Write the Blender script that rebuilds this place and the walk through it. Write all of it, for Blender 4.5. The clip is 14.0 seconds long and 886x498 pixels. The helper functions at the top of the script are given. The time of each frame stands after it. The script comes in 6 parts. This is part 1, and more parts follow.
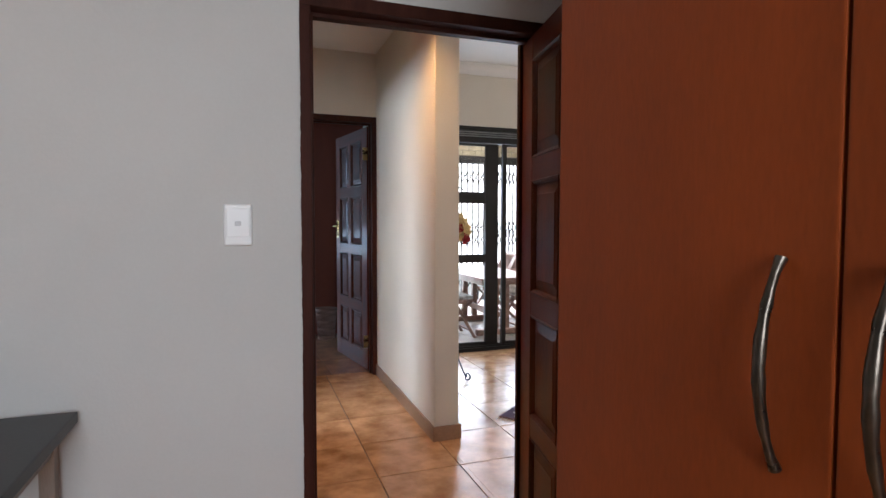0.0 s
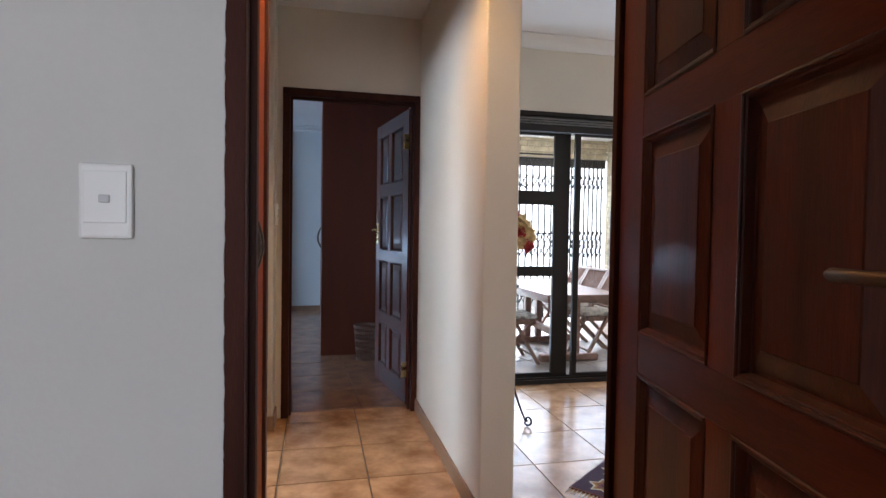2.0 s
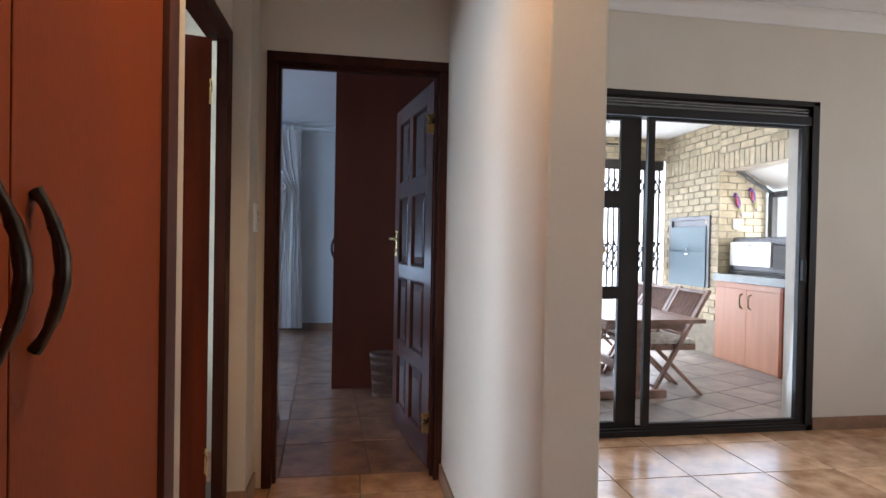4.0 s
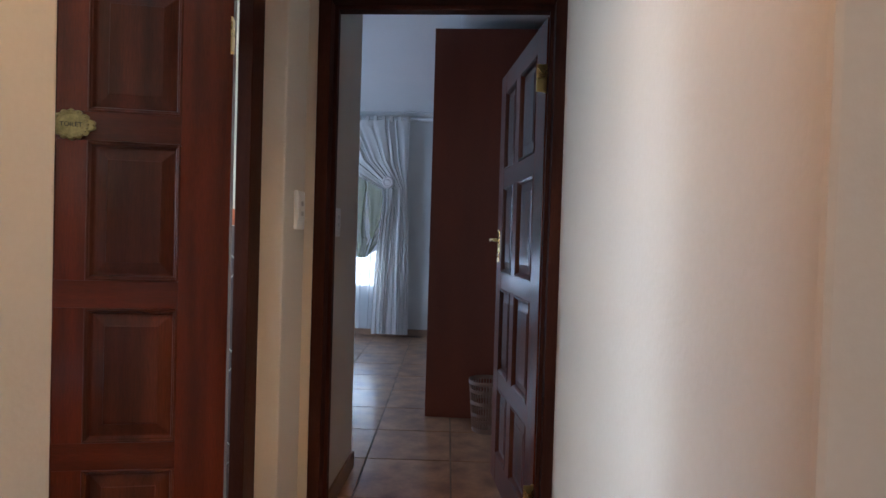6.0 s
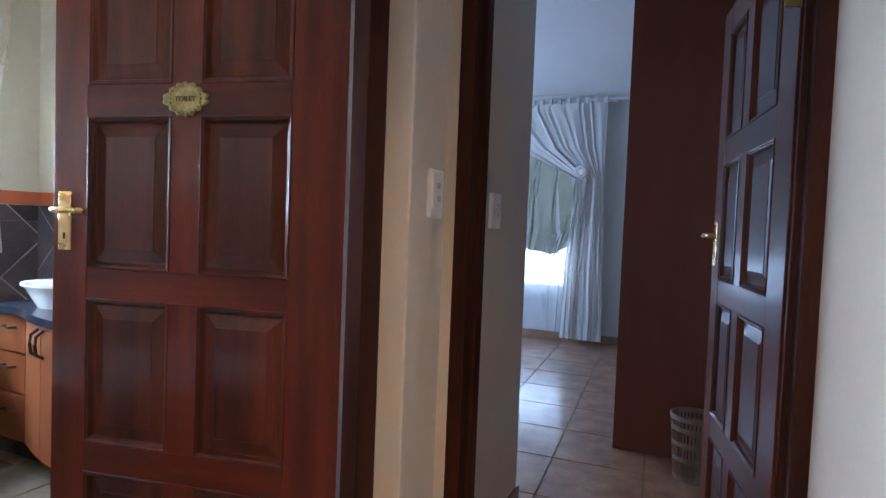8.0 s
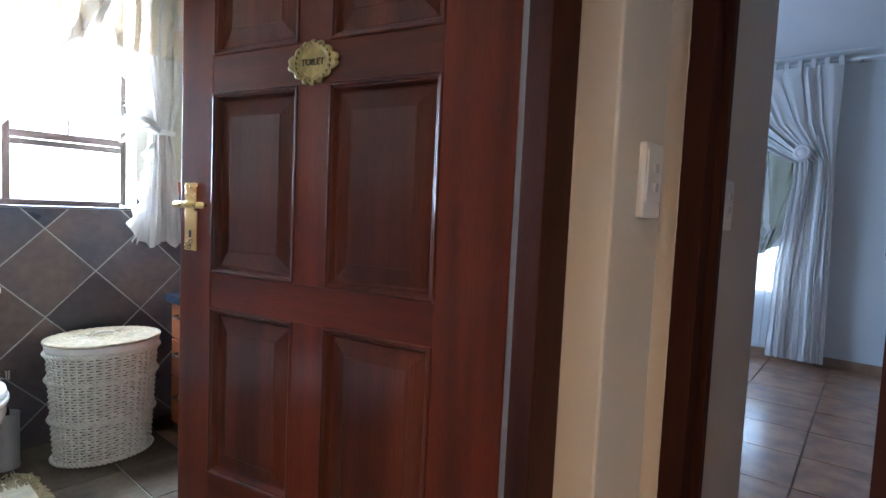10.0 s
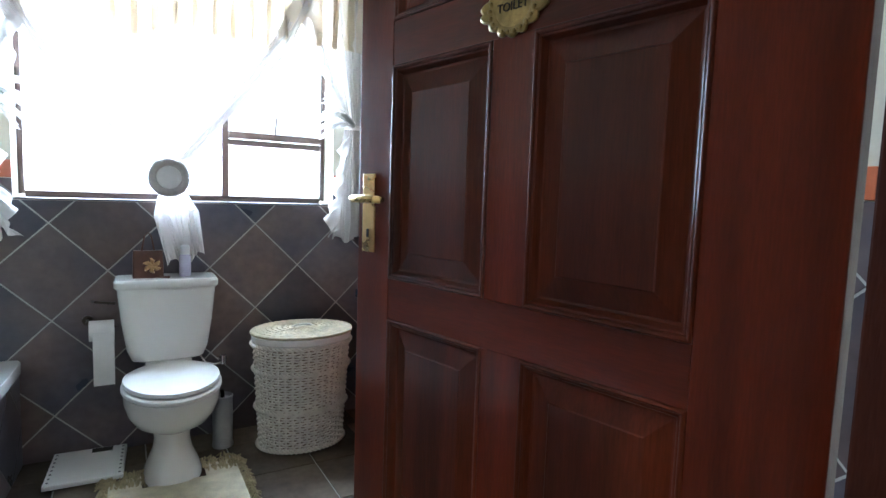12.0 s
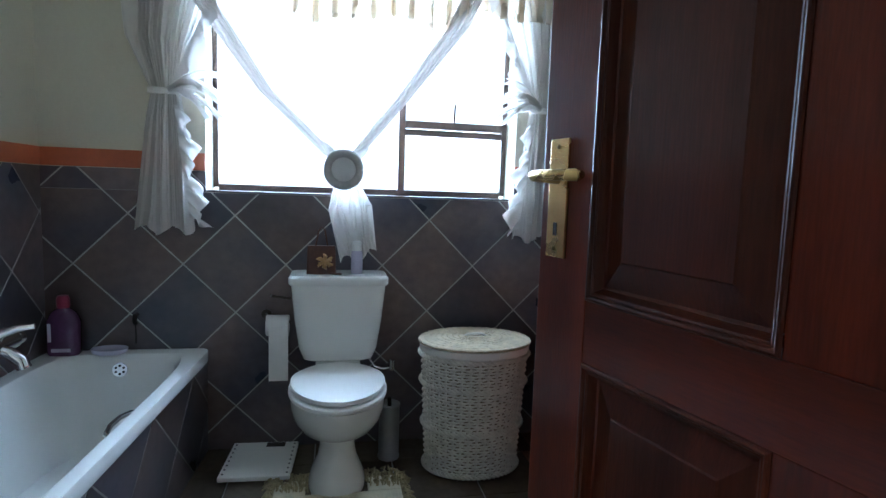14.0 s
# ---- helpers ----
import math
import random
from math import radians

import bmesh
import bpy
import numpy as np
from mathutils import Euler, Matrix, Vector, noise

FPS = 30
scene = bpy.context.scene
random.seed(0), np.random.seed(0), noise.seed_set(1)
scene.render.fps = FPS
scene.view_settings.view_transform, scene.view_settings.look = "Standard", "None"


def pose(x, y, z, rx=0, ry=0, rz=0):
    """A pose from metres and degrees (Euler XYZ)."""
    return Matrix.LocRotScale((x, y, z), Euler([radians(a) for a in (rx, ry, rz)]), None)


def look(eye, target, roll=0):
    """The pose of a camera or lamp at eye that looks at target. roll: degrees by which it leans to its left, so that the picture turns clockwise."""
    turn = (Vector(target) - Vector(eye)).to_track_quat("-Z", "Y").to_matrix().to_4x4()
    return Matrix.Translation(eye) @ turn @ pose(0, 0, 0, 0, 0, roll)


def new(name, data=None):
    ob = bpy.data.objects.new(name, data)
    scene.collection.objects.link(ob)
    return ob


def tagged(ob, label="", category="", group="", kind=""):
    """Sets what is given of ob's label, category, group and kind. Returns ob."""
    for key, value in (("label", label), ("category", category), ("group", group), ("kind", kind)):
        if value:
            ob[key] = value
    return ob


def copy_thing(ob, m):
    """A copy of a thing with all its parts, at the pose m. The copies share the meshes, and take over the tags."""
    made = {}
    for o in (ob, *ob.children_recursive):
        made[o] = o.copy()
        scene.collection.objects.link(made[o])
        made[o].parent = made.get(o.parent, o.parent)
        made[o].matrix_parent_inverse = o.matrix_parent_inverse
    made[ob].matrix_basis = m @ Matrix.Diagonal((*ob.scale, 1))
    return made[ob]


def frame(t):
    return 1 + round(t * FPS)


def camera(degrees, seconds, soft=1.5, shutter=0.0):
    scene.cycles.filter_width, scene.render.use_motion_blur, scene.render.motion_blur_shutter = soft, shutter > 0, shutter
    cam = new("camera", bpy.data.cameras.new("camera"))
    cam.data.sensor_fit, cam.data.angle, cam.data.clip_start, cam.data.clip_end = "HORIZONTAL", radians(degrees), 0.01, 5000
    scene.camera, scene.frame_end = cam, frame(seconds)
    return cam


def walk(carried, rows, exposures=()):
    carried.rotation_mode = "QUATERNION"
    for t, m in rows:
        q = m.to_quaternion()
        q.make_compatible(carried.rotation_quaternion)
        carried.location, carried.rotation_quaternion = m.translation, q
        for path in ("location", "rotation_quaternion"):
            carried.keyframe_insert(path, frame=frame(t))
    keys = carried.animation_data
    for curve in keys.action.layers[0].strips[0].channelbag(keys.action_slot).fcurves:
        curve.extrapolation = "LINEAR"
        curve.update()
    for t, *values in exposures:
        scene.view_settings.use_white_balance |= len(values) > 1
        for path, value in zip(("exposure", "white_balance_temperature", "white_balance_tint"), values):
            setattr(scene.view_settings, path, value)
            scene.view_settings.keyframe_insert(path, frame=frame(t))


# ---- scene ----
cam = camera(77.3, 14.0)
EXPOSURES = [(0, 0.8, 6050, 12), (2.5, 0.66, 5800, 11), (5, 0.60, 5880, 13), (6, 0.64, 5880, 13), (7, 0.66, 5780, 13), (7.5, 0.84, 5480, 13), (8, 1.02, 5420, 13), (10.5, 0.95, 5500, 10), (11, 0.8, 5500, 10), (12, 0.4, 5500, 9), (13, -0.15, 5300, 7), (14, -0.36, 5120, 6)]
PATH = [
    (0, (0.963, 0.692, 1.242), (1.628, 2.576, 1.146), 0.1),
    (0.5, (1.071, 0.896, 1.227), (1.67, 2.802, 1.14), 0.3),
    (1, (1.183, 1.075, 1.225), (1.73, 2.998, 1.151), 0.3),
    (1.5, (1.263, 1.269, 1.19), (1.744, 3.209, 1.121), 0.7),
    (2, (1.298, 1.489, 1.186), (1.74, 3.439, 1.129), 0.9),
    (2.5, (1.349, 1.704, 1.175), (1.758, 3.661, 1.128), 1.0),
    (5, (1.605, 2.787, 1.199), (1.767, 4.781, 1.179), 1.5),
    (5.5, (1.653, 2.975, 1.197), (1.683, 4.974, 1.171), 1.8),
    (6, (1.669, 3.155, 1.201), (1.54, 5.151, 1.166), 1.7),
    (6.5, (1.682, 3.314, 1.206), (1.381, 5.291, 1.162), 1.9),
    (7, (1.714, 3.454, 1.204), (1.23, 5.394, 1.15), 1.9),
    (7.5, (1.722, 3.557, 1.202), (1.04, 5.436, 1.135), 2.0),
    (8, (1.69, 3.663, 1.195), (0.871, 5.486, 1.12), 2.2),
    (10.5, (1.373, 4.083, 1.219), (-0.056, 5.474, 1.062), 2.3),
    (11, (1.327, 4.115, 1.218), (-0.217, 5.374, 1.046), 2.0),
    (11.5, (1.268, 4.151, 1.211), (-0.378, 5.273, 1.037), 2.1),
    (12, (1.171, 4.197, 1.213), (-0.553, 5.194, 1.028), 1.9),
    (12.5, (1.082, 4.246, 1.198), (-0.719, 5.095, 1.009), 1.9),
    (13, (1.014, 4.275, 1.19), (-0.843, 4.992, 0.999), 1.9),
    (13.5, (0.916, 4.303, 1.184), (-0.998, 4.847, 0.988), 1.9),
    (14, (0.813, 4.338, 1.179), (-1.139, 4.725, 0.976), 1.9),
]
walk(cam, [(t, look(eye, target, roll)) for t, eye, target, roll in PATH], EXPOSURES)

# ---- world, sun, large lights ----
world = bpy.data.worlds.new("sky")
world.use_nodes = True
scene.world = world
wn = world.node_tree.nodes
sky = wn.new("ShaderNodeTexSky")
sky.sky_type = "NISHITA"
sky.sun_disc = False
sky.sun_elevation, sky.sun_rotation = radians(55), radians(15)
wn["Background"].inputs["Strength"].default_value = 0.15
world.node_tree.links.new(sky.outputs[0], wn["Background"].inputs[0])


def sun(strength, elevation, azimuth):
    d = bpy.data.lights.new("sun", "SUN")
    d.energy, d.angle, d.color = strength, radians(0.6), (1.0, 0.95, 0.87)
    ob = new("sun", d)
    ob.matrix_world = look((0, 0, 20), (-math.sin(radians(azimuth)) * math.cos(radians(elevation)) * 20,
                                        -math.cos(radians(azimuth)) * math.cos(radians(elevation)) * 20, 20 - 20 * math.sin(radians(elevation))))
    return ob


def window_light(name, eye, target, w, h, watts, color=(0.85, 0.93, 1.0)):
    d = bpy.data.lights.new(name, "AREA")
    d.shape, d.size, d.size_y, d.energy, d.color = "RECTANGLE", w, h, watts, color
    ob = new(name, d)
    ob.matrix_world = look(eye, target)
    return ob


sun(4.0, 55, 15)
window_light("sky_through_start_window", (0.75, -1.44, 1.55), (0.75, 0, 1.4), 1.2, 1.2, 35, (0.94, 0.98, 1.0))
window_light("sky_through_bath_window", (-1.97, 4.48, 1.7), (0, 4.48, 1.5), 1.33, 1.0, 158, (0.76, 0.88, 1.0))
window_light("sky_through_far_window", (-0.35, 10.02, 1.45), (-0.35, 8, 1.2), 1.5, 1.7, 18, (0.40, 0.66, 1.0))
window_light("sky_through_bedroom_side_window", (-2.06, 7.9, 1.5), (0, 7.9, 1.1), 1.8, 1.5, 50, (0.46, 0.68, 1.0))
window_light("sky_through_patio_gate", (4.0, 9.78, 1.1), (4.0, 6, 1.0), 3.4, 2.2, 155, (0.90, 0.95, 1.0))
window_light("sky_through_patio_side", (6.62, 7.1, 1.4), (4.0, 7.1, 1.0), 2.2, 0.9, 42, (1.0, 0.97, 0.90))
window_light("sky_through_lounge_window", (5.9, 3.9, 1.5), (3, 3.9, 1.2), 2.0, 1.6, 9, (1.0, 0.95, 0.88))
window_light("sky_through_sliding_door", (3.4, 5.66, 1.15), (3.4, 3, 0.9), 2.0, 1.9, 27, (0.68, 0.83, 1.0))

lamp_data = bpy.data.lights.new("passage_downlight", "SPOT")
lamp_data.energy, lamp_data.color, lamp_data.spot_size, lamp_data.spot_blend, lamp_data.shadow_soft_size = 37.0, (1.0, 0.60, 0.25), radians(125), 0.7, 0.04
new("passage_downlight", lamp_data).matrix_world = look((1.52, 3.45, 2.555), (1.52, 3.47, 0))

# ---- materials ----
MATS = {}


def mat(name, color, rough=0.5, vary=0.12, scale=6.0, fine=60.0, bump=0.1, metal=0.0, spec=0.5, stretch=(1, 1, 1), tint=None, rand=0.0, coat=0.0, coat_rough=0.05):
    """A surface with coarse and fine colour variation, fine relief and its own roughness."""
    if name in MATS:
        return MATS[name]
    m = bpy.data.materials.new(name)
    m.use_nodes = True
    nt = m.node_tree
    n, l = nt.nodes, nt.links
    b = n["Principled BSDF"]
    co = n.new("ShaderNodeTexCoord")
    mp = n.new("ShaderNodeMapping")
    mp.inputs["Scale"].default_value = stretch
    l.new(co.outputs["Object"], mp.inputs[0])
    oi = n.new("ShaderNodeObjectInfo")
    if rand:
        ad = n.new("ShaderNodeVectorMath")
        ad.operation = "ADD"
        sc = n.new("ShaderNodeVectorMath")
        sc.operation = "SCALE"
        sc.inputs[0].default_value = (17.0, 31.0, 23.0)
        l.new(oi.outputs["Random"], sc.inputs["Scale"])
        l.new(mp.outputs[0], ad.inputs[0])
        l.new(sc.outputs[0], ad.inputs[1])
        src = ad.outputs[0]
    else:
        src = mp.outputs[0]
    big, small = n.new("ShaderNodeTexNoise"), n.new("ShaderNodeTexNoise")
    big.inputs["Scale"].default_value, big.inputs["Detail"].default_value = scale, 5
    small.inputs["Scale"].default_value, small.inputs["Detail"].default_value = fine, 3
    l.new(src, big.inputs["Vector"])
    l.new(src, small.inputs["Vector"])
    mix = n.new("ShaderNodeMix")
    mix.data_type = "RGBA"
    dark = tuple(c * (1 - vary) for c in color)
    lite = tuple(min(1, c * (1 + vary)) for c in (tint or color))
    mix.inputs["A"].default_value, mix.inputs["B"].default_value = (*dark, 1), (*lite, 1)
    ramp = n.new("ShaderNodeMapRange")
    ramp.inputs["From Min"].default_value, ramp.inputs["From Max"].default_value = 0.3, 0.7
    l.new(big.outputs["Fac"], ramp.inputs["Value"])
    l.new(ramp.outputs[0], mix.inputs["Factor"])
    mix2 = n.new("ShaderNodeMix")
    mix2.data_type, mix2.blend_type = "RGBA", "OVERLAY"
    mix2.inputs["Factor"].default_value = min(0.5, vary)
    l.new(mix.outputs["Result"], mix2.inputs["A"])
    l.new(small.outputs["Fac"], mix2.inputs["B"])
    out = mix2.outputs["Result"]
    if rand:
        hs = n.new("ShaderNodeHueSaturation")
        mr = n.new("ShaderNodeMapRange")
        mr.inputs["To Min"].default_value, mr.inputs["To Max"].default_value = 1 - rand, 1 + rand
        l.new(oi.outputs["Random"], mr.inputs["Value"])
        l.new(mr.outputs[0], hs.inputs["Value"])
        l.new(out, hs.inputs["Color"])
        out = hs.outputs[0]
    l.new(out, b.inputs["Base Color"])
    b.inputs["Metallic"].default_value = metal
    b.inputs["Specular IOR Level"].default_value = spec
    b.inputs["Coat Weight"].default_value = coat
    b.inputs["Coat Roughness"].default_value = coat_rough
    rr = n.new("ShaderNodeMapRange")
    rr.inputs["To Min"].default_value, rr.inputs["To Max"].default_value = max(0.02, rough - 0.08), min(1, rough + 0.08)
    l.new(big.outputs["Fac"], rr.inputs["Value"])
    l.new(rr.outputs[0], b.inputs["Roughness"])
    if bump:
        bp = n.new("ShaderNodeBump")
        bp.inputs["Strength"].default_value, bp.inputs["Distance"].default_value = bump, 0.004
        l.new(small.outputs["Fac"], bp.inputs["Height"])
        l.new(bp.outputs[0], b.inputs["Normal"])
    MATS[name] = m
    return m


def glass_mat(name, tint=(1, 1, 1), rough=0.0):
    """Thin clear pane: mostly lets light straight through, with a Fresnel gloss."""
    m = bpy.data.materials.new(name)
    m.use_nodes = True
    n, l = m.node_tree.nodes, m.node_tree.links
    n.remove(n["Principled BSDF"])
    tr, gl, fr, mx = n.new("ShaderNodeBsdfTransparent"), n.new("ShaderNodeBsdfGlossy"), n.new("ShaderNodeFresnel"), n.new("ShaderNodeMixShader")
    tr.inputs[0].default_value = (*tint, 1)
    gl.inputs["Roughness"].default_value = rough
    fr.inputs["IOR"].default_value = 1.22
    l.new(fr.outputs[0], mx.inputs[0])
    l.new(tr.outputs[0], mx.inputs[1])
    l.new(gl.outputs[0], mx.inputs[2])
    l.new(mx.outputs[0], n["Material Output"].inputs[0])
    return m


def sheer_mat(name, color, clear, through_light=0.45):
    """Thin cloth: part see-through, part diffuse, part glowing through from behind."""
    m = bpy.data.materials.new(name)
    m.use_nodes = True
    n, l = m.node_tree.nodes, m.node_tree.links
    n.remove(n["Principled BSDF"])
    tr, di, tl = n.new("ShaderNodeBsdfTransparent"), n.new("ShaderNodeBsdfDiffuse"), n.new("ShaderNodeBsdfTranslucent")
    a, b = n.new("ShaderNodeMixShader"), n.new("ShaderNodeMixShader")
    wv = n.new("ShaderNodeTexNoise")
    wv.inputs["Scale"].default_value = 140
    mr = n.new("ShaderNodeMapRange")
    mr.inputs["To Min"].default_value, mr.inputs["To Max"].default_value = max(0, clear - 0.1), min(1, clear + 0.1)
    l.new(wv.outputs["Fac"], mr.inputs["Value"])
    di.inputs[0].default_value = tl.inputs[0].default_value = (*color, 1)
    a.inputs[0].default_value = through_light
    l.new(di.outputs[0], a.inputs[1])
    l.new(tl.outputs[0], a.inputs[2])
    l.new(mr.outputs[0], b.inputs[0])
    l.new(a.outputs[0], b.inputs[1])
    l.new(tr.outputs[0], b.inputs[2])
    l.new(b.outputs[0], n["Material Output"].inputs[0])
    return m


def glow_mat(name, color, strength):
    m = bpy.data.materials.new(name)
    m.use_nodes = True
    n, l = m.node_tree.nodes, m.node_tree.links
    n.remove(n["Principled BSDF"])
    e = n.new("ShaderNodeEmission")
    e.inputs[0].default_value, e.inputs[1].default_value = (*color, 1), strength
    l.new(e.outputs[0], n["Material Output"].inputs[0])
    return m


PAINT_GREY = mat("cool_white_plaster", (0.61, 0.605, 0.575), 0.75, 0.04, 1.5, 90, 0.12)
PAINT_CREAM = mat("cream_plaster", (0.62, 0.56, 0.47), 0.7, 0.05, 1.5, 90, 0.12)
PAINT_BATH = mat("pale_bath_plaster", (0.60, 0.555, 0.43), 0.7, 0.05, 1.5, 90, 0.12)
CEIL = mat("white_ceiling_paint", (0.72, 0.70, 0.67), 0.85, 0.03, 1.2, 120, 0.06)
FRAME_WOOD = mat("dark_stained_frame_wood", (0.042, 0.012, 0.007), 0.55, 0.35, 3, 60, 0.15, stretch=(6, 6, 0.6), spec=0.12)
PANEL_WOOD = mat("brown_panel_timber", (0.070, 0.0160, 0.0065), 0.40, 0.45, 2.0, 45, 0.10, stretch=(7, 7, 0.5), rand=0.2, spec=0.15, coat=0.25, coat_rough=0.14)
MAHOGANY = mat("red_mahogany_varnish", (0.106, 0.0175, 0.0050), 0.40, 0.38, 2.2, 50, 0.10, stretch=(7, 7, 0.6), spec=0.15, coat=0.28, coat_rough=0.14)
MAHOGANY_H = mat("red_mahogany_rail", (0.092, 0.0160, 0.0050), 0.40, 0.38, 2.2, 50, 0.10, stretch=(0.6, 7, 7), spec=0.15, coat=0.28, coat_rough=0.14)
WARDROBE = mat("reddish_cherry_melamine", (0.240, 0.046, 0.007), 0.5, 0.16, 2, 70, 0.04, stretch=(3, 3, 0.7), spec=0.22)
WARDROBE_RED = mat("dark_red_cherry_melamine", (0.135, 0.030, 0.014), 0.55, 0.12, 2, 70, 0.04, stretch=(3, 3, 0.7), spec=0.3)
# cherry with edge shadow put into its colour, for posts, plinths and carcass
WARDROBE_SHADOW = mat("cherry_edge_shadow_wood", (0.085, 0.028, 0.018), 0.5, 0.2, 3, 70, 0.04, stretch=(4, 4, 0.5))
TILE_PASSAGE = mat("mottled_terracotta_tile", (0.38, 0.18, 0.080), 0.22, 0.17, 7, 40, 0.05, tint=(0.54, 0.31, 0.16), rand=0.08, spec=0.45)
TILE_BEDROOM = mat("dark_brown_glazed_tile", (0.210, 0.095, 0.048), 0.5, 0.2, 7, 40, 0.03, tint=(0.300, 0.155, 0.082), rand=0.08, spec=0.3, coat=1.0, coat_rough=0.2)
GROUT = mat("brown_grout", (0.16, 0.11, 0.08), 0.9, 0.15, 10, 80, 0.2)
SKIRT = mat("brown_skirting_tile", (0.26, 0.15, 0.09), 0.35, 0.2, 8, 60, 0.05)
SLATE = mat("dark_slate_tile", (0.056, 0.074, 0.118), 0.30, 0.32, 2.2, 24, 0.12, tint=(0.135, 0.094, 0.078), rand=0.4)
SLATE_FLOOR = mat("dark_slate_floor_tile", (0.075, 0.055, 0.040), 0.72, 0.3, 3.5, 40, 0.12, tint=(0.10, 0.082, 0.058), rand=0.3, spec=0.12)
GROUT_PALE = mat("pale_grey_grout", (0.44, 0.43, 0.40), 0.9, 0.12, 10, 80, 0.2)
BORDER = mat("terracotta_border_strip", (0.46, 0.115, 0.04), 0.4, 0.12, 6, 50, 0.06)
BLACK_ALU = mat("dark_bronze_aluminium", (0.016, 0.012, 0.010), 0.5, 0.15, 6, 90, 0.03, spec=0.3)
BRASS = mat("polished_brass", (0.72, 0.50, 0.20), 0.28, 0.15, 12, 90, 0.03, metal=1.0)
# copy of the brass with shade in its colour, for the first door's handle
SHADED_BRASS = mat("brass_darkened_as_shade", (0.10, 0.055, 0.025), 0.5, 0.2, 12, 90, 0.03, metal=0.8)
BRASS_OLD = mat("antique_brass", (0.27, 0.20, 0.08), 0.38, 0.3, 30, 120, 0.2, metal=0.85)
CHROME = mat("chrome", (0.75, 0.76, 0.78), 0.08, 0.04, 8, 90, 0.0, metal=1.0)
DARK_METAL = mat("dark_pewter_handle", (0.09, 0.075, 0.06), 0.3, 0.3, 25, 90, 0.1, metal=0.9)
CERAMIC = mat("white_ceramic", (0.78, 0.79, 0.76), 0.12, 0.02, 2, 60, 0.0, coat=0.3)
WHITE_PLASTIC = mat("white_plastic", (0.80, 0.80, 0.78), 0.35, 0.02, 4, 60, 0.02)
SWITCH_GREY = mat("grey_rocker_plastic", (0.52, 0.52, 0.52), 0.4, 0.03, 4, 60, 0.02)
GLASS = glass_mat("clear_window_glass")

# ---- builders ----


def box(bm, x0, x1, y0, y1, z0, z1, bevel=0.0, segs=2):
    vs = [bm.verts.new(v) for v in ((x0, y0, z0), (x1, y0, z0), (x1, y1, z0), (x0, y1, z0), (x0, y0, z1), (x1, y0, z1), (x1, y1, z1), (x0, y1, z1))]
    fs = [bm.faces.new([vs[i] for i in f]) for f in ((3, 2, 1, 0), (4, 5, 6, 7), (0, 1, 5, 4), (1, 2, 6, 5), (2, 3, 7, 6), (3, 0, 4, 7))]
    if bevel:
        es = list({e for f in fs for e in f.edges})
        bmesh.ops.bevel(bm, geom=es, offset=bevel, segments=segs, profile=0.6, affect="EDGES")
    return bm


def boxes(*rows, bevel=0.0):
    bm = bmesh.new()
    for r in rows:
        box(bm, *r, bevel=bevel)
    return bm


def lathe(profile, n=32, sx=1.0, sy=1.0, at=(0, 0, 0)):
    """A turned shape from (radius, z) steps, closed at ends of radius 0."""
    bm = bmesh.new()
    rings = []
    for r, z in profile:
        if r < 1e-5:
            rings.append([bm.verts.new((at[0], at[1], at[2] + z))])
        else:
            rings.append([bm.verts.new((at[0] + r * sx * math.cos(a), at[1] + r * sy * math.sin(a), at[2] + z)) for a in (2 * math.pi * i / n for i in range(n))])
    for a, b in zip(rings, rings[1:]):
        for i in range(n):
            j = (i + 1) % n
            if len(a) == 1 and len(b) > 1:
                bm.faces.new((a[0], b[j], b[i]))
            elif len(b) == 1 and len(a) > 1:
                bm.faces.new((a[i], a[j], b[0]))
            elif len(a) > 1:
                bm.faces.new((a[i], a[j], b[j], b[i]))
    bmesh.ops.recalc_face_normals(bm, faces=bm.faces)
    return bm


def tube(points, radius, n=10, bm=None, taper=None):
    """A round bar along points."""
    bm = bm or bmesh.new()
    pts = [Vector(p) for p in points]
    rings = []
    up = Vector((0.13, 0.21, 1)).normalized()
    for i, p in enumerate(pts):
        d = (pts[min(i + 1, len(pts) - 1)] - pts[max(i - 1, 0)]).normalized()
        s = d.cross(up)
        if s.length < 0.05:
            s = d.cross(Vector((1, 0.1, 0)))
        s.normalize()
        u = s.cross(d)
        r = radius * (taper[i] if taper else 1)
        rings.append([bm.verts.new(p + r * (math.cos(a) * s + math.sin(a) * u)) for a in (2 * math.pi * k / n for k in range(n))])
    for a, b in zip(rings, rings[1:]):
        for k in range(n):
            bm.faces.new((a[k], a[(k + 1) % n], b[(k + 1) % n], b[k]))
    bm.faces.new(rings[0][::-1])
    bm.faces.new(rings[-1])
    bmesh.ops.recalc_face_normals(bm, faces=bm.faces)
    return bm


def mesh_of(name, bm, material, smooth=False):
    me = bpy.data.meshes.new(name)
    bm.to_mesh(me)
    bm.free()
    me.materials.append(material)
    if smooth:
        me.polygons.foreach_set("use_smooth", [True] * len(me.polygons))
        me.set_sharp_from_angle(angle=radians(38))
    return me


def part(name, bm, material, parent=None, label="", smooth=False):
    ob = new(name, mesh_of(name, bm, material, smooth))
    ob.parent = parent
    if label:
        ob["label"] = label
    return ob


def thing(name, label, category, m=None, group="", kind=""):
    ob = new(name)
    ob.empty_display_size = 0.1
    if m is not None:
        ob.matrix_world = m
    return tagged(ob, label, category, group, kind)


def structure(name, bm, material, label, category, smooth=False):
    return tagged(part(name, bm, material, None, "", smooth), label, category, "", "structure")


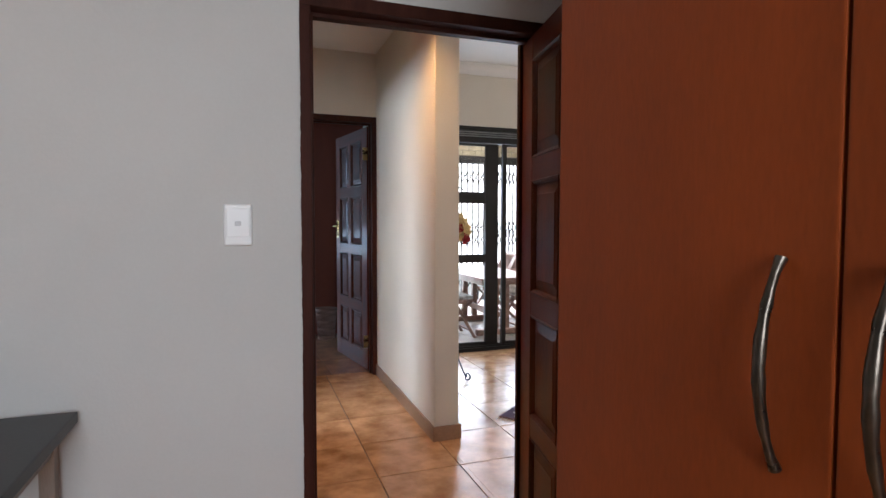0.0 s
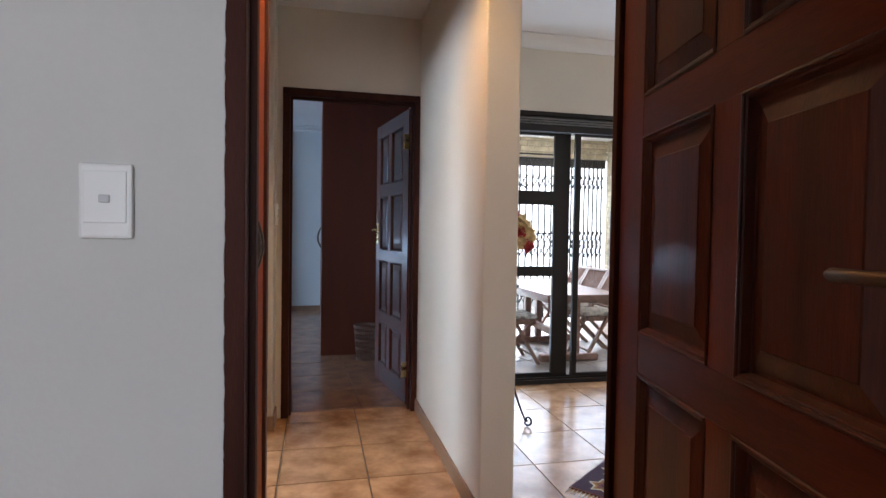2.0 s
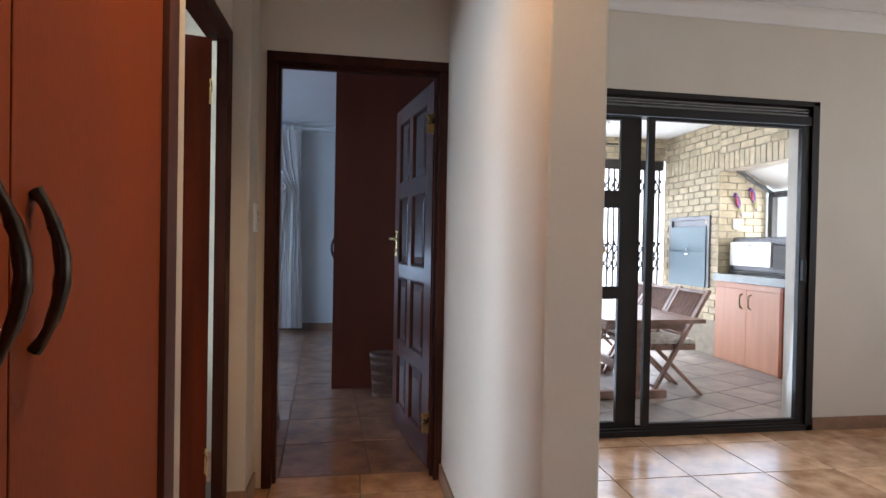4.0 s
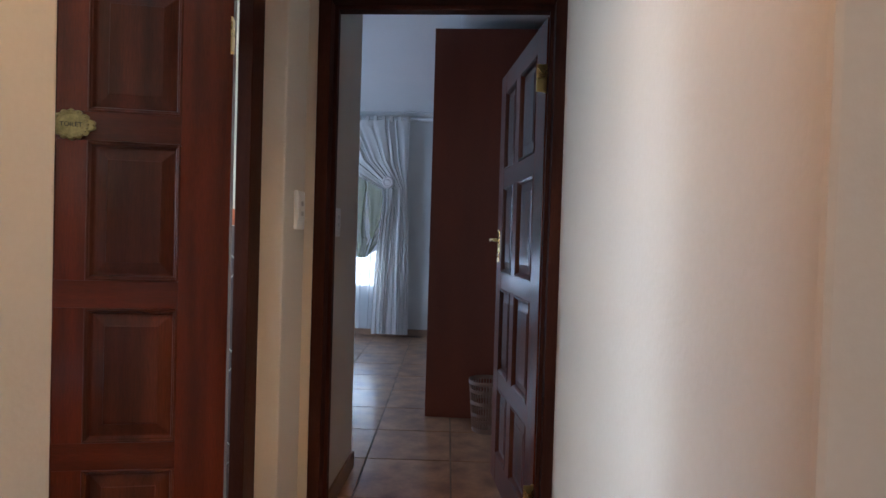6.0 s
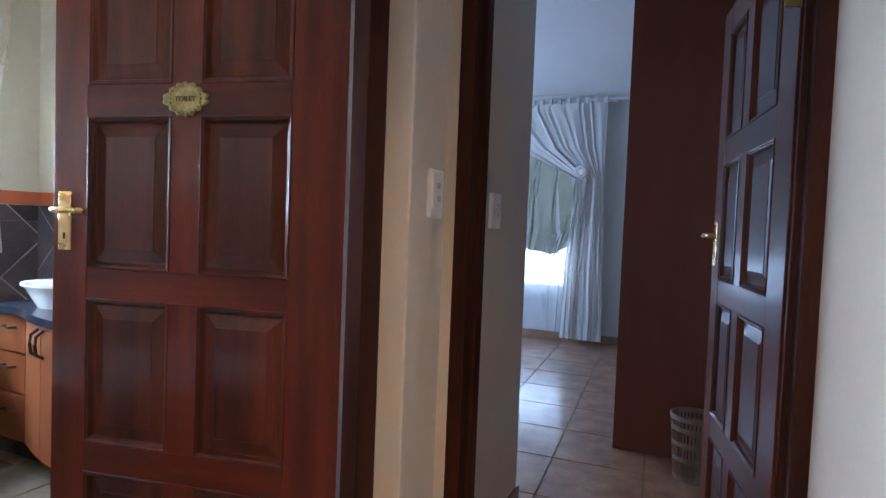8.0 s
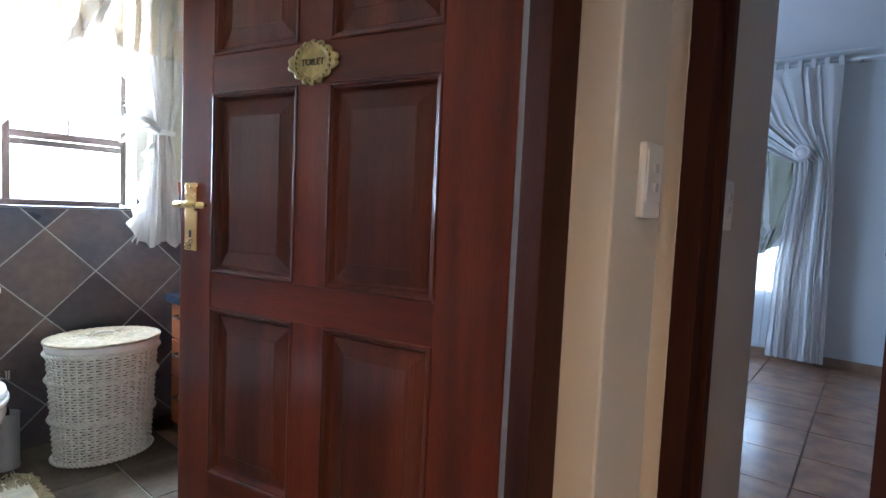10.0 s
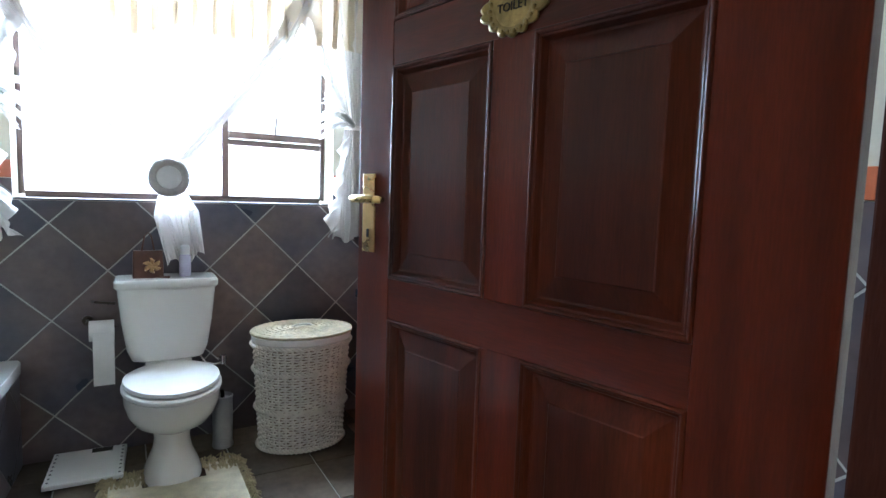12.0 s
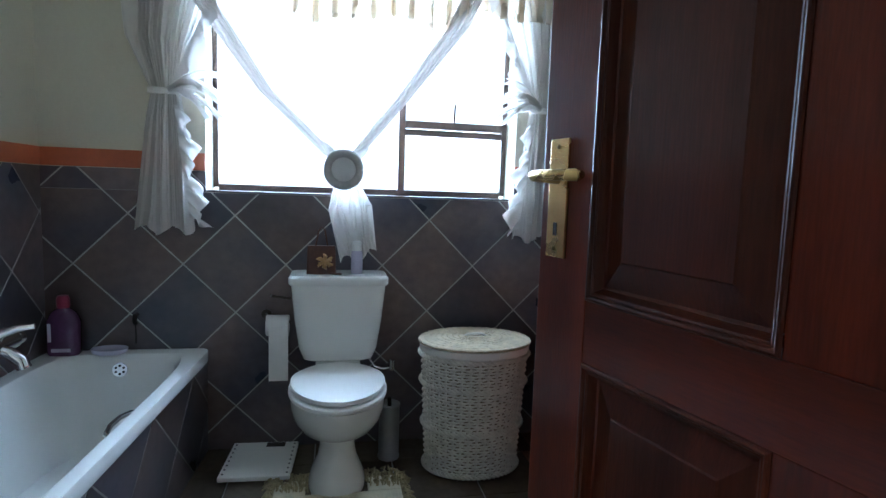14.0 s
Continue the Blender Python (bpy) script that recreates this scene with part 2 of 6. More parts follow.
# ---- setting: floors, walls, ceilings ----
H = 2.72
WALLTOP = H + 0.02
floor = structure("floor", boxes((-3.3, 6.0, -1.6, 2.64, -0.12, -0.006), (0.9, 6.0, 2.64, 5.66, -0.12, -0.006), (-2.2, 2.6, 5.16, 10.1, -0.12, -0.006)), GROUT, "brown grouted tile floor through the rooms and passage", "floor")
floor_bath = structure("floor_bath", boxes((-1.9, 0.99, 2.9, 5.62, -0.12, -0.008)), GROUT_PALE, "dark slate tiled bathroom floor with pale grout", "floor")

structure("wall_start", boxes((-3.2, 1.13, 2.58, 2.70, 0, WALLTOP), (2.04, 2.3, 2.58, 2.70, 0, WALLTOP), (1.13, 2.04, 2.58, 2.70, 1.985, WALLTOP)), PAINT_GREY,
          "cool white painted plaster wall round the door", "wall")
structure("wall_start_back", boxes((-3.2, 0.05, -1.6, -1.48, 0, WALLTOP), (1.35, 2.3, -1.6, -1.48, 0, WALLTOP), (0.05, 1.35, -1.6, -1.48, 0, 0.95), (0.05, 1.35, -1.6, -1.48, 2.15, WALLTOP)),
          PAINT_GREY, "cool white painted plaster wall with window opening", "wall")
structure("wall_start_left", boxes((-3.32, -3.2, -1.6, 2.70, 0, WALLTOP)), PAINT_GREY, "cool white painted plaster wall", "wall")
structure("wall_start_right", boxes((2.2, 2.3, -1.48, 2.58, 0, WALLTOP)), PAINT_GREY, "cool white painted plaster wall", "wall")
structure("ceiling_start", boxes((-3.32, 2.3, -1.6, 2.64, H, H + 0.1)), CEIL, "white painted ceiling", "ceiling")

# passage and lounge
structure("wall_passage_right", boxes((1.948, 2.095, 3.622, 5.10, 0, WALLTOP), bevel=0.008), PAINT_CREAM, "cream plaster wall with rounded edge beside the passage", "wall")
structure("wall_passage_end", boxes((0.995, 1.09, 5.10, 5.22, 0, WALLTOP), (1.945, 2.095, 5.10, 5.22, 0, WALLTOP), (1.09, 1.945, 5.10, 5.22, 2.07, WALLTOP)), PAINT_CREAM,
          "cream plaster wall over the far door", "wall")
structure("wall_passage_switch", boxes((0.93, 1.045, 4.887, 5.098, 0, WALLTOP), bevel=0.006), PAINT_CREAM, "cream plaster wall with light switch", "wall")
structure("wall_passage_stub", boxes((0.88, 1.056, 3.692, 3.919, 0, WALLTOP), bevel=0.006), PAINT_CREAM, "cream plaster wall end beside cupboard", "wall")
structure("wall_bath_door", boxes((0.88, 0.965, 3.922, 3.94, 0, WALLTOP), (0.88, 0.965, 3.94, 4.884, 2.078, WALLTOP)), PAINT_CREAM, "cream plaster wall round the toilet door", "wall")
structure("wall_cupboard_back", boxes((0.45, 0.55, 2.70, 3.82, 0, WALLTOP), (0.55, 0.88, 3.74, 3.82, 0, WALLTOP)), PAINT_CREAM, "cream plaster wall behind cupboard", "wall")
structure("wall_cupboard_head", boxes((0.95, 1.106, 2.70, 3.697, 2.48, WALLTOP)), PAINT_CREAM, "cream plaster above built-in cupboard", "wall")
SL0, SL1, SLY = 2.22, 4.44, 5.57
structure("wall_lounge_far", boxes((2.095, SL0, SLY, SLY + 0.2, 0, WALLTOP), (SL1, 6.1, SLY, SLY + 0.2, 0, WALLTOP), (SL0, SL1, SLY, SLY + 0.2, 2.15, WALLTOP), (2.0, 2.095, 5.22, SLY + 0.2, 0, WALLTOP)),
          PAINT_CREAM, "cream plaster wall round the sliding door", "wall")
structure("wall_lounge_right", boxes((6.0, 6.12, 2.70, 2.9, 0, WALLTOP), (6.0, 6.12, 4.9, SLY, 0, WALLTOP), (6.0, 6.12, 2.9, 4.9, 0, 0.7), (6.0, 6.12, 2.9, 4.9, 2.3, WALLTOP)), PAINT_CREAM, "cream plaster wall with window opening", "wall")
structure("wall_lounge_near", boxes((2.3, 6.12, 2.58, 2.70, 0, WALLTOP)), PAINT_CREAM, "cream plaster wall", "wall")
structure("ceiling_passage", boxes((0.45, 6.12, 2.64, SLY + 0.2, H, H + 0.1), (0.45, 1.947, 2.701, 5.099, 2.58, 2.70)), CEIL, "white painted ceiling with cornices", "ceiling")


def cornice(name, a, b, inward, z=H, size=0.095):
    """A coved plaster cornice from a to b; inward: unit way into the room."""
    bm = bmesh.new()
    a, b, n = Vector((*a, 0)), Vector((*b, 0)), Vector((*inward, 0))
    prof = [(0.001, -size), (0.012, -size), (0.016, -size * 0.8)]
    prof += [(0.016 + (size - 0.026) * (1 - math.cos(t)), -size * 0.8 + (size * 0.68) * math.sin(t)) for t in (math.pi / 2 * k / 6 for k in range(1, 7))]
    prof += [(size, -size * 0.1), (size, -0.001), (0.001, -0.001)]
    rows = [[bm.verts.new(p + n * u + Vector((0, 0, z + w))) for u, w in prof] for p in (a, b)]
    for i in range(len(prof)):
        j = (i + 1) % len(prof)
        bm.faces.new((rows[0][i], rows[0][j], rows[1][j], rows[1][i]))
    bm.faces.new(rows[0][::-1])
    bm.faces.new(rows[1])
    bmesh.ops.recalc_face_normals(bm, faces=bm.faces)
    return structure(name, bm, CEIL, "white coved plaster cornice along the ceiling", "cornice")


cornice("cornice_lounge_far", (2.095, SLY), (6.0, SLY), (0, -1))
cornice("cornice_pillar_lounge", (2.095, SLY), (2.095, 3.622), (1, 0))

# far bedroom
structure("wall_bedroom_return", boxes((0.90, 1.04, 5.22, 5.985, 0, WALLTOP), bevel=0.006), PAINT_CREAM, "cream plaster wall inside the bedroom door", "wall")
structure("wall_bedroom_left", boxes((-2.2, -2.08, 5.62, 7.0, 0, WALLTOP), (-2.2, -2.08, 8.8, 10.0, 0, WALLTOP), (-2.2, -2.08, 7.0, 8.8, 0, 0.75), (-2.2, -2.08, 7.0, 8.8, 2.25, WALLTOP)), PAINT_GREY, "white plaster bedroom wall", "wall")
structure("wall_bedroom_near", boxes((-2.2, 0.90, 5.62, 5.74, 0, WALLTOP)), PAINT_GREY, "white plaster bedroom wall", "wall")
structure("wall_bedroom_right", boxes((2.30, 2.42, 5.77, 10.0, 0, WALLTOP), (2.0, 2.3, 5.77, 5.89, 0, WALLTOP)), PAINT_GREY, "white plaster bedroom wall", "wall")
structure("wall_bedroom_far", boxes((-2.2, -1.15, 9.9, 10.05, 0, WALLTOP), (0.5, 2.42, 9.9, 10.05, 0, WALLTOP), (-1.15, 0.5, 9.9, 10.05, 0, 0.55), (-1.15, 0.5, 9.9, 10.05, 2.3, WALLTOP)),
          PAINT_GREY, "white plaster bedroom wall with window opening", "wall")
structure("ceiling_bedroom", boxes((-2.2, 2.42, 5.16, 10.05, H, H + 0.1)), CEIL, "white painted bedroom ceiling", "ceiling")
cornice("cornice_bedroom_far", (-2.08, 9.9), (2.3, 9.9), (0, -1))

# bathroom
BX, BY0, BY1 = -1.715, 3.165, 5.60
structure("wall_bath_window", boxes((-1.95, BX, 3.0, 3.80, 0, WALLTOP), (-1.95, BX, 5.17, 5.74, 0, WALLTOP), (-1.95, BX, 3.80, 5.17, 0, 1.15), (-1.95, BX, 3.80, 5.17, 2.2, WALLTOP)), PAINT_BATH,
          "pale plaster bathroom wall round the window", "wall")
structure("wall_bath_side", boxes((BX, 0.88, 3.0, BY0, 0, WALLTOP), (0.44, 0.45, 3.1, 3.8, 0, WALLTOP)), PAINT_BATH, "pale plaster bathroom wall above tiles", "wall")
structure("wall_bath_far", boxes((BX, 0.995, BY1, 5.62, 0, WALLTOP), (0.93, 0.995, 5.10, BY1, 0, WALLTOP)), PAINT_BATH, "pale plaster bathroom wall above tiles", "wall")
structure("ceiling_bath", boxes((-1.95, 0.995, 3.0, 5.62, H, H + 0.1)), CEIL, "white painted bathroom ceiling", "ceiling")


def skirting(name, x0, x1, y0, y1, h=0.085):
    return structure(name, boxes((x0, x1, y0, y1, 0, h), bevel=0.003), SKIRT, "brown ceramic tile skirting along the wall", "skirting")


skirting("baseboard_passage_right", 1.936, 1.948, 3.612, 5.10)
skirting("baseboard_pillar_end", 1.936, 2.107, 3.610, 3.622)
skirting("baseboard_pillar_lounge", 2.095, 2.107, 3.622, SLY - 0.01)
skirting("baseboard_switch_face", 0.972, 1.057, 4.875, 4.887)
skirting("baseboard_switch_side", 1.045, 1.057, 4.888, 5.086)
skirting("baseboard_stub", 1.056, 1.068, 3.70, 3.93)
skirting("baseboard_lounge_left", 2.107, SL0 - 0.06, SLY - 0.012, SLY)
skirting("baseboard_lounge_right", SL1 + 0.05, 6.0, SLY - 0.012, SLY)
skirting("baseboard_bedroom_return", 1.04, 1.052, 5.23, 5.997)
skirting("baseboard_bedroom_far", -2.0, 2.3, 9.888, 9.9)
structure("wall_boundary", boxes((-3.75, -3.6, 5.9, 10.6, -0.2, 3.4)), PAINT_GREY, "plain plastered boundary wall outside the bedroom", "wall")


# ---- doors ----
def door_leaf(name, label, length, height, m, hinge_z=(0.28, 1.86), rows=((0.15, 0.476), (0.558, 0.965), (1.047, 1.465), (1.549, 1.93)), edge=0.0, shift=(0.0, 0.0), mid=(0.393, 0.477), fittings=BRASS):
    """An eight-panel timber door: hinge edge at local x = 0, free edge at x = length, shown face at y = 0, thickness to y = 0.04."""
    d = thing(name, label, "door", m, kind="structure")
    t, s0, s1, (mid0, mid1) = 0.04, 0.13, length - 0.11, mid
    part("stile", boxes((-edge, s0, 0, t, 0.008, height), bevel=0.002), MAHOGANY, d)
    part("stile", boxes((s1, length, 0, t, 0.008, height), bevel=0.002), MAHOGANY, d)
    edges = [0.008] + [v for r in rows for v in r] + [height]
    for a, b in zip(edges[0::2], edges[1::2]):
        part("rail", boxes((s0, s1, 0.0006, t - 0.0006, a, b), bevel=0.0015), MAHOGANY_H, d)
    for a, b in rows:
        part("mullion", boxes((mid0, mid1, 0.0006, t - 0.0006, a, b), bevel=0.0015), MAHOGANY, d)
        for x0, x1 in ((s0, mid0), (mid1, s1)):
            bm = bmesh.new()
            for face in (0, 1):
                loops = []
                for inset, depth in ((0.0, 0.0), (0.0015, -0.0022), (0.004, -0.0030), (0.0065, -0.0016), (0.008, 0.0012), (0.0095, 0.0008), (0.012, 0.0022), (0.0145, 0.0075), (0.017, 0.0135), (0.021, 0.0145), (0.054, 0.0062), (0.056, 0.0045)):
                    y = depth if face == 0 else t - depth
                    loops.append([bm.verts.new(v) for v in ((x0 + inset, y, a + inset), (x1 - inset, y, a + inset), (x1 - inset, y, b - inset), (x0 + inset, y, b - inset))])
                for p, q in zip(loops, loops[1:]):
                    for k in range(4):
                        bm.faces.new((p[k], p[(k + 1) % 4], q[(k + 1) % 4], q[k]))
                bm.faces.new(loops[-1])
            bmesh.ops.recalc_face_normals(bm, faces=bm.faces)
            part("panel", bm, PANEL_WOOD, d, "raised and fielded timber panel")
    for side, y in (("front", 0), ("back", t)):
        sg = -1 if side == "front" else 1
        pl = part("handle_plate", boxes((length - 0.062, length - 0.020, min(y, y + sg * 0.004), max(y, y + sg * 0.004), 1.095, 1.257), bevel=0.0015), fittings, d, "brass lever plate with keyhole")
        pl.location = (-shift[0], 0, -shift[1])
        bm = bmesh.new()
        zc, xc = 1.205, length - 0.041
        pts = [(xc, y + sg * 0.003, zc), (xc, y + sg * 0.036, zc), (xc - 0.003, y + sg * 0.044, zc), (xc - 0.011, y + sg * 0.048, zc), (xc - 0.055, y + sg * 0.048, zc), (xc - 0.100, y + sg * 0.046, zc), (xc - 0.107, y + sg * 0.045, zc)]
        tube(pts, 0.0078, 14, bm, (1.25, 1.0, 1.0, 1.0, 0.95, 0.95, 0.6))
        part("lever", bm, fittings, pl, "brass lever handle", True)
        part("keyhole", boxes((xc - 0.004, xc + 0.004, min(y + sg * 0.0035, y + sg * 0.0055), max(y + sg * 0.0035, y + sg * 0.0055), 1.125, 1.143), bevel=0.001), BLACK_ALU, pl)
        for zz in (1.107, 1.246):
            part("screw", lathe([(0, 0), (0.0035, 0.0002), (0.003, 0.0015), (0, 0.002)], 10, at=(0, 0, 0)), BRASS_OLD, pl).matrix_basis = pose(xc, y + sg * 0.004, zz, 90 if sg < 0 else -90)
    return d


def hinge(parent, x, y, z, rz=0):
    bm = boxes((-0.002, 0.034, -0.002, 0.002, -0.05, 0.05), bevel=0.0008)
    tube([(0, -0.004, -0.052), (0, -0.004, 0.052)], 0.0055, 10, bm)
    for zz in (-0.03, 0.0, 0.03):
        tube([(0.02, -0.001, zz), (0.02, -0.0035, zz)], 0.004, 8, bm)
    ob = part("hinge", bm, BRASS, parent, "brass butt hinge")
    ob.matrix_basis = pose(x, y, z, 0, 0, rz)
    return ob


def door_frame(name, boxes_list, label="dark stained timber door frame set in the plaster wall"):
    f = thing(name, label, "door frame", kind="structure")
    for nm, rows in boxes_list:
        part(nm, boxes(*rows, bevel=0.003), FRAME_WOOD, f)
    return f


# door of the starting room, swung back towards the wardrobe
AX0, AX1, AZ = 1.167, 1.998, 1.948
door_frame("door_frame_start", [("jamb", [(1.13, AX0, 2.572, 2.71, 0, AZ), (AX0 - 0.004, AX0 + 0.014, 2.63, 2.67, 0, AZ)]),
                                ("jamb", [(AX1 - 0.006, 2.038, 2.694, 2.716, 0, AZ)]),
                                ("head", [(1.13, 2.038, 2.572, 2.71, AZ, AZ + 0.045), (AX0, AX1, 2.63, 2.67, AZ - 0.014, AZ + 0.004)])])
def turned(x, y, dx, dy):
    """Pose whose local +x runs along (dx, dy)."""
    return pose(x, y, 0, 0, 0, math.degrees(math.atan2(dy, dx)))


door_a = door_leaf("door_1", "open dark mahogany eight-panel door swung into the room", 0.90, 1.94, turned(2.001, 2.686, -0.150, -0.760),
                   rows=((0.15, 0.42), (0.50, 0.892), (0.975, 1.40), (1.482, 1.85)), shift=(0.0, 0.055), mid=(0.425, 0.505), fittings=SHADED_BRASS)
for z in (0.25, 1.7):
    hinge(door_a, 0.0, 0.04, z, 180)

# toilet door, open into the bathroom
TX = 0.970
door_frame("door_frame_toilet", [("jamb", [(0.924, TX, 4.797, 4.886, 0, 2.035)]),
                                 ("jamb", [(0.87, TX, 3.93, 3.965, 0, 2.035), (0.935, TX, 3.963, 3.983, 0, 2.035)]),
                                 ("head", [(0.87, TX, 3.93, 4.886, 2.035, 2.08), (0.935, TX, 3.965, 4.815, 2.018, 2.037)])])
door_t = door_leaf("door_2", "open mahogany eight-panel toilet door with brass name plate", 0.852, 2.025, turned(0.885, 4.812, -0.833, -0.179) @ Matrix.Translation((0, -0.04, 0)), edge=0.016)
for z in (0.25, 1.80):
    hinge(door_t, -0.018, 0.042, z, 90)

# far bedroom door
door_frame("door_frame_bedroom", [("jamb", [(1.08, 1.125, 5.088, 5.225, 0, 2.035), (1.121, 1.139, 5.14, 5.17, 0, 2.035)]),
                                  ("jamb", [(1.91, 1.955, 5.088, 5.225, 0, 2.035), (1.896, 1.914, 5.14, 5.17, 0, 2.035)]),
                                  ("head", [(1.08, 1.955, 5.088, 5.225, 2.035, 2.08), (1.125, 1.91, 5.14, 5.17, 2.02, 2.037)])])
door_b = door_leaf("door_3", "open dark mahogany eight-panel door swung into the bedroom", 0.80, 2.025, turned(1.905, 5.215, -0.133, 0.79) @ Matrix.Translation((0, -0.03, 0)))
for z in (0.25, 1.80):
    hinge(door_b, -0.004, 0.042, z, 90)

# brass plate on the toilet door
plate = thing("name_plate", "ornate oval antique brass plate reading TOILET on the door", "sign")
plate.matrix_world = door_t.matrix_world @ Matrix(((-1, 0, 0, 0.435), (0, 0, 1, 0.041), (0, 1, 0, 1.507), (0, 0, 0, 1)))
plate.parent = None


def ornate_plate(parent):
    bm = bmesh.new()
    n = 96
    ring = []
    for r, z in ((1.0, 0.0), (1.0, 0.004), (0.90, 0.007), (0.80, 0.004), (0.76, 0.003)):
        row = []
        for i in range(n):
            a = 2 * math.pi * i / n
            k = 1 + (0.17 * abs(math.sin(a * 7)) if r > 0.85 else 0)
            ex = 0.016 * max(0, math.cos(a) ** 8) * (1 if math.cos(a) > 0 else -1) if r > 0.85 else 0
            if r > 0.85 and math.cos(a) < 0:
                ex = -0.016 * math.cos(a) ** 8
            row.append(bm.verts.new((0.047 * r * k * math.cos(a) + ex, 0.040 * r * k * math.sin(a), z)))
        ring.append(row)
    for a, b in zip(ring, ring[1:]):
        for i in range(n):
            bm.faces.new((a[i], a[(i + 1) % n], b[(i + 1) % n], b[i]))
    bm.faces.new(ring[-1])
    bm.faces.new(ring[0][::-1])
    part("plate", bm, BRASS_OLD, parent, "scalloped antique brass oval")
    for i in range(22):
        a = 2 * math.pi * i / 22
        s = lathe([(0, -0.002), (0.0042, 0.0), (0.003, 0.003), (0, 0.0042)], 10)
        o = part("bead", s, BRASS_OLD, parent, "", True)
        o.matrix_basis = pose(0.046 * math.cos(a), 0.039 * math.sin(a), 0.005)


ornate_plate(plate)


def lettering(name, text, size, m, material, parent=None, depth=0.0006):
    cu = bpy.data.curves.new(name, "FONT")
    cu.body, cu.size, cu.extrude, cu.align_x, cu.align_y = text, size, depth, "CENTER", "CENTER"
    ob = new(name, cu)
    dg = bpy.context.evaluated_depsgraph_get()
    me = bpy.data.meshes.new_from_object(ob.evaluated_get(dg))
    bpy.data.objects.remove(ob)
    me.materials.clear()
    me.materials.append(material)
    o = new(name, me)
    o.parent = parent
    o.matrix_basis = m
    return o


lettering("lettering", "TOILET", 0.019, pose(0, 0, 0.0042), BLACK_ALU, plate)


# ---- uneven paint line where the plaster meets the frames ----
def paint_line(name, at, across, out, z0, z1, material, width=0.006, seed=1):
    """A thin ragged skin of wall paint running up the edge of a frame."""
    rg = random.Random(seed)
    a, n, p = Vector((*across, 0)), Vector((*out, 0)), Vector((*at, 0))
    bm = bmesh.new()
    rows, z, w = [], z0, width
    while z < z1:
        w = 0.45 * w + 0.55 * width * rg.choice((0.3, 0.6, 0.8, 1.0, 1.6))
        rows.append([bm.verts.new(q + Vector((0, 0, z))) for q in (p, p + n * 0.0016, p + n * 0.0016 + a * w, p + a * (w + 0.001))])
        z += rg.uniform(0.003, 0.014)
    for lo, hi in zip(rows, rows[1:]):
        for k in range(4):
            bm.faces.new((lo[k], lo[(k + 1) % 4], hi[(k + 1) % 4], hi[k]))
    bm.faces.new(rows[0][::-1])
    bm.faces.new(rows[-1])
    bmesh.ops.recalc_face_normals(bm, faces=bm.faces)
    return structure(name, bm, material, "ragged paint edge along the timber frame", "trim")


paint_line("trim_paint_start", (1.128, 2.572), (1, 0), (0, -1), 0.0, 1.98, PAINT_GREY, 0.0026, 3)
paint_line("trim_paint_toilet", (0.970, 4.888), (0, -1), (1, 0), 0.09, 2.03, PAINT_CREAM, 0.0018, 4)
paint_line("trim_paint_bedroom", (1.078, 5.088), (1, 0), (0, -1), 0.09, 2.07, PAINT_CREAM, 0.0018, 5)
paint_line("trim_paint_passage", (1.957, 5.088), (-1, 0), (0, -1), 0.09, 2.07, PAINT_CREAM, 0.0018, 6)


# ---- fitted cupboards ----
def bow_handle(parent, length, m, material=DARK_METAL, reach=0.032, r=0.0065):
    pts = []
    for i in range(15):
        u = i / 14
        pts.append((0, -0.004 - reach * math.sin(math.pi * u) ** 0.8, (u - 0.5) * length))
    tp = [(0.9 + 0.6 * math.sin(math.pi * (i / 14))) * (1.0 + 0.10 * math.sin(2.4 * i)) for i in range(15)]
    tp[0] = tp[-1] = 1.5
    o = part("handle", tube(pts, r, 10, None, tp), material, parent, "dark pewter bow handle", True)
    o.matrix_basis = m
    return o


# starting room wardrobe: fronts look towards -x
WX = 1.44
wardrobe_a = thing("wardrobe", "tall reddish cherry fitted wardrobe with pewter bow handles", "wardrobe", Matrix.Identity(4))
part("carcass", boxes((WX + 0.02, 2.195, -1.40, 1.478, 0.0, 2.5), bevel=0.002), WARDROBE, wardrobe_a)
yd = 1.48
for i in range(6):
    y1, y0 = yd - 0.456 * i - 0.002, yd - 0.456 * (i + 1) + 0.002
    d = part("door", boxes((WX, WX + 0.018, y0, y1, 0.08, 2.42), bevel=0.0025), WARDROBE, wardrobe_a, "plain cherry wardrobe door")
    near = y0 + 0.05 if i % 2 == 0 else y1 - 0.045
    bow_handle(d, 0.203, pose(WX, near, 1.108, 0, 0, -90), DARK_METAL, 0.025, 0.0040)
part("plinth", boxes((WX + 0.03, WX + 0.045, -1.40, 1.47, 0.0, 0.08)), WARDROBE_SHADOW, wardrobe_a)

# passage cupboard: fronts look towards +x
CX = 1.106
cup_p = thing("linen_cupboard", "built-in cherry linen cupboard with paired pewter bow handles", "cupboard", Matrix.Identity(4))
part("carcass", boxes((0.56, CX - 0.02, 2.715, 3.69, 0.0, 2.47)), WARDROBE_SHADOW, cup_p)
for y0, y1, hy in ((2.755, 3.085, 3.045), (3.088, 3.592, 3.13)):
    d = part("door", boxes((CX - 0.018, CX, y0, y1, 0.07, 2.44), bevel=0.0025), WARDROBE, cup_p, "plain cherry cupboard door")
    bow_handle(d, 0.20, pose(CX, hy, 1.145, 0, 0, 90))
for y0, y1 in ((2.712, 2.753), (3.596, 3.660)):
    part("side_post", boxes((CX - 0.02, CX + 0.012, y0, y1, 0.0, 2.47), bevel=0.002), WARDROBE_SHADOW, cup_p, "cherry edge post with shadow in its colour")
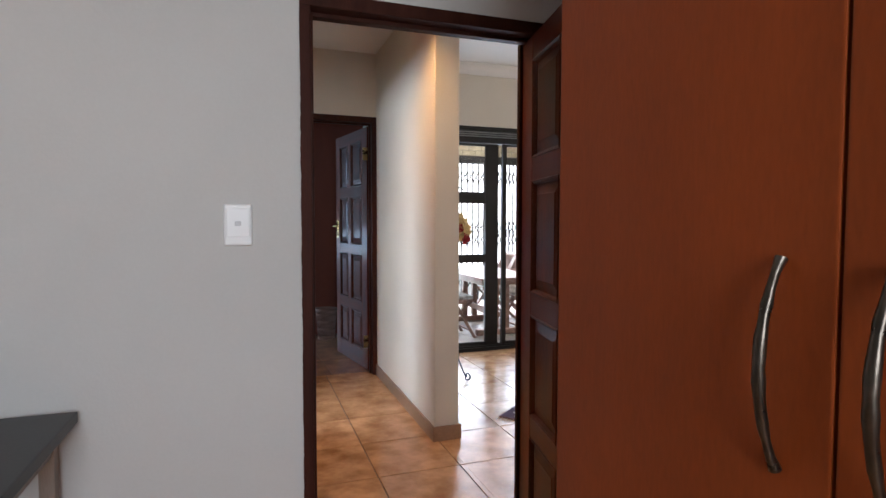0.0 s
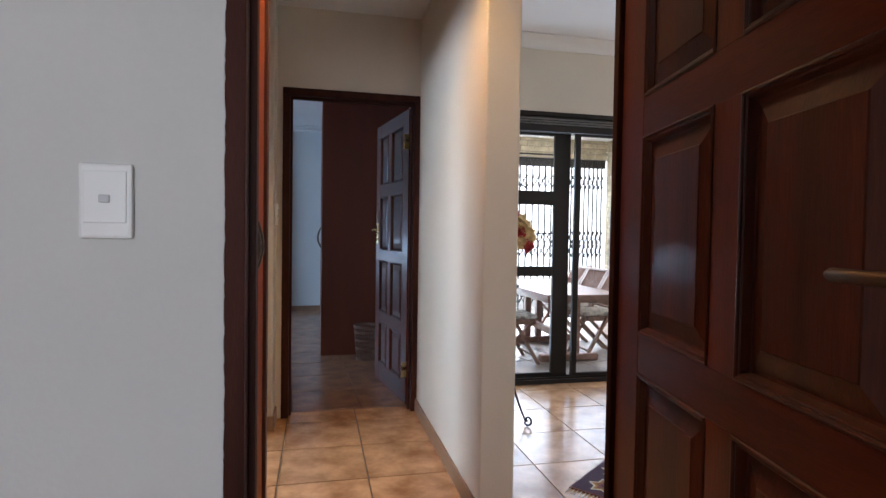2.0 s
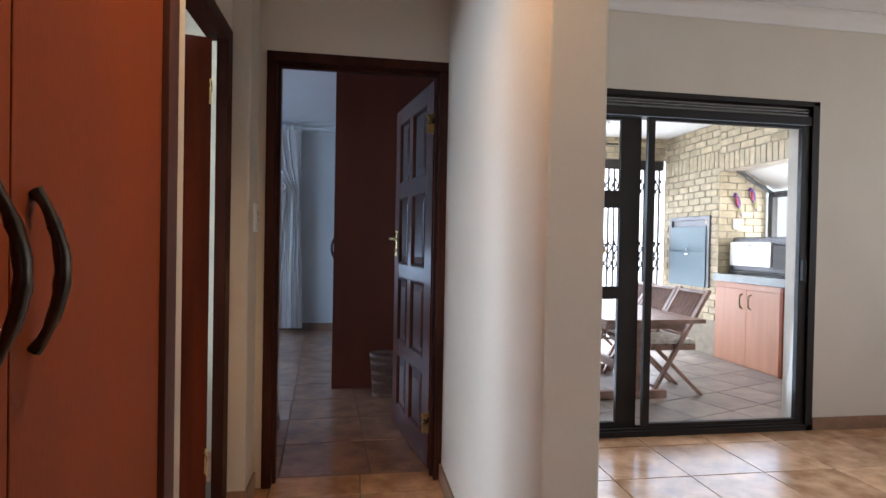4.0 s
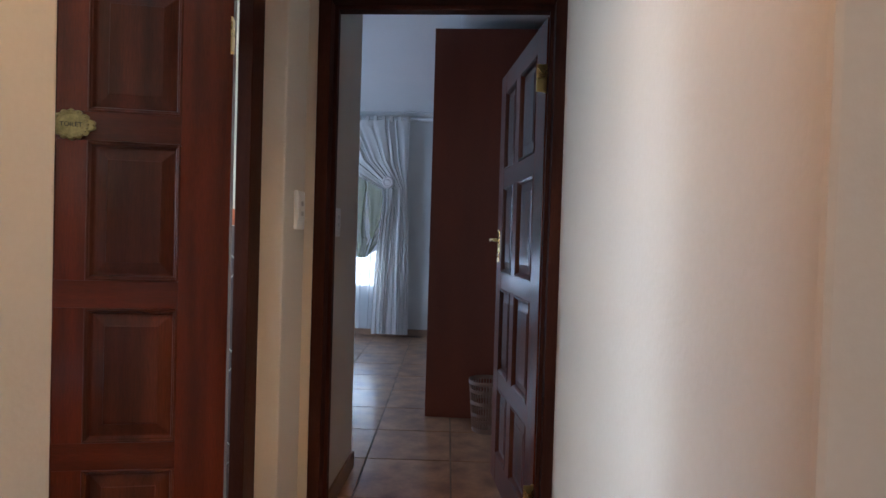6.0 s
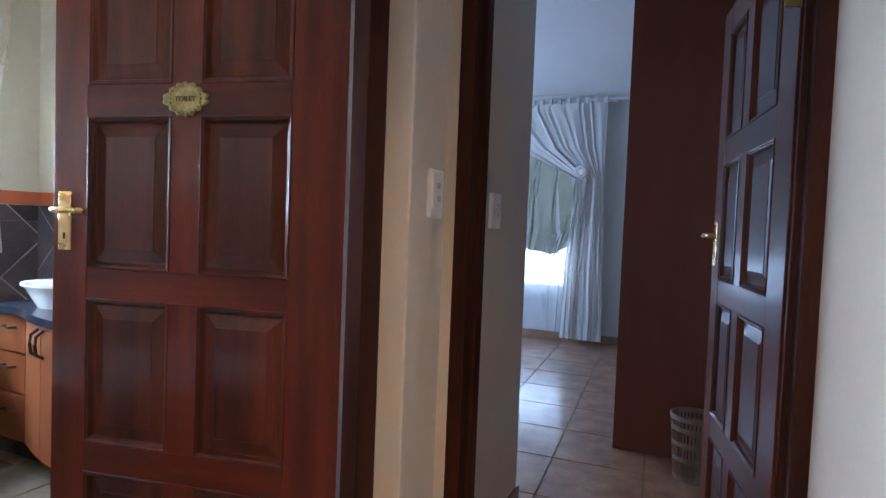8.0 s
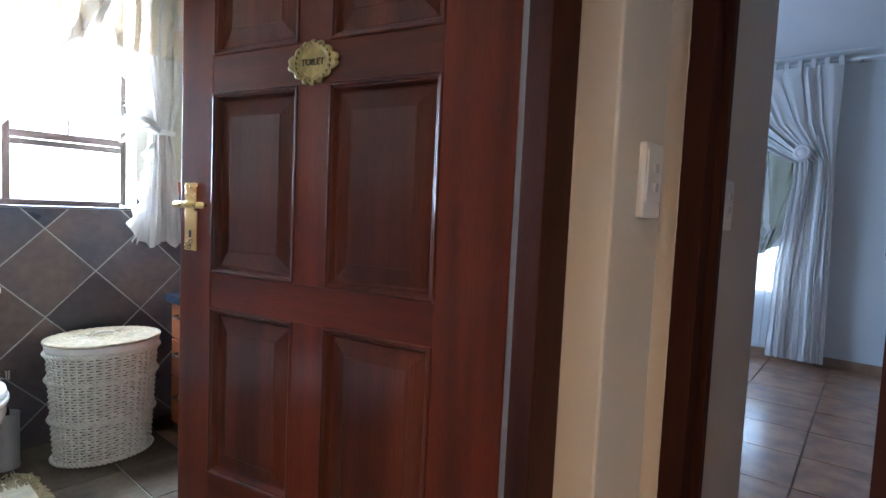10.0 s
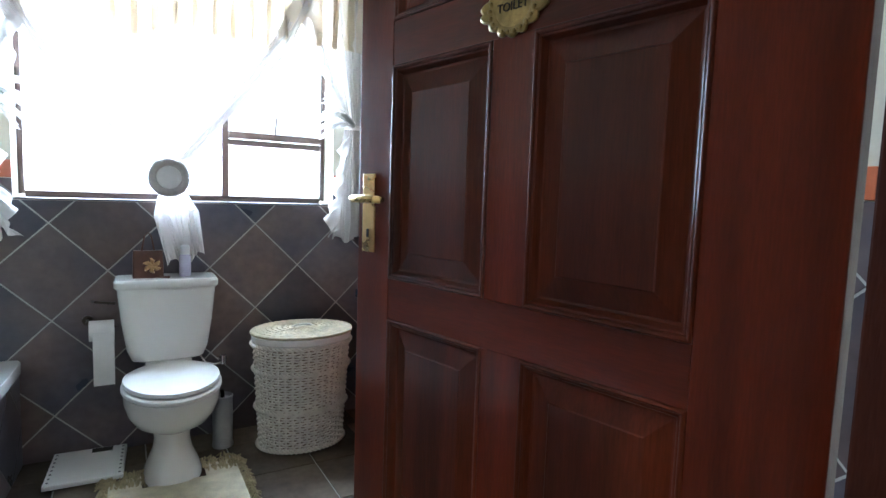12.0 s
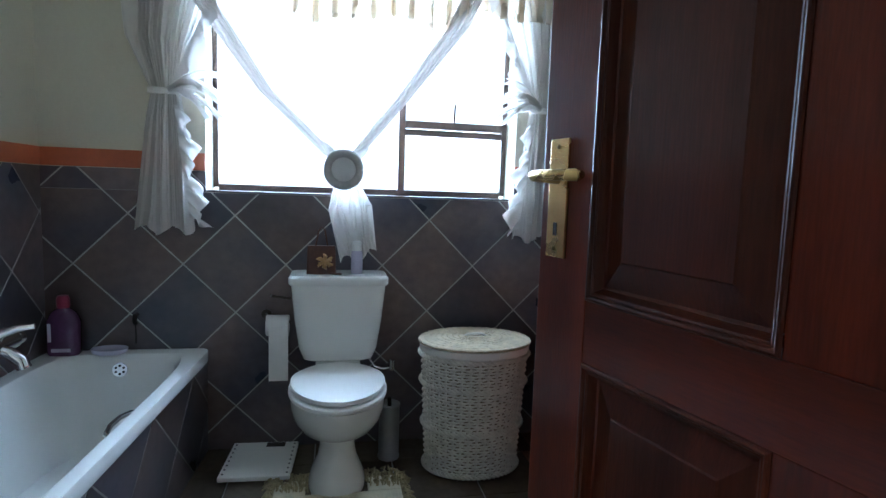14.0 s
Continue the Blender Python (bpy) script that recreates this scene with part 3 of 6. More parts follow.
part("plinth", boxes((CX - 0.03, CX - 0.012, 2.753, 3.596, 0, 0.07)), WARDROBE_SHADOW, cup_p)

# bedroom wardrobe: fronts look towards -x, its side panel towards the door
VX, VY = 1.337, 6.872
wardrobe_b = thing("wardrobe", "tall dark reddish fitted wardrobe reaching near the ceiling", "wardrobe", Matrix.Identity(4))
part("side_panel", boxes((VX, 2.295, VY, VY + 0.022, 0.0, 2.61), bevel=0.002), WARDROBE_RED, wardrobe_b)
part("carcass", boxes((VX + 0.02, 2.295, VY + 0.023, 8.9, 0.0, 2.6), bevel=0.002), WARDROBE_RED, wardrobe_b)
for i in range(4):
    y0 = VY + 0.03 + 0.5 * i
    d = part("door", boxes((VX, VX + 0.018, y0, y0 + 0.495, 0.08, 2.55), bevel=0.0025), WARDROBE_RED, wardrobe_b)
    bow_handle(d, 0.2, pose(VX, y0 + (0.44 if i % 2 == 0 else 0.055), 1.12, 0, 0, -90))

# ---- sliding door to the patio ----
slider = thing("sliding_door", "dark bronze aluminium sliding patio door with clear glass", "door", Matrix.Identity(4), kind="structure")
Y0 = SLY + 0.03
part("frame", boxes((SL0 - 0.05, SL0, Y0 - 0.035, Y0 + 0.09, 0.0, 2.15), (SL1, SL1 + 0.05, Y0 - 0.035, Y0 + 0.09, 0.0, 2.15), (SL0 - 0.05, SL1 + 0.05, Y0 - 0.035, Y0 + 0.09, 2.118, 2.15), (SL0, SL1, Y0 - 0.028, Y0 + 0.08, 1.996, 2.052),
                    (SL0 - 0.05, SL1 + 0.05, Y0 - 0.035, Y0 + 0.09, 0.0, 0.035), bevel=0.003), BLACK_ALU, slider)
part("vent_back", boxes((SL0, SL1, Y0 + 0.052, Y0 + 0.06, 2.053, 2.117)), BLACK_ALU, slider)
VENT = mat("dull_grey_vent_slat", (0.30, 0.29, 0.28), 0.45, 0.12, 9, 90, 0.03, metal=0.4)
for k in range(3):
    part("vent_slat", boxes((SL0, SL1, Y0 - 0.012 + 0.004 * k, Y0 + 0.03, 2.060 + 0.020 * k, 2.067 + 0.020 * k), bevel=0.0015), VENT, slider, "grey horizontal ventilator slat")
part("track", boxes((SL0, SL1, Y0 - 0.02, Y0 - 0.008, 0.035, 0.05), (SL0, SL1, Y0 + 0.035, Y0 + 0.047, 0.035, 0.05)), BLACK_ALU, slider)


def glazed(parent, name, x0, x1, y, stile0, stile1, bars=()):
    leaf = part(name, boxes((x0, x0 + stile0, y, y + 0.03, 0.05, 1.994), (x1 - stile1, x1, y, y + 0.03, 0.05, 1.994), (x0 + stile0, x1 - stile1, y, y + 0.03, 0.05, 0.075),
                            (x0 + stile0, x1 - stile1, y, y + 0.03, 1.976, 1.994), bevel=0.002), BLACK_ALU, parent, "dark aluminium door leaf")
    for a, b in bars:
        part("glazing_bar", boxes((x0 + stile0, x1 - stile1, y + 0.002, y + 0.028, a, b), bevel=0.002), BLACK_ALU, leaf)
    g = part("pane", boxes((x0 + stile0, x1 - stile1, y + 0.013, y + 0.017, 0.075, 1.976)), GLASS, leaf, "clear glass pane")
    g.visible_shadow = False
    return leaf


glazed(slider, "fixed_leaf", SL0, 3.280, Y0 + 0.035, 0.05, 0.135, ((1.425, 1.535), (0.853, 0.933)))
glazed(slider, "sliding_leaf", 3.300, SL1, Y0 - 0.015, 0.045, 0.06)
part("burglar_bar", boxes((SL0 + 0.05, 3.145, Y0 + 0.072, Y0 + 0.082, 1.826, 1.838), (SL0 + 0.05, 3.145, Y0 + 0.072, Y0 + 0.082, 1.19, 1.20)), BLACK_ALU, slider, "thin dark burglar bar")
part("stay", tube([(2.92, Y0 + 0.03, 1.545), (2.86, Y0 - 0.01, 1.57), (2.80, Y0 - 0.03, 1.578)], 0.007, 8), BLACK_ALU, slider, "dark window stay", True)
part("lock", boxes((SL1 - 0.055, SL1 - 0.03, Y0 - 0.045, Y0 - 0.015, 0.98, 1.12), bevel=0.004), BLACK_ALU, slider, "black door pull")

# ---- patio ----
PZ = -0.12
BRICK = mat("yellow_face_brick", (0.48, 0.40, 0.26), 0.8, 0.14, 9, 70, 0.3, tint=(0.58, 0.50, 0.35), rand=0.1)
MORTAR = mat("grey_brown_mortar", (0.36, 0.31, 0.24), 0.95, 0.15, 10, 80, 0.3)
PAVER = mat("grey_brown_patio_tile", (0.22, 0.20, 0.19), 0.38, 0.2, 5, 60, 0.08, tint=(0.30, 0.25, 0.21), rand=0.12)
PATIO_GROUT = mat("grey_patio_grout", (0.33, 0.32, 0.30), 0.9, 0.1, 10, 80, 0.2)
PATIO_WHITE = mat("white_patio_ceiling", (0.80, 0.79, 0.76), 0.8, 0.03, 2, 90, 0.05)
STEEL_BLUE = mat("blue_grey_enamelled_steel", (0.075, 0.135, 0.165), 0.45, 0.1, 4, 70, 0.03)
STEEL_DARK = mat("dark_grey_steel", (0.10, 0.10, 0.11), 0.4, 0.15, 6, 70, 0.03, metal=0.5)
COUNTER = mat("grey_stone_counter", (0.24, 0.27, 0.27), 0.3, 0.2, 12, 90, 0.03)
CHERRY_PALE = mat("pale_cherry_cupboard", (0.50, 0.23, 0.13), 0.45, 0.12, 3, 60, 0.04, stretch=(4, 4, 0.5))
TEAK = mat("weathered_teak", (0.27, 0.155, 0.115), 0.36, 0.28, 4, 60, 0.15, stretch=(3, 3, 3))
GATE = mat("dark_painted_gate_steel", (0.045, 0.042, 0.04), 0.5, 0.15, 8, 90, 0.05, metal=0.4)
patio_floor = structure("patio_floor", boxes((1.5, 6.6, 5.66, 9.8, PZ - 0.15, PZ - 0.006)), PATIO_GROUT, "grey brown tiled patio floor", "floor")
GARDEN = mat("pale_sunlit_paving", (0.50, 0.47, 0.40), 0.95, 0.25, 0.8, 14, 0.4)
gbm = bmesh.new()
gv = [gbm.verts.new(v) for v in ((-300, -300, PZ - 0.16), (300, -300, PZ - 0.16), (300, 300, PZ - 0.16), (-300, 300, PZ - 0.16))]
gbm.faces.new(gv)
structure("ground", gbm, GARDEN, "pale sunlit paving around the house", "ground")
PX, PY, PC = 5.80, 9.60, 8.40
structure("patio_ceiling", boxes((1.5, 6.05, 5.77, PY + 0.25, 2.69, 2.85)), PATIO_WHITE, "white boarded patio ceiling", "ceiling")
wall_braai = structure("wall_braai", boxes((PX + 0.012, 6.43, PC + 0.012, PY, PZ, 2.76), (PX + 0.012, 6.05, SLY + 0.2, PC + 0.012, 2.10, 2.76)), MORTAR, "yellow face brick barbecue block and lintel on the patio", "wall")
wall_gate = structure("wall_gate", boxes((1.5, 5.812, PY + 0.012, PY + 0.22, 2.39, 2.76), (1.5, 2.1, PY + 0.012, PY + 0.22, PZ, 2.39)), MORTAR, "yellow face brick wall over the trellis gate", "wall")
wall_counter = structure("wall_counter_base", boxes((PX + 0.03, 6.43, SLY + 0.2, 7.30, PZ, 0.80), (6.2, 6.43, 7.30, PC, PZ, 0.80)), MORTAR, "yellow face brick base under the patio counter", "wall")


# ---- small fittings ----
def switch_plate(name, label, m, w, h, rockers):
    """A wall switch; local x across, y up, z out of the wall."""
    s = thing(name, label, "light switch", m)
    part("plate", boxes((-w / 2, w / 2, -h / 2, h / 2, 0, 0.014), bevel=0.006), WHITE_PLASTIC, s)
    part("insert", boxes((-w * 0.40, w * 0.40, -h * 0.29, h * 0.40, 0.012, 0.0165), bevel=0.002), WHITE_PLASTIC, s, "raised white switch module")
    for x, y, a, b in rockers:
        part("rocker", boxes((x - a, x + a, y - b, y + b, 0.016, 0.0205), bevel=0.002), SWITCH_GREY, s, "small grey rocker button")
    return s


def facing(x, y, z, way):
    """Pose with local z along the wall's outward way, local y up."""
    n = Vector((*way, 0)).normalized()
    u = Vector((0, 0, 1)).cross(n)
    return Matrix(((u.x, 0, n.x, x), (u.y, 0, n.y, y), (u.z, 1, n.z, z), (0, 0, 0, 1)))


switch_plate("light_switch", "white plastic light switch with one round grey rocker", facing(0.935, 2.58, 1.233, (0, -1)), 0.086, 0.132, ((0.0, 0.004, 0.009, 0.007),))
switch_plate("light_switch", "white plastic light switch with two small rockers beside the door", facing(1.045, 5.018, 1.286, (1, 0)), 0.082, 0.132, ((0.0, 0.022, 0.008, 0.008), (0.0, -0.012, 0.008, 0.008)))
switch_plate("light_switch", "white plastic light switch inside the bedroom door", facing(1.04, 5.53, 1.262, (1, 0)), 0.100, 0.125, ((0.0, 0.022, 0.008, 0.008), (0.0, -0.012, 0.008, 0.008)))

# desk corner in the starting room
DESK_TOP = mat("charcoal_desk_laminate", (0.045, 0.045, 0.045), 0.45, 0.2, 6, 80, 0.05)
DESK_LEG = mat("grey_brown_desk_wood", (0.28, 0.23, 0.19), 0.6, 0.2, 5, 60, 0.1, stretch=(5, 5, 0.6))
desk = thing("desk", "charcoal topped desk with grey wooden legs against the wall", "desk", Matrix.Identity(4))
part("desktop", boxes((-0.75, 0.487, 2.02, 2.555, 0.655, 0.688), bevel=0.004), DESK_TOP, desk)
for x0, x1 in ((0.40, 0.44), (-0.73, -0.69)):
    for y0 in (2.05, 2.50):
        part("leg", boxes((x0, x1, y0, y0 + 0.04, 0, 0.655), bevel=0.003), DESK_LEG, desk)
part("apron", boxes((-0.69, 0.40, 2.505, 2.53, 0.56, 0.655), bevel=0.002), DESK_LEG, desk)
part("side_rail", boxes((0.405, 0.435, 2.09, 2.50, 0.58, 0.655), bevel=0.002), DESK_LEG, desk)

# ---- lounge: rug, wrought-iron flower stand ----
rug_m = pose(2.415, 3.86, 0.0, 0, 0, 38)
rug = thing("rug", "dark red patterned rug with cream fringe on the tiles", "rug", rug_m)
RUG = mat("dark_red_wool_pile", (0.10, 0.018, 0.022), 0.95, 0.4, 9, 160, 0.5, tint=(0.16, 0.05, 0.03))
RUG2 = mat("gold_wool_pile", (0.30, 0.15, 0.05), 0.95, 0.3, 20, 160, 0.5)
RUG3 = mat("dark_plum_wool_pile", (0.045, 0.012, 0.032), 0.95, 0.3, 20, 160, 0.5)
FRINGE = mat("cream_cotton_fringe", (0.62, 0.55, 0.42), 0.95, 0.2, 20, 160, 0.4)
part("pile", boxes((0.03, 1.25, -1.75, -0.03, 0.0, 0.009), bevel=0.003), RUG, rug)
for k, (ins, ma) in enumerate(((0.008, RUG3), (0.19, RUG2), (0.205, RUG))):
    part("border_band", boxes((0.03 + ins, 1.25 - ins, -1.75 + ins, -0.03 - ins, 0.0092 + 0.0006 * k, 0.0098 + 0.0006 * k)), ma, rug)
bm = bmesh.new()
for i in range(10):
    for j in range(7):
        cx, cy, r = 0.27 + 0.115 * j, -0.30 - 0.13 * i, 0.035
        vs = [bm.verts.new((cx + r * math.cos(a) * (1 if n % 2 else 0.55), cy + r * math.sin(a) * (1 if n % 2 else 0.55), 0.0125)) for n, a in enumerate(2 * math.pi * q / 8 for q in range(8))]
        bm.faces.new(vs)
part("medallions", bm, RUG2, rug, "gold woven motifs")
for scale_r, ma, lift in ((1.0, FRINGE, 0.0108), (0.86, RUG2, 0.0112), (0.6, RUG, 0.0116), (0.28, RUG3, 0.012)):
    bm = bmesh.new()
    spots = [(0.14, -0.16 - 0.2 * i) for i in range(8)] + [(1.14, -0.16 - 0.2 * i) for i in range(8)] + [(0.33 + 0.21 * i, -0.14) for i in range(4)] + [(0.33 + 0.21 * i, -1.64) for i in range(4)]
    for cx, cy in spots:
        r = 0.082 * scale_r
        bm.faces.new([bm.verts.new((cx + r * math.cos(a) * (1 if n % 2 else 0.62), cy + r * math.sin(a) * (1 if n % 2 else 0.62), lift)) for n, a in enumerate(2 * math.pi * q / 12 for q in range(12))])
    tagged(part("border_motif", bm, ma, rug, "toothed woven border motif"), kind="stuff")
bm = bmesh.new()
for i in range(90):
    y = -0.04 - i * 0.0189
    tube([(0.035, y, 0.005), (0.015, y + random.uniform(-0.004, 0.004), 0.004), (-0.015, y + random.uniform(-0.008, 0.008), 0.002)], 0.0022, 5, bm)
tagged(part("fringe", bm, FRINGE, rug, "cream knotted fringe"), kind="stuff")

IRON = mat("black_wrought_iron", (0.018, 0.017, 0.017), 0.45, 0.2, 12, 90, 0.2, metal=0.6)
ROSE_RED = mat("red_rose_petals", (0.42, 0.018, 0.020), 0.6, 0.25, 20, 80, 0.1)
ROSE_CREAM = mat("cream_rose_petals", (0.72, 0.52, 0.22), 0.6, 0.2, 20, 80, 0.1)
LEAF = mat("dark_green_foliage", (0.05, 0.09, 0.03), 0.6, 0.3, 20, 80, 0.2)
stand = thing("flower_stand", "black wrought-iron plant stand with curled scroll feet", "plant stand", pose(2.46, 4.86, 0))
for k in range(3):
    a = radians(-58 + 120 * k)
    pts = []
    for i in range(22):
        u = i / 21
        r = 0.03 + 0.17 * u ** 3.2
        pts.append((r * math.cos(a), r * math.sin(a), 0.85 - 0.82 * u))
    for i in range(1, 22):
        th = -1.2 + i * 0.33
        rr = 0.036 * (1 - i / 27)
        pts.append((math.cos(a) * (0.205 + rr * math.sin(th) + 0.012), math.sin(a) * (0.205 + rr * math.sin(th) + 0.012), 0.040 - rr * math.cos(th)))
    part("leg", tube(pts, 0.0065, 8), IRON, stand, "", True)
part("ring", tube([(0.10 * math.cos(t), 0.10 * math.sin(t), 0.86) for t in (2 * math.pi * i / 32 for i in range(33))], 0.006, 8), IRON, stand, "", True)
part("tray", lathe([(0, 0.845), (0.1, 0.845), (0.1, 0.853), (0, 0.853)], 28), IRON, stand)
bouquet = thing("rose_arrangement", "red and cream artificial roses in a dark vase on the stand", "flowers", pose(2.46, 4.86, 0.853))
part("vase", lathe([(0, 0), (0.055, 0), (0.075, 0.06), (0.06, 0.14), (0.045, 0.18), (0.055, 0.20), (0.048, 0.20), (0.04, 0.17), (0, 0.16)], 28), IRON, bouquet, "dark vase", True)


def rose(parent, m, material, r):
    bm = bmesh.new()
    for layer in range(4):
        n = 4 + layer
        for k in range(n):
            a0 = 2 * math.pi * k / n + layer * 0.7
            rows = []
            for i in range(4):
                u = i / 3
                row = []
                for j in range(5):
                    b = a0 + (j - 2) * 0.28
                    rad = r * (0.20 + 0.21 * layer) * (0.62 + 0.50 * math.sin(2.3 * u))
                    row.append(bm.verts.new((rad * math.cos(b), rad * math.sin(b), r * (1.05 * u - 0.20 * layer * u - 0.45 - 0.06 * abs(j - 2) * u))))
                rows.append(row)
            for p, q in zip(rows, rows[1:]):
                for j in range(4):
                    bm.faces.new((p[j], p[j + 1], q[j + 1], q[j]))
    o = part("rose", bm, material, parent, "", True)
    o.matrix_basis = m
    return o


rnd = random.Random(5)
for k in range(40):
    a, el = rnd.uniform(0, 6.28), rnd.uniform(-0.15, 1.4)
    d = Vector((math.cos(a) * math.cos(el), math.sin(a) * math.cos(el), math.sin(el)))
    c = Vector((0.03, 0, 0.28)) + Vector((d.x * 0.155, d.y * 0.155, d.z * 0.19))
    rose(bouquet, Matrix.Translation(c) @ d.to_track_quat("Z", "Y").to_matrix().to_4x4(), ROSE_RED if math.sin(5 * a + 7 * el) > 0.1 else ROSE_CREAM, rnd.uniform(0.040, 0.055))
    part("stem", tube([(0.01 * math.cos(a), 0.01 * math.sin(a), 0.12), (c * 0.5 + Vector((0, 0, 0.1))), c - d * 0.02], 0.003, 6), LEAF, bouquet)
for k in range(26):
    a, el = rnd.uniform(0, 6.28), rnd.uniform(-0.2, 1.2)
    d = Vector((math.cos(a) * math.cos(el), math.sin(a) * math.cos(el), math.sin(el)))
    c = Vector((0, 0, 0.28)) + d * 0.10
    bm = bmesh.new()
    vs = [[bm.verts.new((x * w, (abs(x) - 0.5) * 0.006, z)) for x in (-1, 0, 1)] for w, z in ((0.003, 0), (0.018, 0.03), (0.020, 0.055), (0.002, 0.095))]
    for p, q in zip(vs, vs[1:]):
        for j in range(2):
            bm.faces.new((p[j], p[j + 1], q[j + 1], q[j]))
    o = part("leaf", bm, LEAF, bouquet)
    o.matrix_basis = Matrix.Translation(c) @ d.to_track_quat("Z", "Y").to_matrix().to_4x4()

# recessed downlight in the passage ceiling
down = thing("downlight", "small recessed warm downlight in the passage ceiling", "lamp", pose(1.52, 3.45, 2.58))
part("trim_ring", lathe([(0.040, 0.0), (0.055, 0.0), (0.055, -0.006), (0.047, -0.009), (0.040, -0.004), (0.040, 0.0)], 32), WHITE_PLASTIC, down, "", True)
part("bulb", lathe([(0, -0.002), (0.03, -0.002), (0.036, -0.0005), (0, -0.0005)], 24), glow_mat("warm_halogen_glow", (1.0, 0.72, 0.42), 12.0), down, "glowing halogen bulb")

# ---- curtains ----
SHEER = sheer_mat("white_sheer_voile", (0.82, 0.78, 0.72), 0.24, 0.38)
VOILE = sheer_mat("white_cotton_voile", (0.78, 0.74, 0.70), 0.04, 0.3)
LACE = sheer_mat("white_lace_net", (0.80, 0.80, 0.80), 0.4)
OLIVE = sheer_mat("olive_gold_taffeta", (0.080, 0.082, 0.034), 0.0, 0.06)
EDGE = sheer_mat("doubled_white_voile", (0.74, 0.68, 0.64), 0.07, 0.045)

VALANCE = sheer_mat("beige_voile_valance", (0.78, 0.69, 0.56), 0.10, 0.5)
RUFFLE = sheer_mat("thin_white_ruffle_voile", (0.74, 0.70, 0.67), 0.09, 0.15)


def cloth(rows, folds, amp, m, cols=96, steps=40, seed=1, droop=None):
    """A pleated sheet: rows of (v, left, right, z, depth of folds); local x across, z up, y out."""
    rg = random.Random(seed)
    ph = [rg.uniform(0, 6.28) for _ in range(4)]
    bm = bmesh.new()
    grid = []
    ks = [r[0] for r in rows]
    for i in range(steps + 1):
        v = i / steps
        k = max(j for j in range(len(ks)) if ks[j] <= v + 1e-9)
        k = min(k, len(ks) - 2)
        u = (v - ks[k]) / (ks[k + 1] - ks[k])
        u = u * u * (3 - 2 * u)
        lft, rgt, z, dep = (rows[k][q] + (rows[k + 1][q] - rows[k][q]) * u for q in (1, 2, 3, 4))
        line = []
        for c in range(cols + 1):
            s = c / cols
            warp = s + (0.55 * math.sin(2 * math.pi * (0.31 * folds * s + 0.35 * v) + ph[1]) + 0.35 * math.sin(2 * math.pi * 0.57 * folds * s + ph[2] - 2.5 * v)) / folds
            deep = 0.65 + 0.5 * math.sin(2 * math.pi * 0.23 * folds * s + ph[3] + 1.5 * v)
            w = deep * math.sin(2 * math.pi * folds * warp + ph[0] + 0.9 * math.sin(4 * v + ph[1])) + 0.4 * math.sin(2 * math.pi * folds * 2.3 * warp + ph[2] + 3 * v) + 0.16 * math.sin(2 * math.pi * folds * 4.7 * warp + ph[1] + 7 * v)
            x = lft + (rgt - lft) * (s + 0.018 * math.sin(2 * math.pi * folds * s + ph[3]))
            dz = droop(s, v) if droop else 0.0
            line.append(bm.verts.new((x, amp * dep * w, z + dz)))
        grid.append(line)
    for a, b in zip(grid, grid[1:]):
        for c in range(cols):
            bm.faces.new((a[c], a[c + 1], b[c + 1], b[c]))
    if m is not None:
        bmesh.ops.transform(bm, matrix=m, verts=bm.verts)
    return bm


# bathroom curtains, local x along world y, out along +x
CB = Matrix(((0, 1, 0, -1.655), (1, 0, 0, 0), (0, 0, 1, 0), (0, 0, 0, 1)))
def ruffle(edge, way, z0, z1, waves, seed):
    """A gathered frill down the edge of a curtain: local x across, z up, waving in and out as it falls."""
    rg = random.Random(seed)
    ph = rg.uniform(0, 6.28)
    bm = bmesh.new()
    grid = []
    for i in range(91):
        v = i / 90
        line = []
        a = 2 * math.pi * waves * (v + 0.03 * math.sin(9 * v + ph)) + ph
        reach = 0.05 + 0.022 * math.sin(a * 0.37 + 1) + 0.015 * v
        for k in range(7):
            s = k / 6
            x = edge(v) + way * reach * s + way * 0.014 * s * math.sin(a + 1.2)
            line.append(bm.verts.new((x, 0.012 + 0.03 * s * math.sin(a), z0 + (z1 - z0) * v - 0.05 * s * s + 0.012 * s * math.cos(a))))
        grid.append(line)
    for a, b in zip(grid, grid[1:]):
        for k in range(6):
            bm.faces.new((a[k], a[k + 1], b[k + 1], b[k]))
    bmesh.ops.transform(bm, matrix=CB, verts=bm.verts)
    return bm


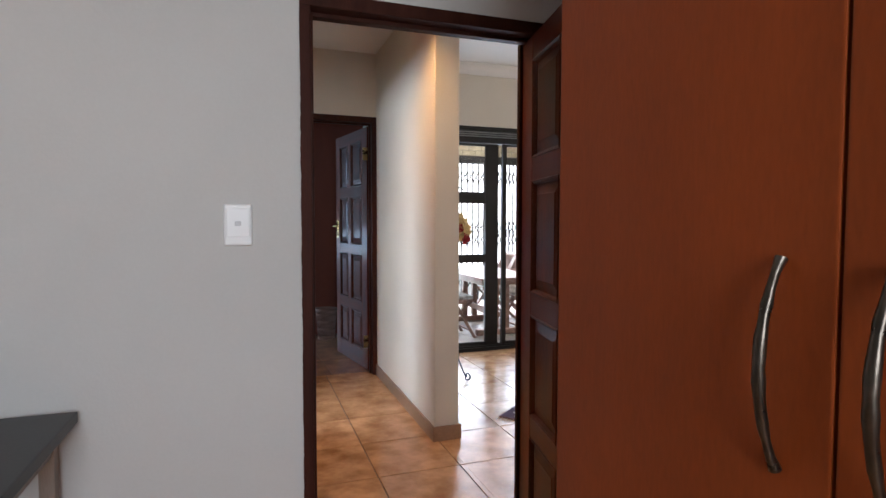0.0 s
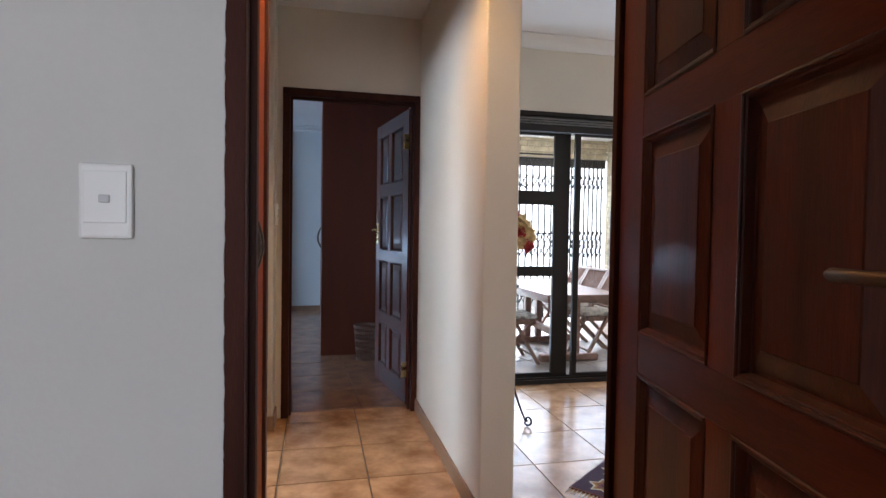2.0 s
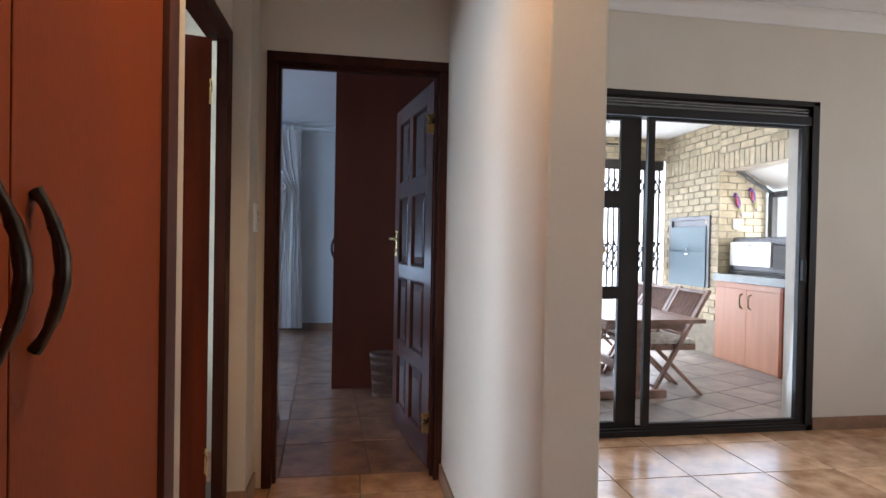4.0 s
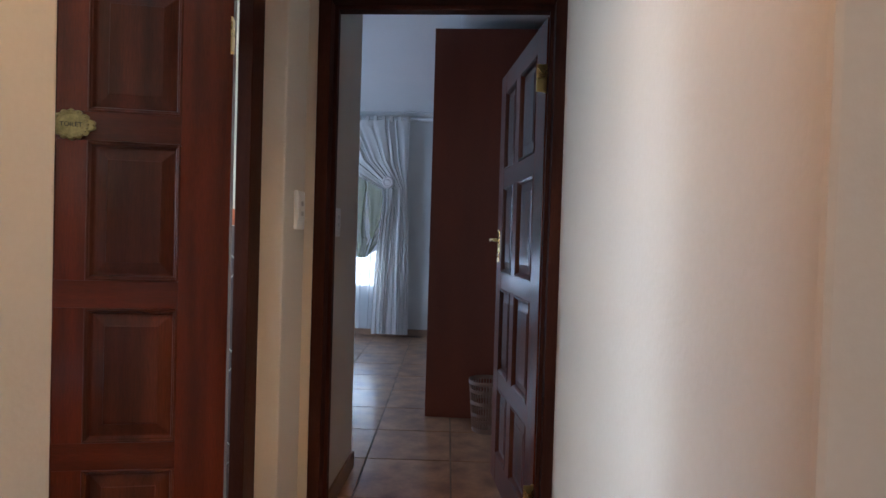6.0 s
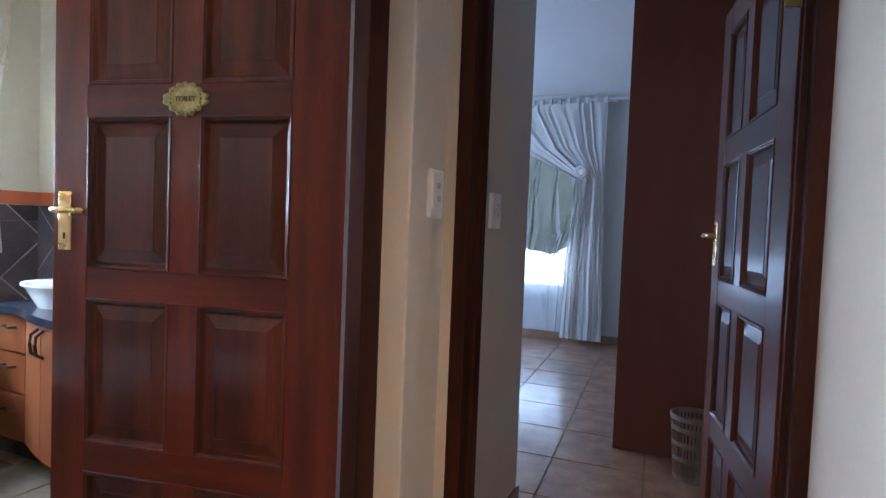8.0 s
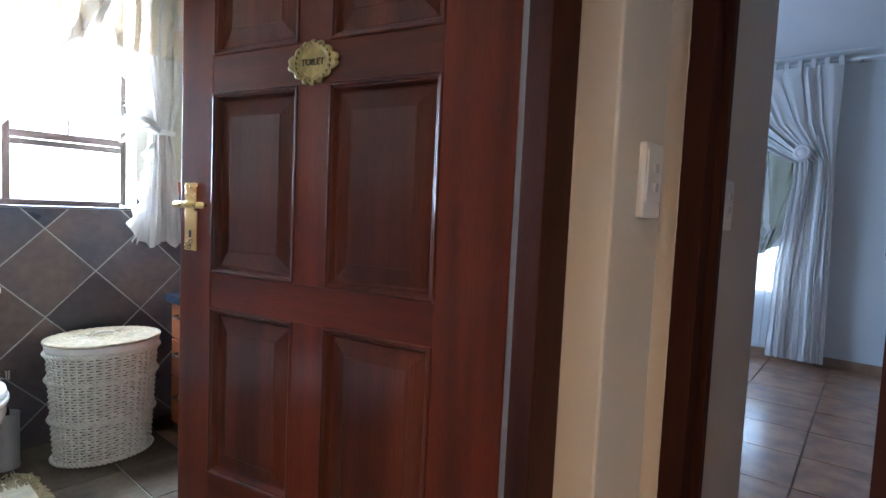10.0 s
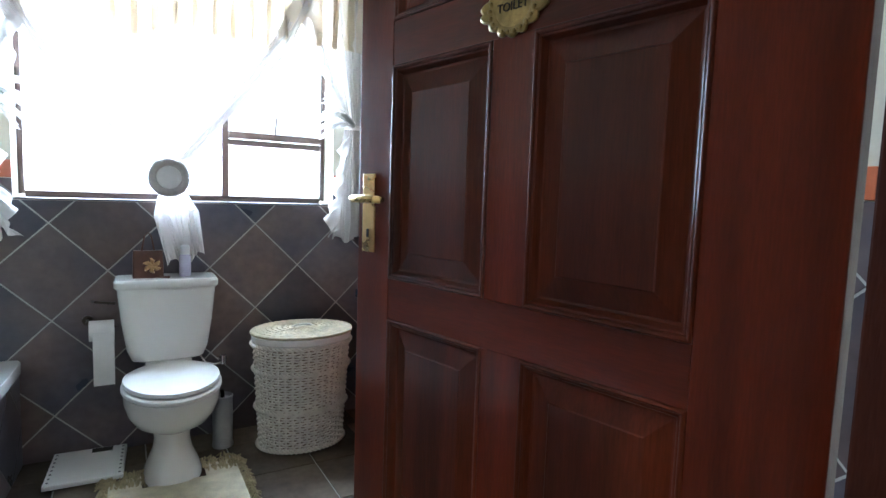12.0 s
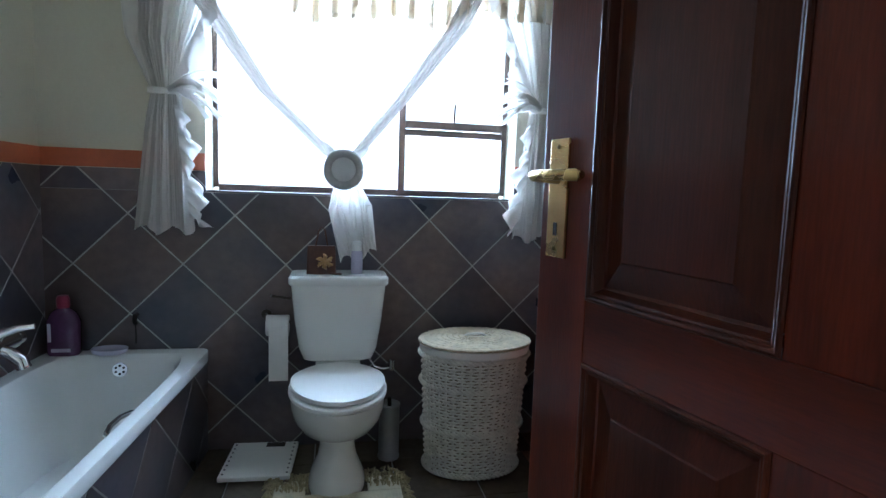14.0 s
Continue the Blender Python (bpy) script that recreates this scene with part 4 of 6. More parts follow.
for way, out0, in0, out1, in1, yc, tz, hem in ((1, 3.48, 3.99, 3.54, 3.775, 3.665, 1.548, 0.985), (-1, 5.40, 4.93, 5.38, 5.15, 5.265, 1.562, 0.97)):
    c = thing("curtain", "white voile side curtain tied back with a ruffled hem", "curtain", Matrix.Identity(4), "bathroom curtains")

    def lr(a, b):
        return (min(a, b), max(a, b))

    part("drape", cloth(((0, *lr(out0, in0), 2.42, 0.6), (0.22, *lr(out0 + way * 0.01, in0 - way * 0.05), 2.12, 0.9), (0.45, *lr(out0 + way * 0.04, yc + way * 0.14), 1.76, 0.9), (0.60, *lr(yc - way * 0.055, yc + way * 0.055), tz, 0.6),
                         (0.68, *lr(yc - way * 0.075, yc + way * 0.07), tz - 0.10, 0.8), (1, *lr(out1, in1), hem, 1.2)), 5, 0.017, CB, 110, 64, 2 + way, droop=lambda s, v: 0.018 * v ** 8 * math.sin(13 * s)), VOILE, c, "", True)
    part("tie_band", cloth(((0, yc - 0.064, yc + 0.064, tz + 0.012, 0.5), (1, yc - 0.064, yc + 0.064, tz - 0.014, 0.5)), 2, 0.004, Matrix.Translation((0.03, 0, 0)) @ CB, 20, 4, 4), VOILE, c)
    part("ruffle", ruffle(lambda v: yc + way * (0.030 + 0.055 * v), way, tz - 0.05, hem + 0.05, 7, 5 + way), VOILE, c, "ruffled edge", True)
    part("ruffle", ruffle(lambda v: in0 - way * 0.03 + (yc + way * 0.05 - in0) * v ** 1.25, way, 2.34, tz + 0.03, 6, 15 + way), RUFFLE, c, "ruffled edge", True)
    # loose frill that sprays from the tie towards the window
    for q in range(7):
        an = radians((-30 if way > 0 else -14) + 9 * q)
        L = 0.17 + 0.05 * math.sin(q * 2.3)
        bm = bmesh.new()
        row = []
        for k in range(11):
            f = k / 10
            x = yc + way * (0.02 + L * f * math.cos(an))
            z = tz + L * math.sin(an) * f + 0.035 * math.sin(2.4 * f) - 0.045 * f * f
            wd = 0.014 + 0.030 * f * (1 - 0.5 * f)
            row.append([bm.verts.new((x + way * 0.012 * math.sin(5 * e + q) * f, 0.024 + 0.005 * q + 0.018 * math.sin(2.6 * e + q + 2 * f), z + wd * e * 0.5)) for e in (-1, -0.6, -0.2, 0.2, 0.6, 1)])
        for a, b in zip(row, row[1:]):
            for e in range(5):
                bm.faces.new((a[e], a[e + 1], b[e + 1], b[e]))
        bmesh.ops.transform(bm, matrix=CB, verts=bm.verts)
        part("frill", bm, VOILE, c, "", True)
knot = thing("curtain", "white sheer centre curtain gathered in a ring above the cistern", "curtain", Matrix.Identity(4), "bathroom curtains")
KY, KZ = 4.375, 1.262
part("drape", cloth(((0, 3.90, 5.12, 2.42, 0.8), (0.35, 4.00, 4.95, 2.0, 0.9), (0.75, 4.26, 4.52, 1.46, 0.8), (0.93, 4.34, 4.41, 1.29, 0.5), (1, 4.345, 4.405, 1.262, 0.4)), 9, 0.016, CB, 120, 48, 7), SHEER, knot, "", True)
for rows in (((0, 3.56, 3.68, 2.42, 0.5), (0.35, 3.78, 3.87, 1.90, 0.9), (0.65, 4.02, 4.08, 1.58, 0.8), (1, KY - 0.04, KY + 0.01, KZ + 0.02, 0.5)),
             ((0, 5.04, 5.16, 2.42, 0.5), (0.35, 4.82, 4.91, 1.90, 0.9), (0.65, 4.60, 4.66, 1.58, 0.8), (1, KY - 0.01, KY + 0.04, KZ + 0.02, 0.5))):
    part("edge_fold", cloth(rows, 3, 0.010, Matrix.Translation((0.018, 0, 0)) @ CB, 56, 48, 8), EDGE, knot, "", True)
part("tail", cloth(((0, KY - 0.035, KY + 0.055, KZ - 0.03, 0.6), (0.4, KY - 0.065, KY + 0.12, 1.10, 1.0), (1, KY - 0.01, KY + 0.145, 0.88, 1.2)), 4, 0.016, Matrix.Translation((0.025, 0, 0)) @ CB, 48, 30, 6,
                   droop=lambda s, v: 0.05 * v * (math.sin(9 * s) * 0.5 - 0.9 * (0.5 - s))), VOILE, knot, "", True)
for way, lean, hgt in ((-1, 0.095, 0.12), (1, 0.105, 0.095)):
    bm = bmesh.new()
    row = []
    for k in range(8):
        f = k / 7
        y, z = KY + way * (0.035 + (lean - 0.035) * f), KZ + 0.045 + (hgt - 0.045) * f
        wd = 0.030 * (1 - f) ** 0.8 + 0.003
        row.append([bm.verts.new((-1.612 + 0.014 * math.cos(1.5 * e) + 0.01 * f, y - way * wd * e * 0.75, z + wd * e * 0.55)) for e in (-1, -0.5, 0, 0.5, 1)])
    for a, b in zip(row, row[1:]):
        for e in range(4):
            bm.faces.new((a[e], a[e + 1], b[e + 1], b[e]))
    part("ear_fold", bm, VOILE, knot, "", True)
STEEL_RING = mat("brushed_steel_ring", (0.50, 0.49, 0.48), 0.45, 0.15, 12, 90, 0.05, metal=0.8)
ring = tube([(-1.592, KY + 0.068 * math.cos(t), KZ + 0.068 * math.sin(t)) for t in (2 * math.pi * i / 36 for i in range(37))], 0.019, 12)
part("ring", ring, STEEL_RING, knot, "grey metal curtain ring", True)
PAD = mat("white_cotton_pad", (0.74, 0.74, 0.73), 0.9, 0.05, 20, 120, 0.2)
pad = lathe([(0.060, 0.0), (0.055, 0.012), (0.035, 0.022), (0, 0.026)], 24)
o = part("gathered_pad", pad, PAD, knot, "white cloth puffed through the ring", True)
o.matrix_basis = pose(-1.60, KY, KZ, 0, 90, 0)
rod = thing("curtain_rod", "white curtain rod above the bathroom window", "curtain rod", Matrix.Identity(4))
part("rod", tube([(-1.655, 3.45, 2.43), (-1.655, 5.40, 2.43)], 0.011, 12), WHITE_PLASTIC, rod, "", True)
for y in (3.5, 5.35):
    part("bracket", boxes((BX - 0.002, -1.65, y - 0.01, y + 0.01, 2.42, 2.45), bevel=0.002), WHITE_PLASTIC, rod)
part("heading", cloth(((0, 3.50, 5.40, 2.46, 0.8), (0.3, 3.50, 5.40, 2.36, 1.0), (1, 3.52, 5.38, 1.93, 1.3)), 23, 0.013, Matrix.Translation((0.012, 0, 0)) @ CB, 200, 16, 11, droop=lambda s, v: v * v * (0.028 * math.sin(25 * s + 0.6) + 0.018 * math.sin(41 * s + 2) + 0.04 * math.cos(6.28 * s))), VALANCE, rod, "gathered white voile heading", True)

# bathroom window
STEEL_FRAME = mat("brown_painted_steel_window", (0.10, 0.062, 0.050), 0.4, 0.2, 8, 80, 0.05)
win = thing("window_1", "brown steel bathroom window with frosted panes and a top-hung sash", "window", Matrix.Identity(4), kind="structure")
FX = -1.90
part("window_frame", boxes((FX, FX + 0.035, 3.80, 3.822, 1.17, 2.2), (FX, FX + 0.035, 5.145, 5.17, 1.17, 2.2), (FX, FX + 0.035, 3.822, 5.145, 1.155, 1.185), (FX, FX + 0.035, 3.822, 5.145, 2.17, 2.2), bevel=0.002), STEEL_FRAME, win)
part("mullion", boxes((FX, FX + 0.035, 4.635, 4.668, 1.185, 2.17), bevel=0.002), STEEL_FRAME, win)
part("transom", boxes((FX, FX + 0.035, 4.668, 5.145, 1.445, 1.475), bevel=0.002), STEEL_FRAME, win)
part("sash", boxes((FX + 0.005, FX + 0.045, 4.668, 5.145, 1.48, 1.515), bevel=0.002), STEEL_FRAME, win)
part("stay", tube([(FX + 0.05, 4.90, 1.515), (FX + 0.06, 4.90, 1.57), (FX + 0.05, 4.905, 1.60)], 0.005, 8), STEEL_FRAME, win)
FROST = glass_mat("frosted_window_glass", (0.96, 0.98, 1.0), 0.3)
for y0, y1, z0, z1 in ((3.822, 4.635, 1.185, 2.17), (4.668, 5.145, 1.185, 1.445), (4.668, 5.145, 1.515, 2.17)):
    g = part("pane", boxes((FX + 0.012, FX + 0.016, y0, y1, z0, z1)), FROST, win)
    g.visible_shadow = False
part("window_sill", boxes((BX - 0.18, BX + 0.008, 3.802, 5.168, 1.148, 1.156), bevel=0.002), SLATE, win, "dark slate tiled sill")
# added glowing sheet in place of the burnt-out daylight outside the bathroom
structure("backdrop_bath", boxes((-4.0, -3.9, 1.0, 8.0, -0.2, 4.5)), glow_mat("bath_daylight_glow", (1.0, 0.98, 0.95), 2.6), "glowing backdrop sheet in place of daylight outside the bathroom window", "backdrop")

# ---- bathroom things ----
def loft(rings, n=36, cap=True):
    """Rings of (z, cx, front, back, half width, power): rounded outlines joined upward; front points along +x."""
    bm = bmesh.new()
    rows = []
    for z, cx, fr, bk, hw, p in rings:
        row = []
        for i in range(n):
            a = 2 * math.pi * i / n
            c, s = math.cos(a), math.sin(a)
            rx = fr if c > 0 else bk
            row.append(bm.verts.new((cx + rx * math.copysign(abs(c) ** p, c), hw * math.copysign(abs(s) ** p, s), z)))
        rows.append(row)
    for a, b in zip(rows, rows[1:]):
        for i in range(n):
            bm.faces.new((a[i], a[(i + 1) % n], b[(i + 1) % n], b[i]))
    if cap:
        bm.faces.new(rows[0][::-1])
        bm.faces.new(rows[-1])
    return bm


toilet = thing("toilet", "white ceramic close-coupled toilet with closed lid", "toilet", pose(-1.71, 4.362, 0))
part("pedestal", loft([(0.0, 0.33, 0.155, 0.16, 0.112, 0.8), (0.02, 0.33, 0.155, 0.16, 0.112, 0.8), (0.05, 0.325, 0.14, 0.15, 0.10, 0.85), (0.10, 0.31, 0.105, 0.13, 0.078, 0.95), (0.15, 0.305, 0.095, 0.12, 0.070, 1.0), (0.195, 0.31, 0.105, 0.125, 0.076, 1.0), (0.225, 0.325, 0.155, 0.15, 0.115, 1.0),
                      (0.255, 0.34, 0.205, 0.165, 0.150, 1.0), (0.30, 0.355, 0.240, 0.18, 0.172, 1.0), (0.35, 0.37, 0.258, 0.19, 0.182, 1.0), (0.392, 0.37, 0.264, 0.19, 0.186, 1.0)]), CERAMIC, toilet, "", True)
part("seat", loft([(0.393, 0.37, 0.262, 0.185, 0.184, 1.0), (0.398, 0.37, 0.27, 0.19, 0.19, 1.0), (0.41, 0.37, 0.27, 0.19, 0.19, 1.0), (0.416, 0.37, 0.263, 0.187, 0.185, 1.0)], 48), WHITE_PLASTIC, toilet, "white toilet seat", True)
part("lid", loft([(0.419, 0.365, 0.255, 0.185, 0.178, 1.0), (0.425, 0.365, 0.262, 0.187, 0.184, 1.0), (0.438, 0.365, 0.258, 0.187, 0.182, 1.0), (0.446, 0.365, 0.235, 0.175, 0.165, 1.0), (0.449, 0.365, 0.12, 0.1, 0.09, 1.0)], 48), WHITE_PLASTIC, toilet, "white closed toilet lid", True)
part("cistern_neck", boxes((0.03, 0.19, -0.095, 0.095, 0.385, 0.45), bevel=0.012), CERAMIC, toilet, "", True)
part("cistern", loft([(0.440, 0.09, 0.075, 0.085, 0.125, 0.5), (0.452, 0.09, 0.092, 0.087, 0.148, 0.42), (0.50, 0.09, 0.097, 0.088, 0.166, 0.34), (0.62, 0.09, 0.10, 0.088, 0.184, 0.3), (0.775, 0.09, 0.105, 0.088, 0.199, 0.28)], 48), CERAMIC, toilet, "tapered white cistern", True)
part("cistern_lid", loft([(0.775, 0.09, 0.112, 0.089, 0.205, 0.26), (0.782, 0.09, 0.116, 0.089, 0.210, 0.25), (0.805, 0.09, 0.116, 0.089, 0.210, 0.25), (0.816, 0.09, 0.108, 0.085, 0.202, 0.26)], 48), CERAMIC, toilet, "white cistern lid", True)
for y in (-0.07, 0.07):
    part("seat_hinge", tube([(0.185, y - 0.02, 0.43), (0.185, y + 0.02, 0.43)], 0.012, 12), WHITE_PLASTIC, toilet, "", True)

valve = thing("angle_valve", "chrome angle valve with flexible pipe behind the toilet", "valve", Matrix.Identity(4))
part("body", tube([(-1.705, 4.60, 0.385), (-1.62, 4.60, 0.385), (-1.60, 4.60, 0.385)], 0.011, 12), CHROME, valve, "", True)
part("knob", tube([(-1.60, 4.60, 0.385), (-1.60, 4.60, 0.425)], 0.014, 12), CHROME, valve, "", True)
part("pipe", tube([(-1.62, 4.60, 0.385), (-1.62, 4.56, 0.38), (-1.63, 4.525, 0.39), (-1.63, 4.50, 0.43)], 0.006, 10), CHROME, valve, "", True)

GIFT = mat("brown_glossy_gift_bag", (0.085, 0.030, 0.016), 0.3, 0.3, 14, 90, 0.1)
GOLD = mat("gold_ribbon", (0.55, 0.36, 0.17), 0.4, 0.3, 30, 90, 0.1, metal=0.5)
bag = thing("gift_bag", "small brown gift bag with a gold ribbon bow on the cistern", "gift bag", pose(-1.60, 4.287, 0.816))
part("bag", loft([(0, 0, 0.03, 0.03, 0.062, 0.3), (0.09, 0, 0.027, 0.027, 0.060, 0.3), (0.12, 0, 0.012, 0.012, 0.058, 0.3)], 32), GIFT, bag, "", True)
part("handle", tube([(0, -0.025, 0.118), (0, -0.012, 0.185), (0, 0.0, 0.20), (0, 0.014, 0.185), (0, 0.025, 0.118)], 0.004, 8), GIFT, bag, "", True)
for q in range(6):
    a = radians(60 * q + 15)
    part("bow_loop", tube([(0.030, 0.015, 0.055), (0.042, 0.015 + 0.025 * math.cos(a), 0.055 + 0.025 * math.sin(a)), (0.036, 0.015 + 0.035 * math.cos(a + 0.35), 0.055 + 0.032 * math.sin(a + 0.35)), (0.031, 0.015, 0.055)], 0.006, 7), GOLD, bag, "", True)
part("ribbon_tail", tube([(0.02, 0.03, 0.004), (0.045, 0.065, 0.004), (0.05, 0.085, 0.004)], 0.005, 8), GIFT, bag)
LAV = mat("clear_lavender_plastic", (0.55, 0.52, 0.66), 0.2, 0.1, 10, 90, 0.0)
spray = thing("air_freshener", "small lavender cylindrical bottle on the cistern", "bottle", pose(-1.60, 4.437, 0.816))
part("bottle", lathe([(0, 0), (0.023, 0), (0.025, 0.006), (0.025, 0.09), (0.02, 0.10), (0, 0.10)], 24), LAV, spray, "", True)
part("cap", lathe([(0, 0.10), (0.02, 0.10), (0.021, 0.135), (0.015, 0.142), (0, 0.142)], 24), WHITE_PLASTIC, spray, "white cap", True)

holder = thing("toilet_roll_holder", "dark metal holder with a hanging white paper roll", "paper holder", Matrix.Identity(4))
part("bracket", tube([(-1.705, 4.05, 0.618), (-1.64, 4.05, 0.618), (-1.625, 4.062, 0.60), (-1.625, 4.16, 0.60)], 0.006, 10), DARK_METAL, holder, "", True)
part("rosette", tube([(-1.708, 4.05, 0.618), (-1.698, 4.05, 0.618)], 0.022, 16), DARK_METAL, holder, "", True)
part("cover_rod", tube([(-1.70, 4.07, 0.70), (-1.66, 4.08, 0.705), (-1.63, 4.16, 0.70)], 0.006, 10), DARK_METAL, holder, "", True)
PAPER = mat("white_tissue_paper", (0.82, 0.82, 0.81), 0.95, 0.03, 20, 120, 0.2)
roll = thing("toilet_paper", "white toilet paper roll with a long loose end", "toilet paper", Matrix.Identity(4))
part("roll", tube([(-1.625, 4.058, 0.585), (-1.625, 4.152, 0.585)], 0.045, 28), PAPER, roll, "", True)
part("loose_sheet", boxes((-1.582, -1.578, 4.072, 4.152, 0.352, 0.59), bevel=0.001), PAPER, roll)

BRUSHED = mat("pale_brushed_steel", (0.42, 0.42, 0.43), 0.38, 0.08, 10, 90, 0.03, metal=0.6)
brush = thing("toilet_brush", "brushed steel cylindrical toilet brush holder on the floor", "toilet brush", pose(-1.545, 4.588, 0))
part("holder", lathe([(0, 0), (0.046, 0), (0.048, 0.01), (0.045, 0.02), (0.045, 0.235), (0.048, 0.245), (0.043, 0.25), (0.041, 0.23), (0, 0.22)], 28), BRUSHED, brush, "", True)
part("brush_stem", tube([(0, 0, 0.22), (0.002, 0.0, 0.25), (0.003, -0.002, 0.275)], 0.009, 10), BLACK_ALU, brush, "", True)

scale = thing("bathroom_scale", "flat white bathroom scale with dark display and grip studs", "scale", pose(-1.535, 4.045, 0, 0, 0, -3))
part("platform", boxes((-0.155, 0.155, -0.14, 0.14, 0.012, 0.032), bevel=0.005), WHITE_PLASTIC, scale)
part("display", boxes((-0.145, -0.105, 0.005, 0.085, 0.0315, 0.034), bevel=0.001), BLACK_ALU, scale, "dark display window")
for sx in (-0.12, 0.12):
    for sy in (-0.11, 0.11):
        part("foot", lathe([(0, 0), (0.015, 0), (0.015, 0.012), (0, 0.012)], 12), BLACK_ALU, scale).matrix_basis = pose(sx, sy, 0)
for k in range(8):
    for sy in (-0.125, 0.125):
        part("stud", lathe([(0, 0), (0.005, 0), (0.004, 0.002), (0, 0.002)], 8), STEEL_DARK, scale).matrix_basis = pose(-0.13 + 0.037 * k, sy, 0.0322)

# contour mat round the pedestal, cream with tufted edge
matt = thing("bath_mat", "cream contour mat with tufted tassel border round the toilet", "mat", pose(-1.15, 4.362, 0))
MATC = mat("cream_cotton_mat", (0.60, 0.55, 0.40), 0.95, 0.15, 20, 140, 0.5)
TUFT = mat("olive_beige_tufts", (0.36, 0.30, 0.17), 0.95, 0.3, 30, 140, 0.5)
part("pad", boxes((-0.10, 0.25, -0.24, 0.25, 0.001, 0.014), (-0.21, -0.10, -0.24, -0.12, 0.001, 0.014), (-0.21, -0.10, 0.12, 0.25, 0.001, 0.014), bevel=0.005), MATC, matt)
bm = bmesh.new()
for k in range(420):
    side = k % 4
    if side == 0:
        bx, by, dx, dy = rnd.uniform(-0.24, -0.12), rnd.uniform(0.11, 0.26), -1, 0
    elif side == 1:
        bx, by, dx, dy = rnd.uniform(-0.24, -0.12), rnd.uniform(-0.25, -0.11), -1, 0
    elif side == 2:
        bx, by, dx, dy = rnd.uniform(-0.22, 0.26), 0.25, 0, 1
    else:
        bx, by, dx, dy = rnd.uniform(-0.22, 0.26), -0.24, 0, -1
    tube([(bx, by, 0.010), (bx + dx * 0.015 + rnd.uniform(-0.01, 0.01), by + dy * 0.015 + rnd.uniform(-0.01, 0.01), rnd.uniform(0.018, 0.03)), (bx + dx * 0.035 + rnd.uniform(-0.012, 0.012), by + dy * 0.035 + rnd.uniform(-0.012, 0.012), 0.008)], 0.0032, 5, bm)
tagged(part("tufted_border", bm, TUFT, matt, "shaggy beige tufts"), kind="stuff")

# wicker laundry basket
# dark brown that puts shade into the gaps of the weave
WEAVE_SHADE = mat("weave_gap_shade", (0.20, 0.16, 0.11), 0.8, 0.2, 25, 120, 0.2)
WICKER_LID = mat("cream_aged_wicker", (0.60, 0.52, 0.37), 0.65, 0.16, 25, 120, 0.15)
WICKER = mat("white_painted_wicker", (0.72, 0.70, 0.64), 0.6, 0.14, 25, 120, 0.15)
basket = thing("laundry_basket", "white painted wicker laundry basket with oval lid", "laundry basket", pose(-1.445, 4.938, 0))


def oval(t, u, grow=0.0):
    return ((0.148 + 0.03 * u + grow) * math.cos(t), (0.196 + 0.030 * u + grow) * math.sin(t))


bm = bmesh.new()
NS = 19
for r in range(42):
    z = 0.020 + r * 0.0125
    u = z / 0.54
    pts = []
    fat = []
    for i in range(NS * 10 + 1):
        t = 2 * math.pi * i / (NS * 10)
        w = math.sin(math.pi * i / 5 + math.pi * (r % 2))
        fat.append(0.72 + 0.28 * max(0.0, w) ** 0.5)
        pts.append((*oval(t, u, 0.0042 * w), z + 0.0008 * math.sin(i * 0.7 + r * 1.7)))
    tube(pts, 0.0056, 6, bm, fat)
part("weave", bm, WICKER, basket, "woven white cane body", True)
for i in range(NS * 2):
    t = 2 * math.pi * (i + 0.5) / (NS * 2)
    part("stake", tube([(*oval(t, 0, 0.0), 0.01), (*oval(t, 1, 0.0), 0.548)], 0.0052, 5), WICKER, basket)
# added shell behind the weave, coloured as the shade in its gaps
part("inner_wall", loft([(0.012, 0, 0.138, 0.138, 0.186, 1.0), (0.49, 0, 0.164, 0.164, 0.212, 1.0)], 48), WEAVE_SHADE, basket, "dark inner shell giving the gaps in the weave their shade", True)
part("liner", loft([(0.492, 0, 0.160, 0.160, 0.208, 1.0), (0.50, 0, 0.166, 0.166, 0.214, 1.0), (0.520, 0, 0.187, 0.187, 0.235, 1.0), (0.546, 0, 0.190, 0.190, 0.238, 1.0)], 64), PAPER, basket, "white cotton liner turned over the rim", True)
for z in (0.014, 0.20, 0.385, 0.505):
    bm = bmesh.new()
    for s in (0, 1):
        pts = []
        for i in range(121):
            t = 2 * math.pi * i / 120
            pts.append((*oval(t, z / 0.54, 0.013 + 0.004 * math.sin(30 * t + math.pi * s)), z + 0.006 * math.cos(30 * t + math.pi * s)))
        tube(pts, 0.0050, 6, bm)
    part("braid", bm, WICKER, basket, "braided cane band", True)
bm = loft([(0.548, 0, 0.184, 0.184, 0.232, 1.0), (0.551, 0, 0.194, 0.194, 0.243, 1.0), (0.558, 0, 0.196, 0.196, 0.244, 1.0), (0.566, 0, 0.165, 0.165, 0.205, 1.0), (0.570, 0, 0.08, 0.08, 0.10, 1.0)], 64)
lid = part("lid", bm, WICKER_LID, basket, "slightly domed cream woven lid", True)
bm = bmesh.new()
for r in range(9):
    k = 1 - r * 0.1
    z = 0.559 + 0.013 * (1 - k ** 2.0)
    tube([(0.191 * k * math.cos(t), 0.239 * k * math.sin(t), z + 0.0015 * math.sin(40 * t + r * 3.14)) for t in (2 * math.pi * i / 120 for i in range(121))], 0.0042, 5, bm)
part("lid_weave", bm, WICKER_LID, lid, "", True)
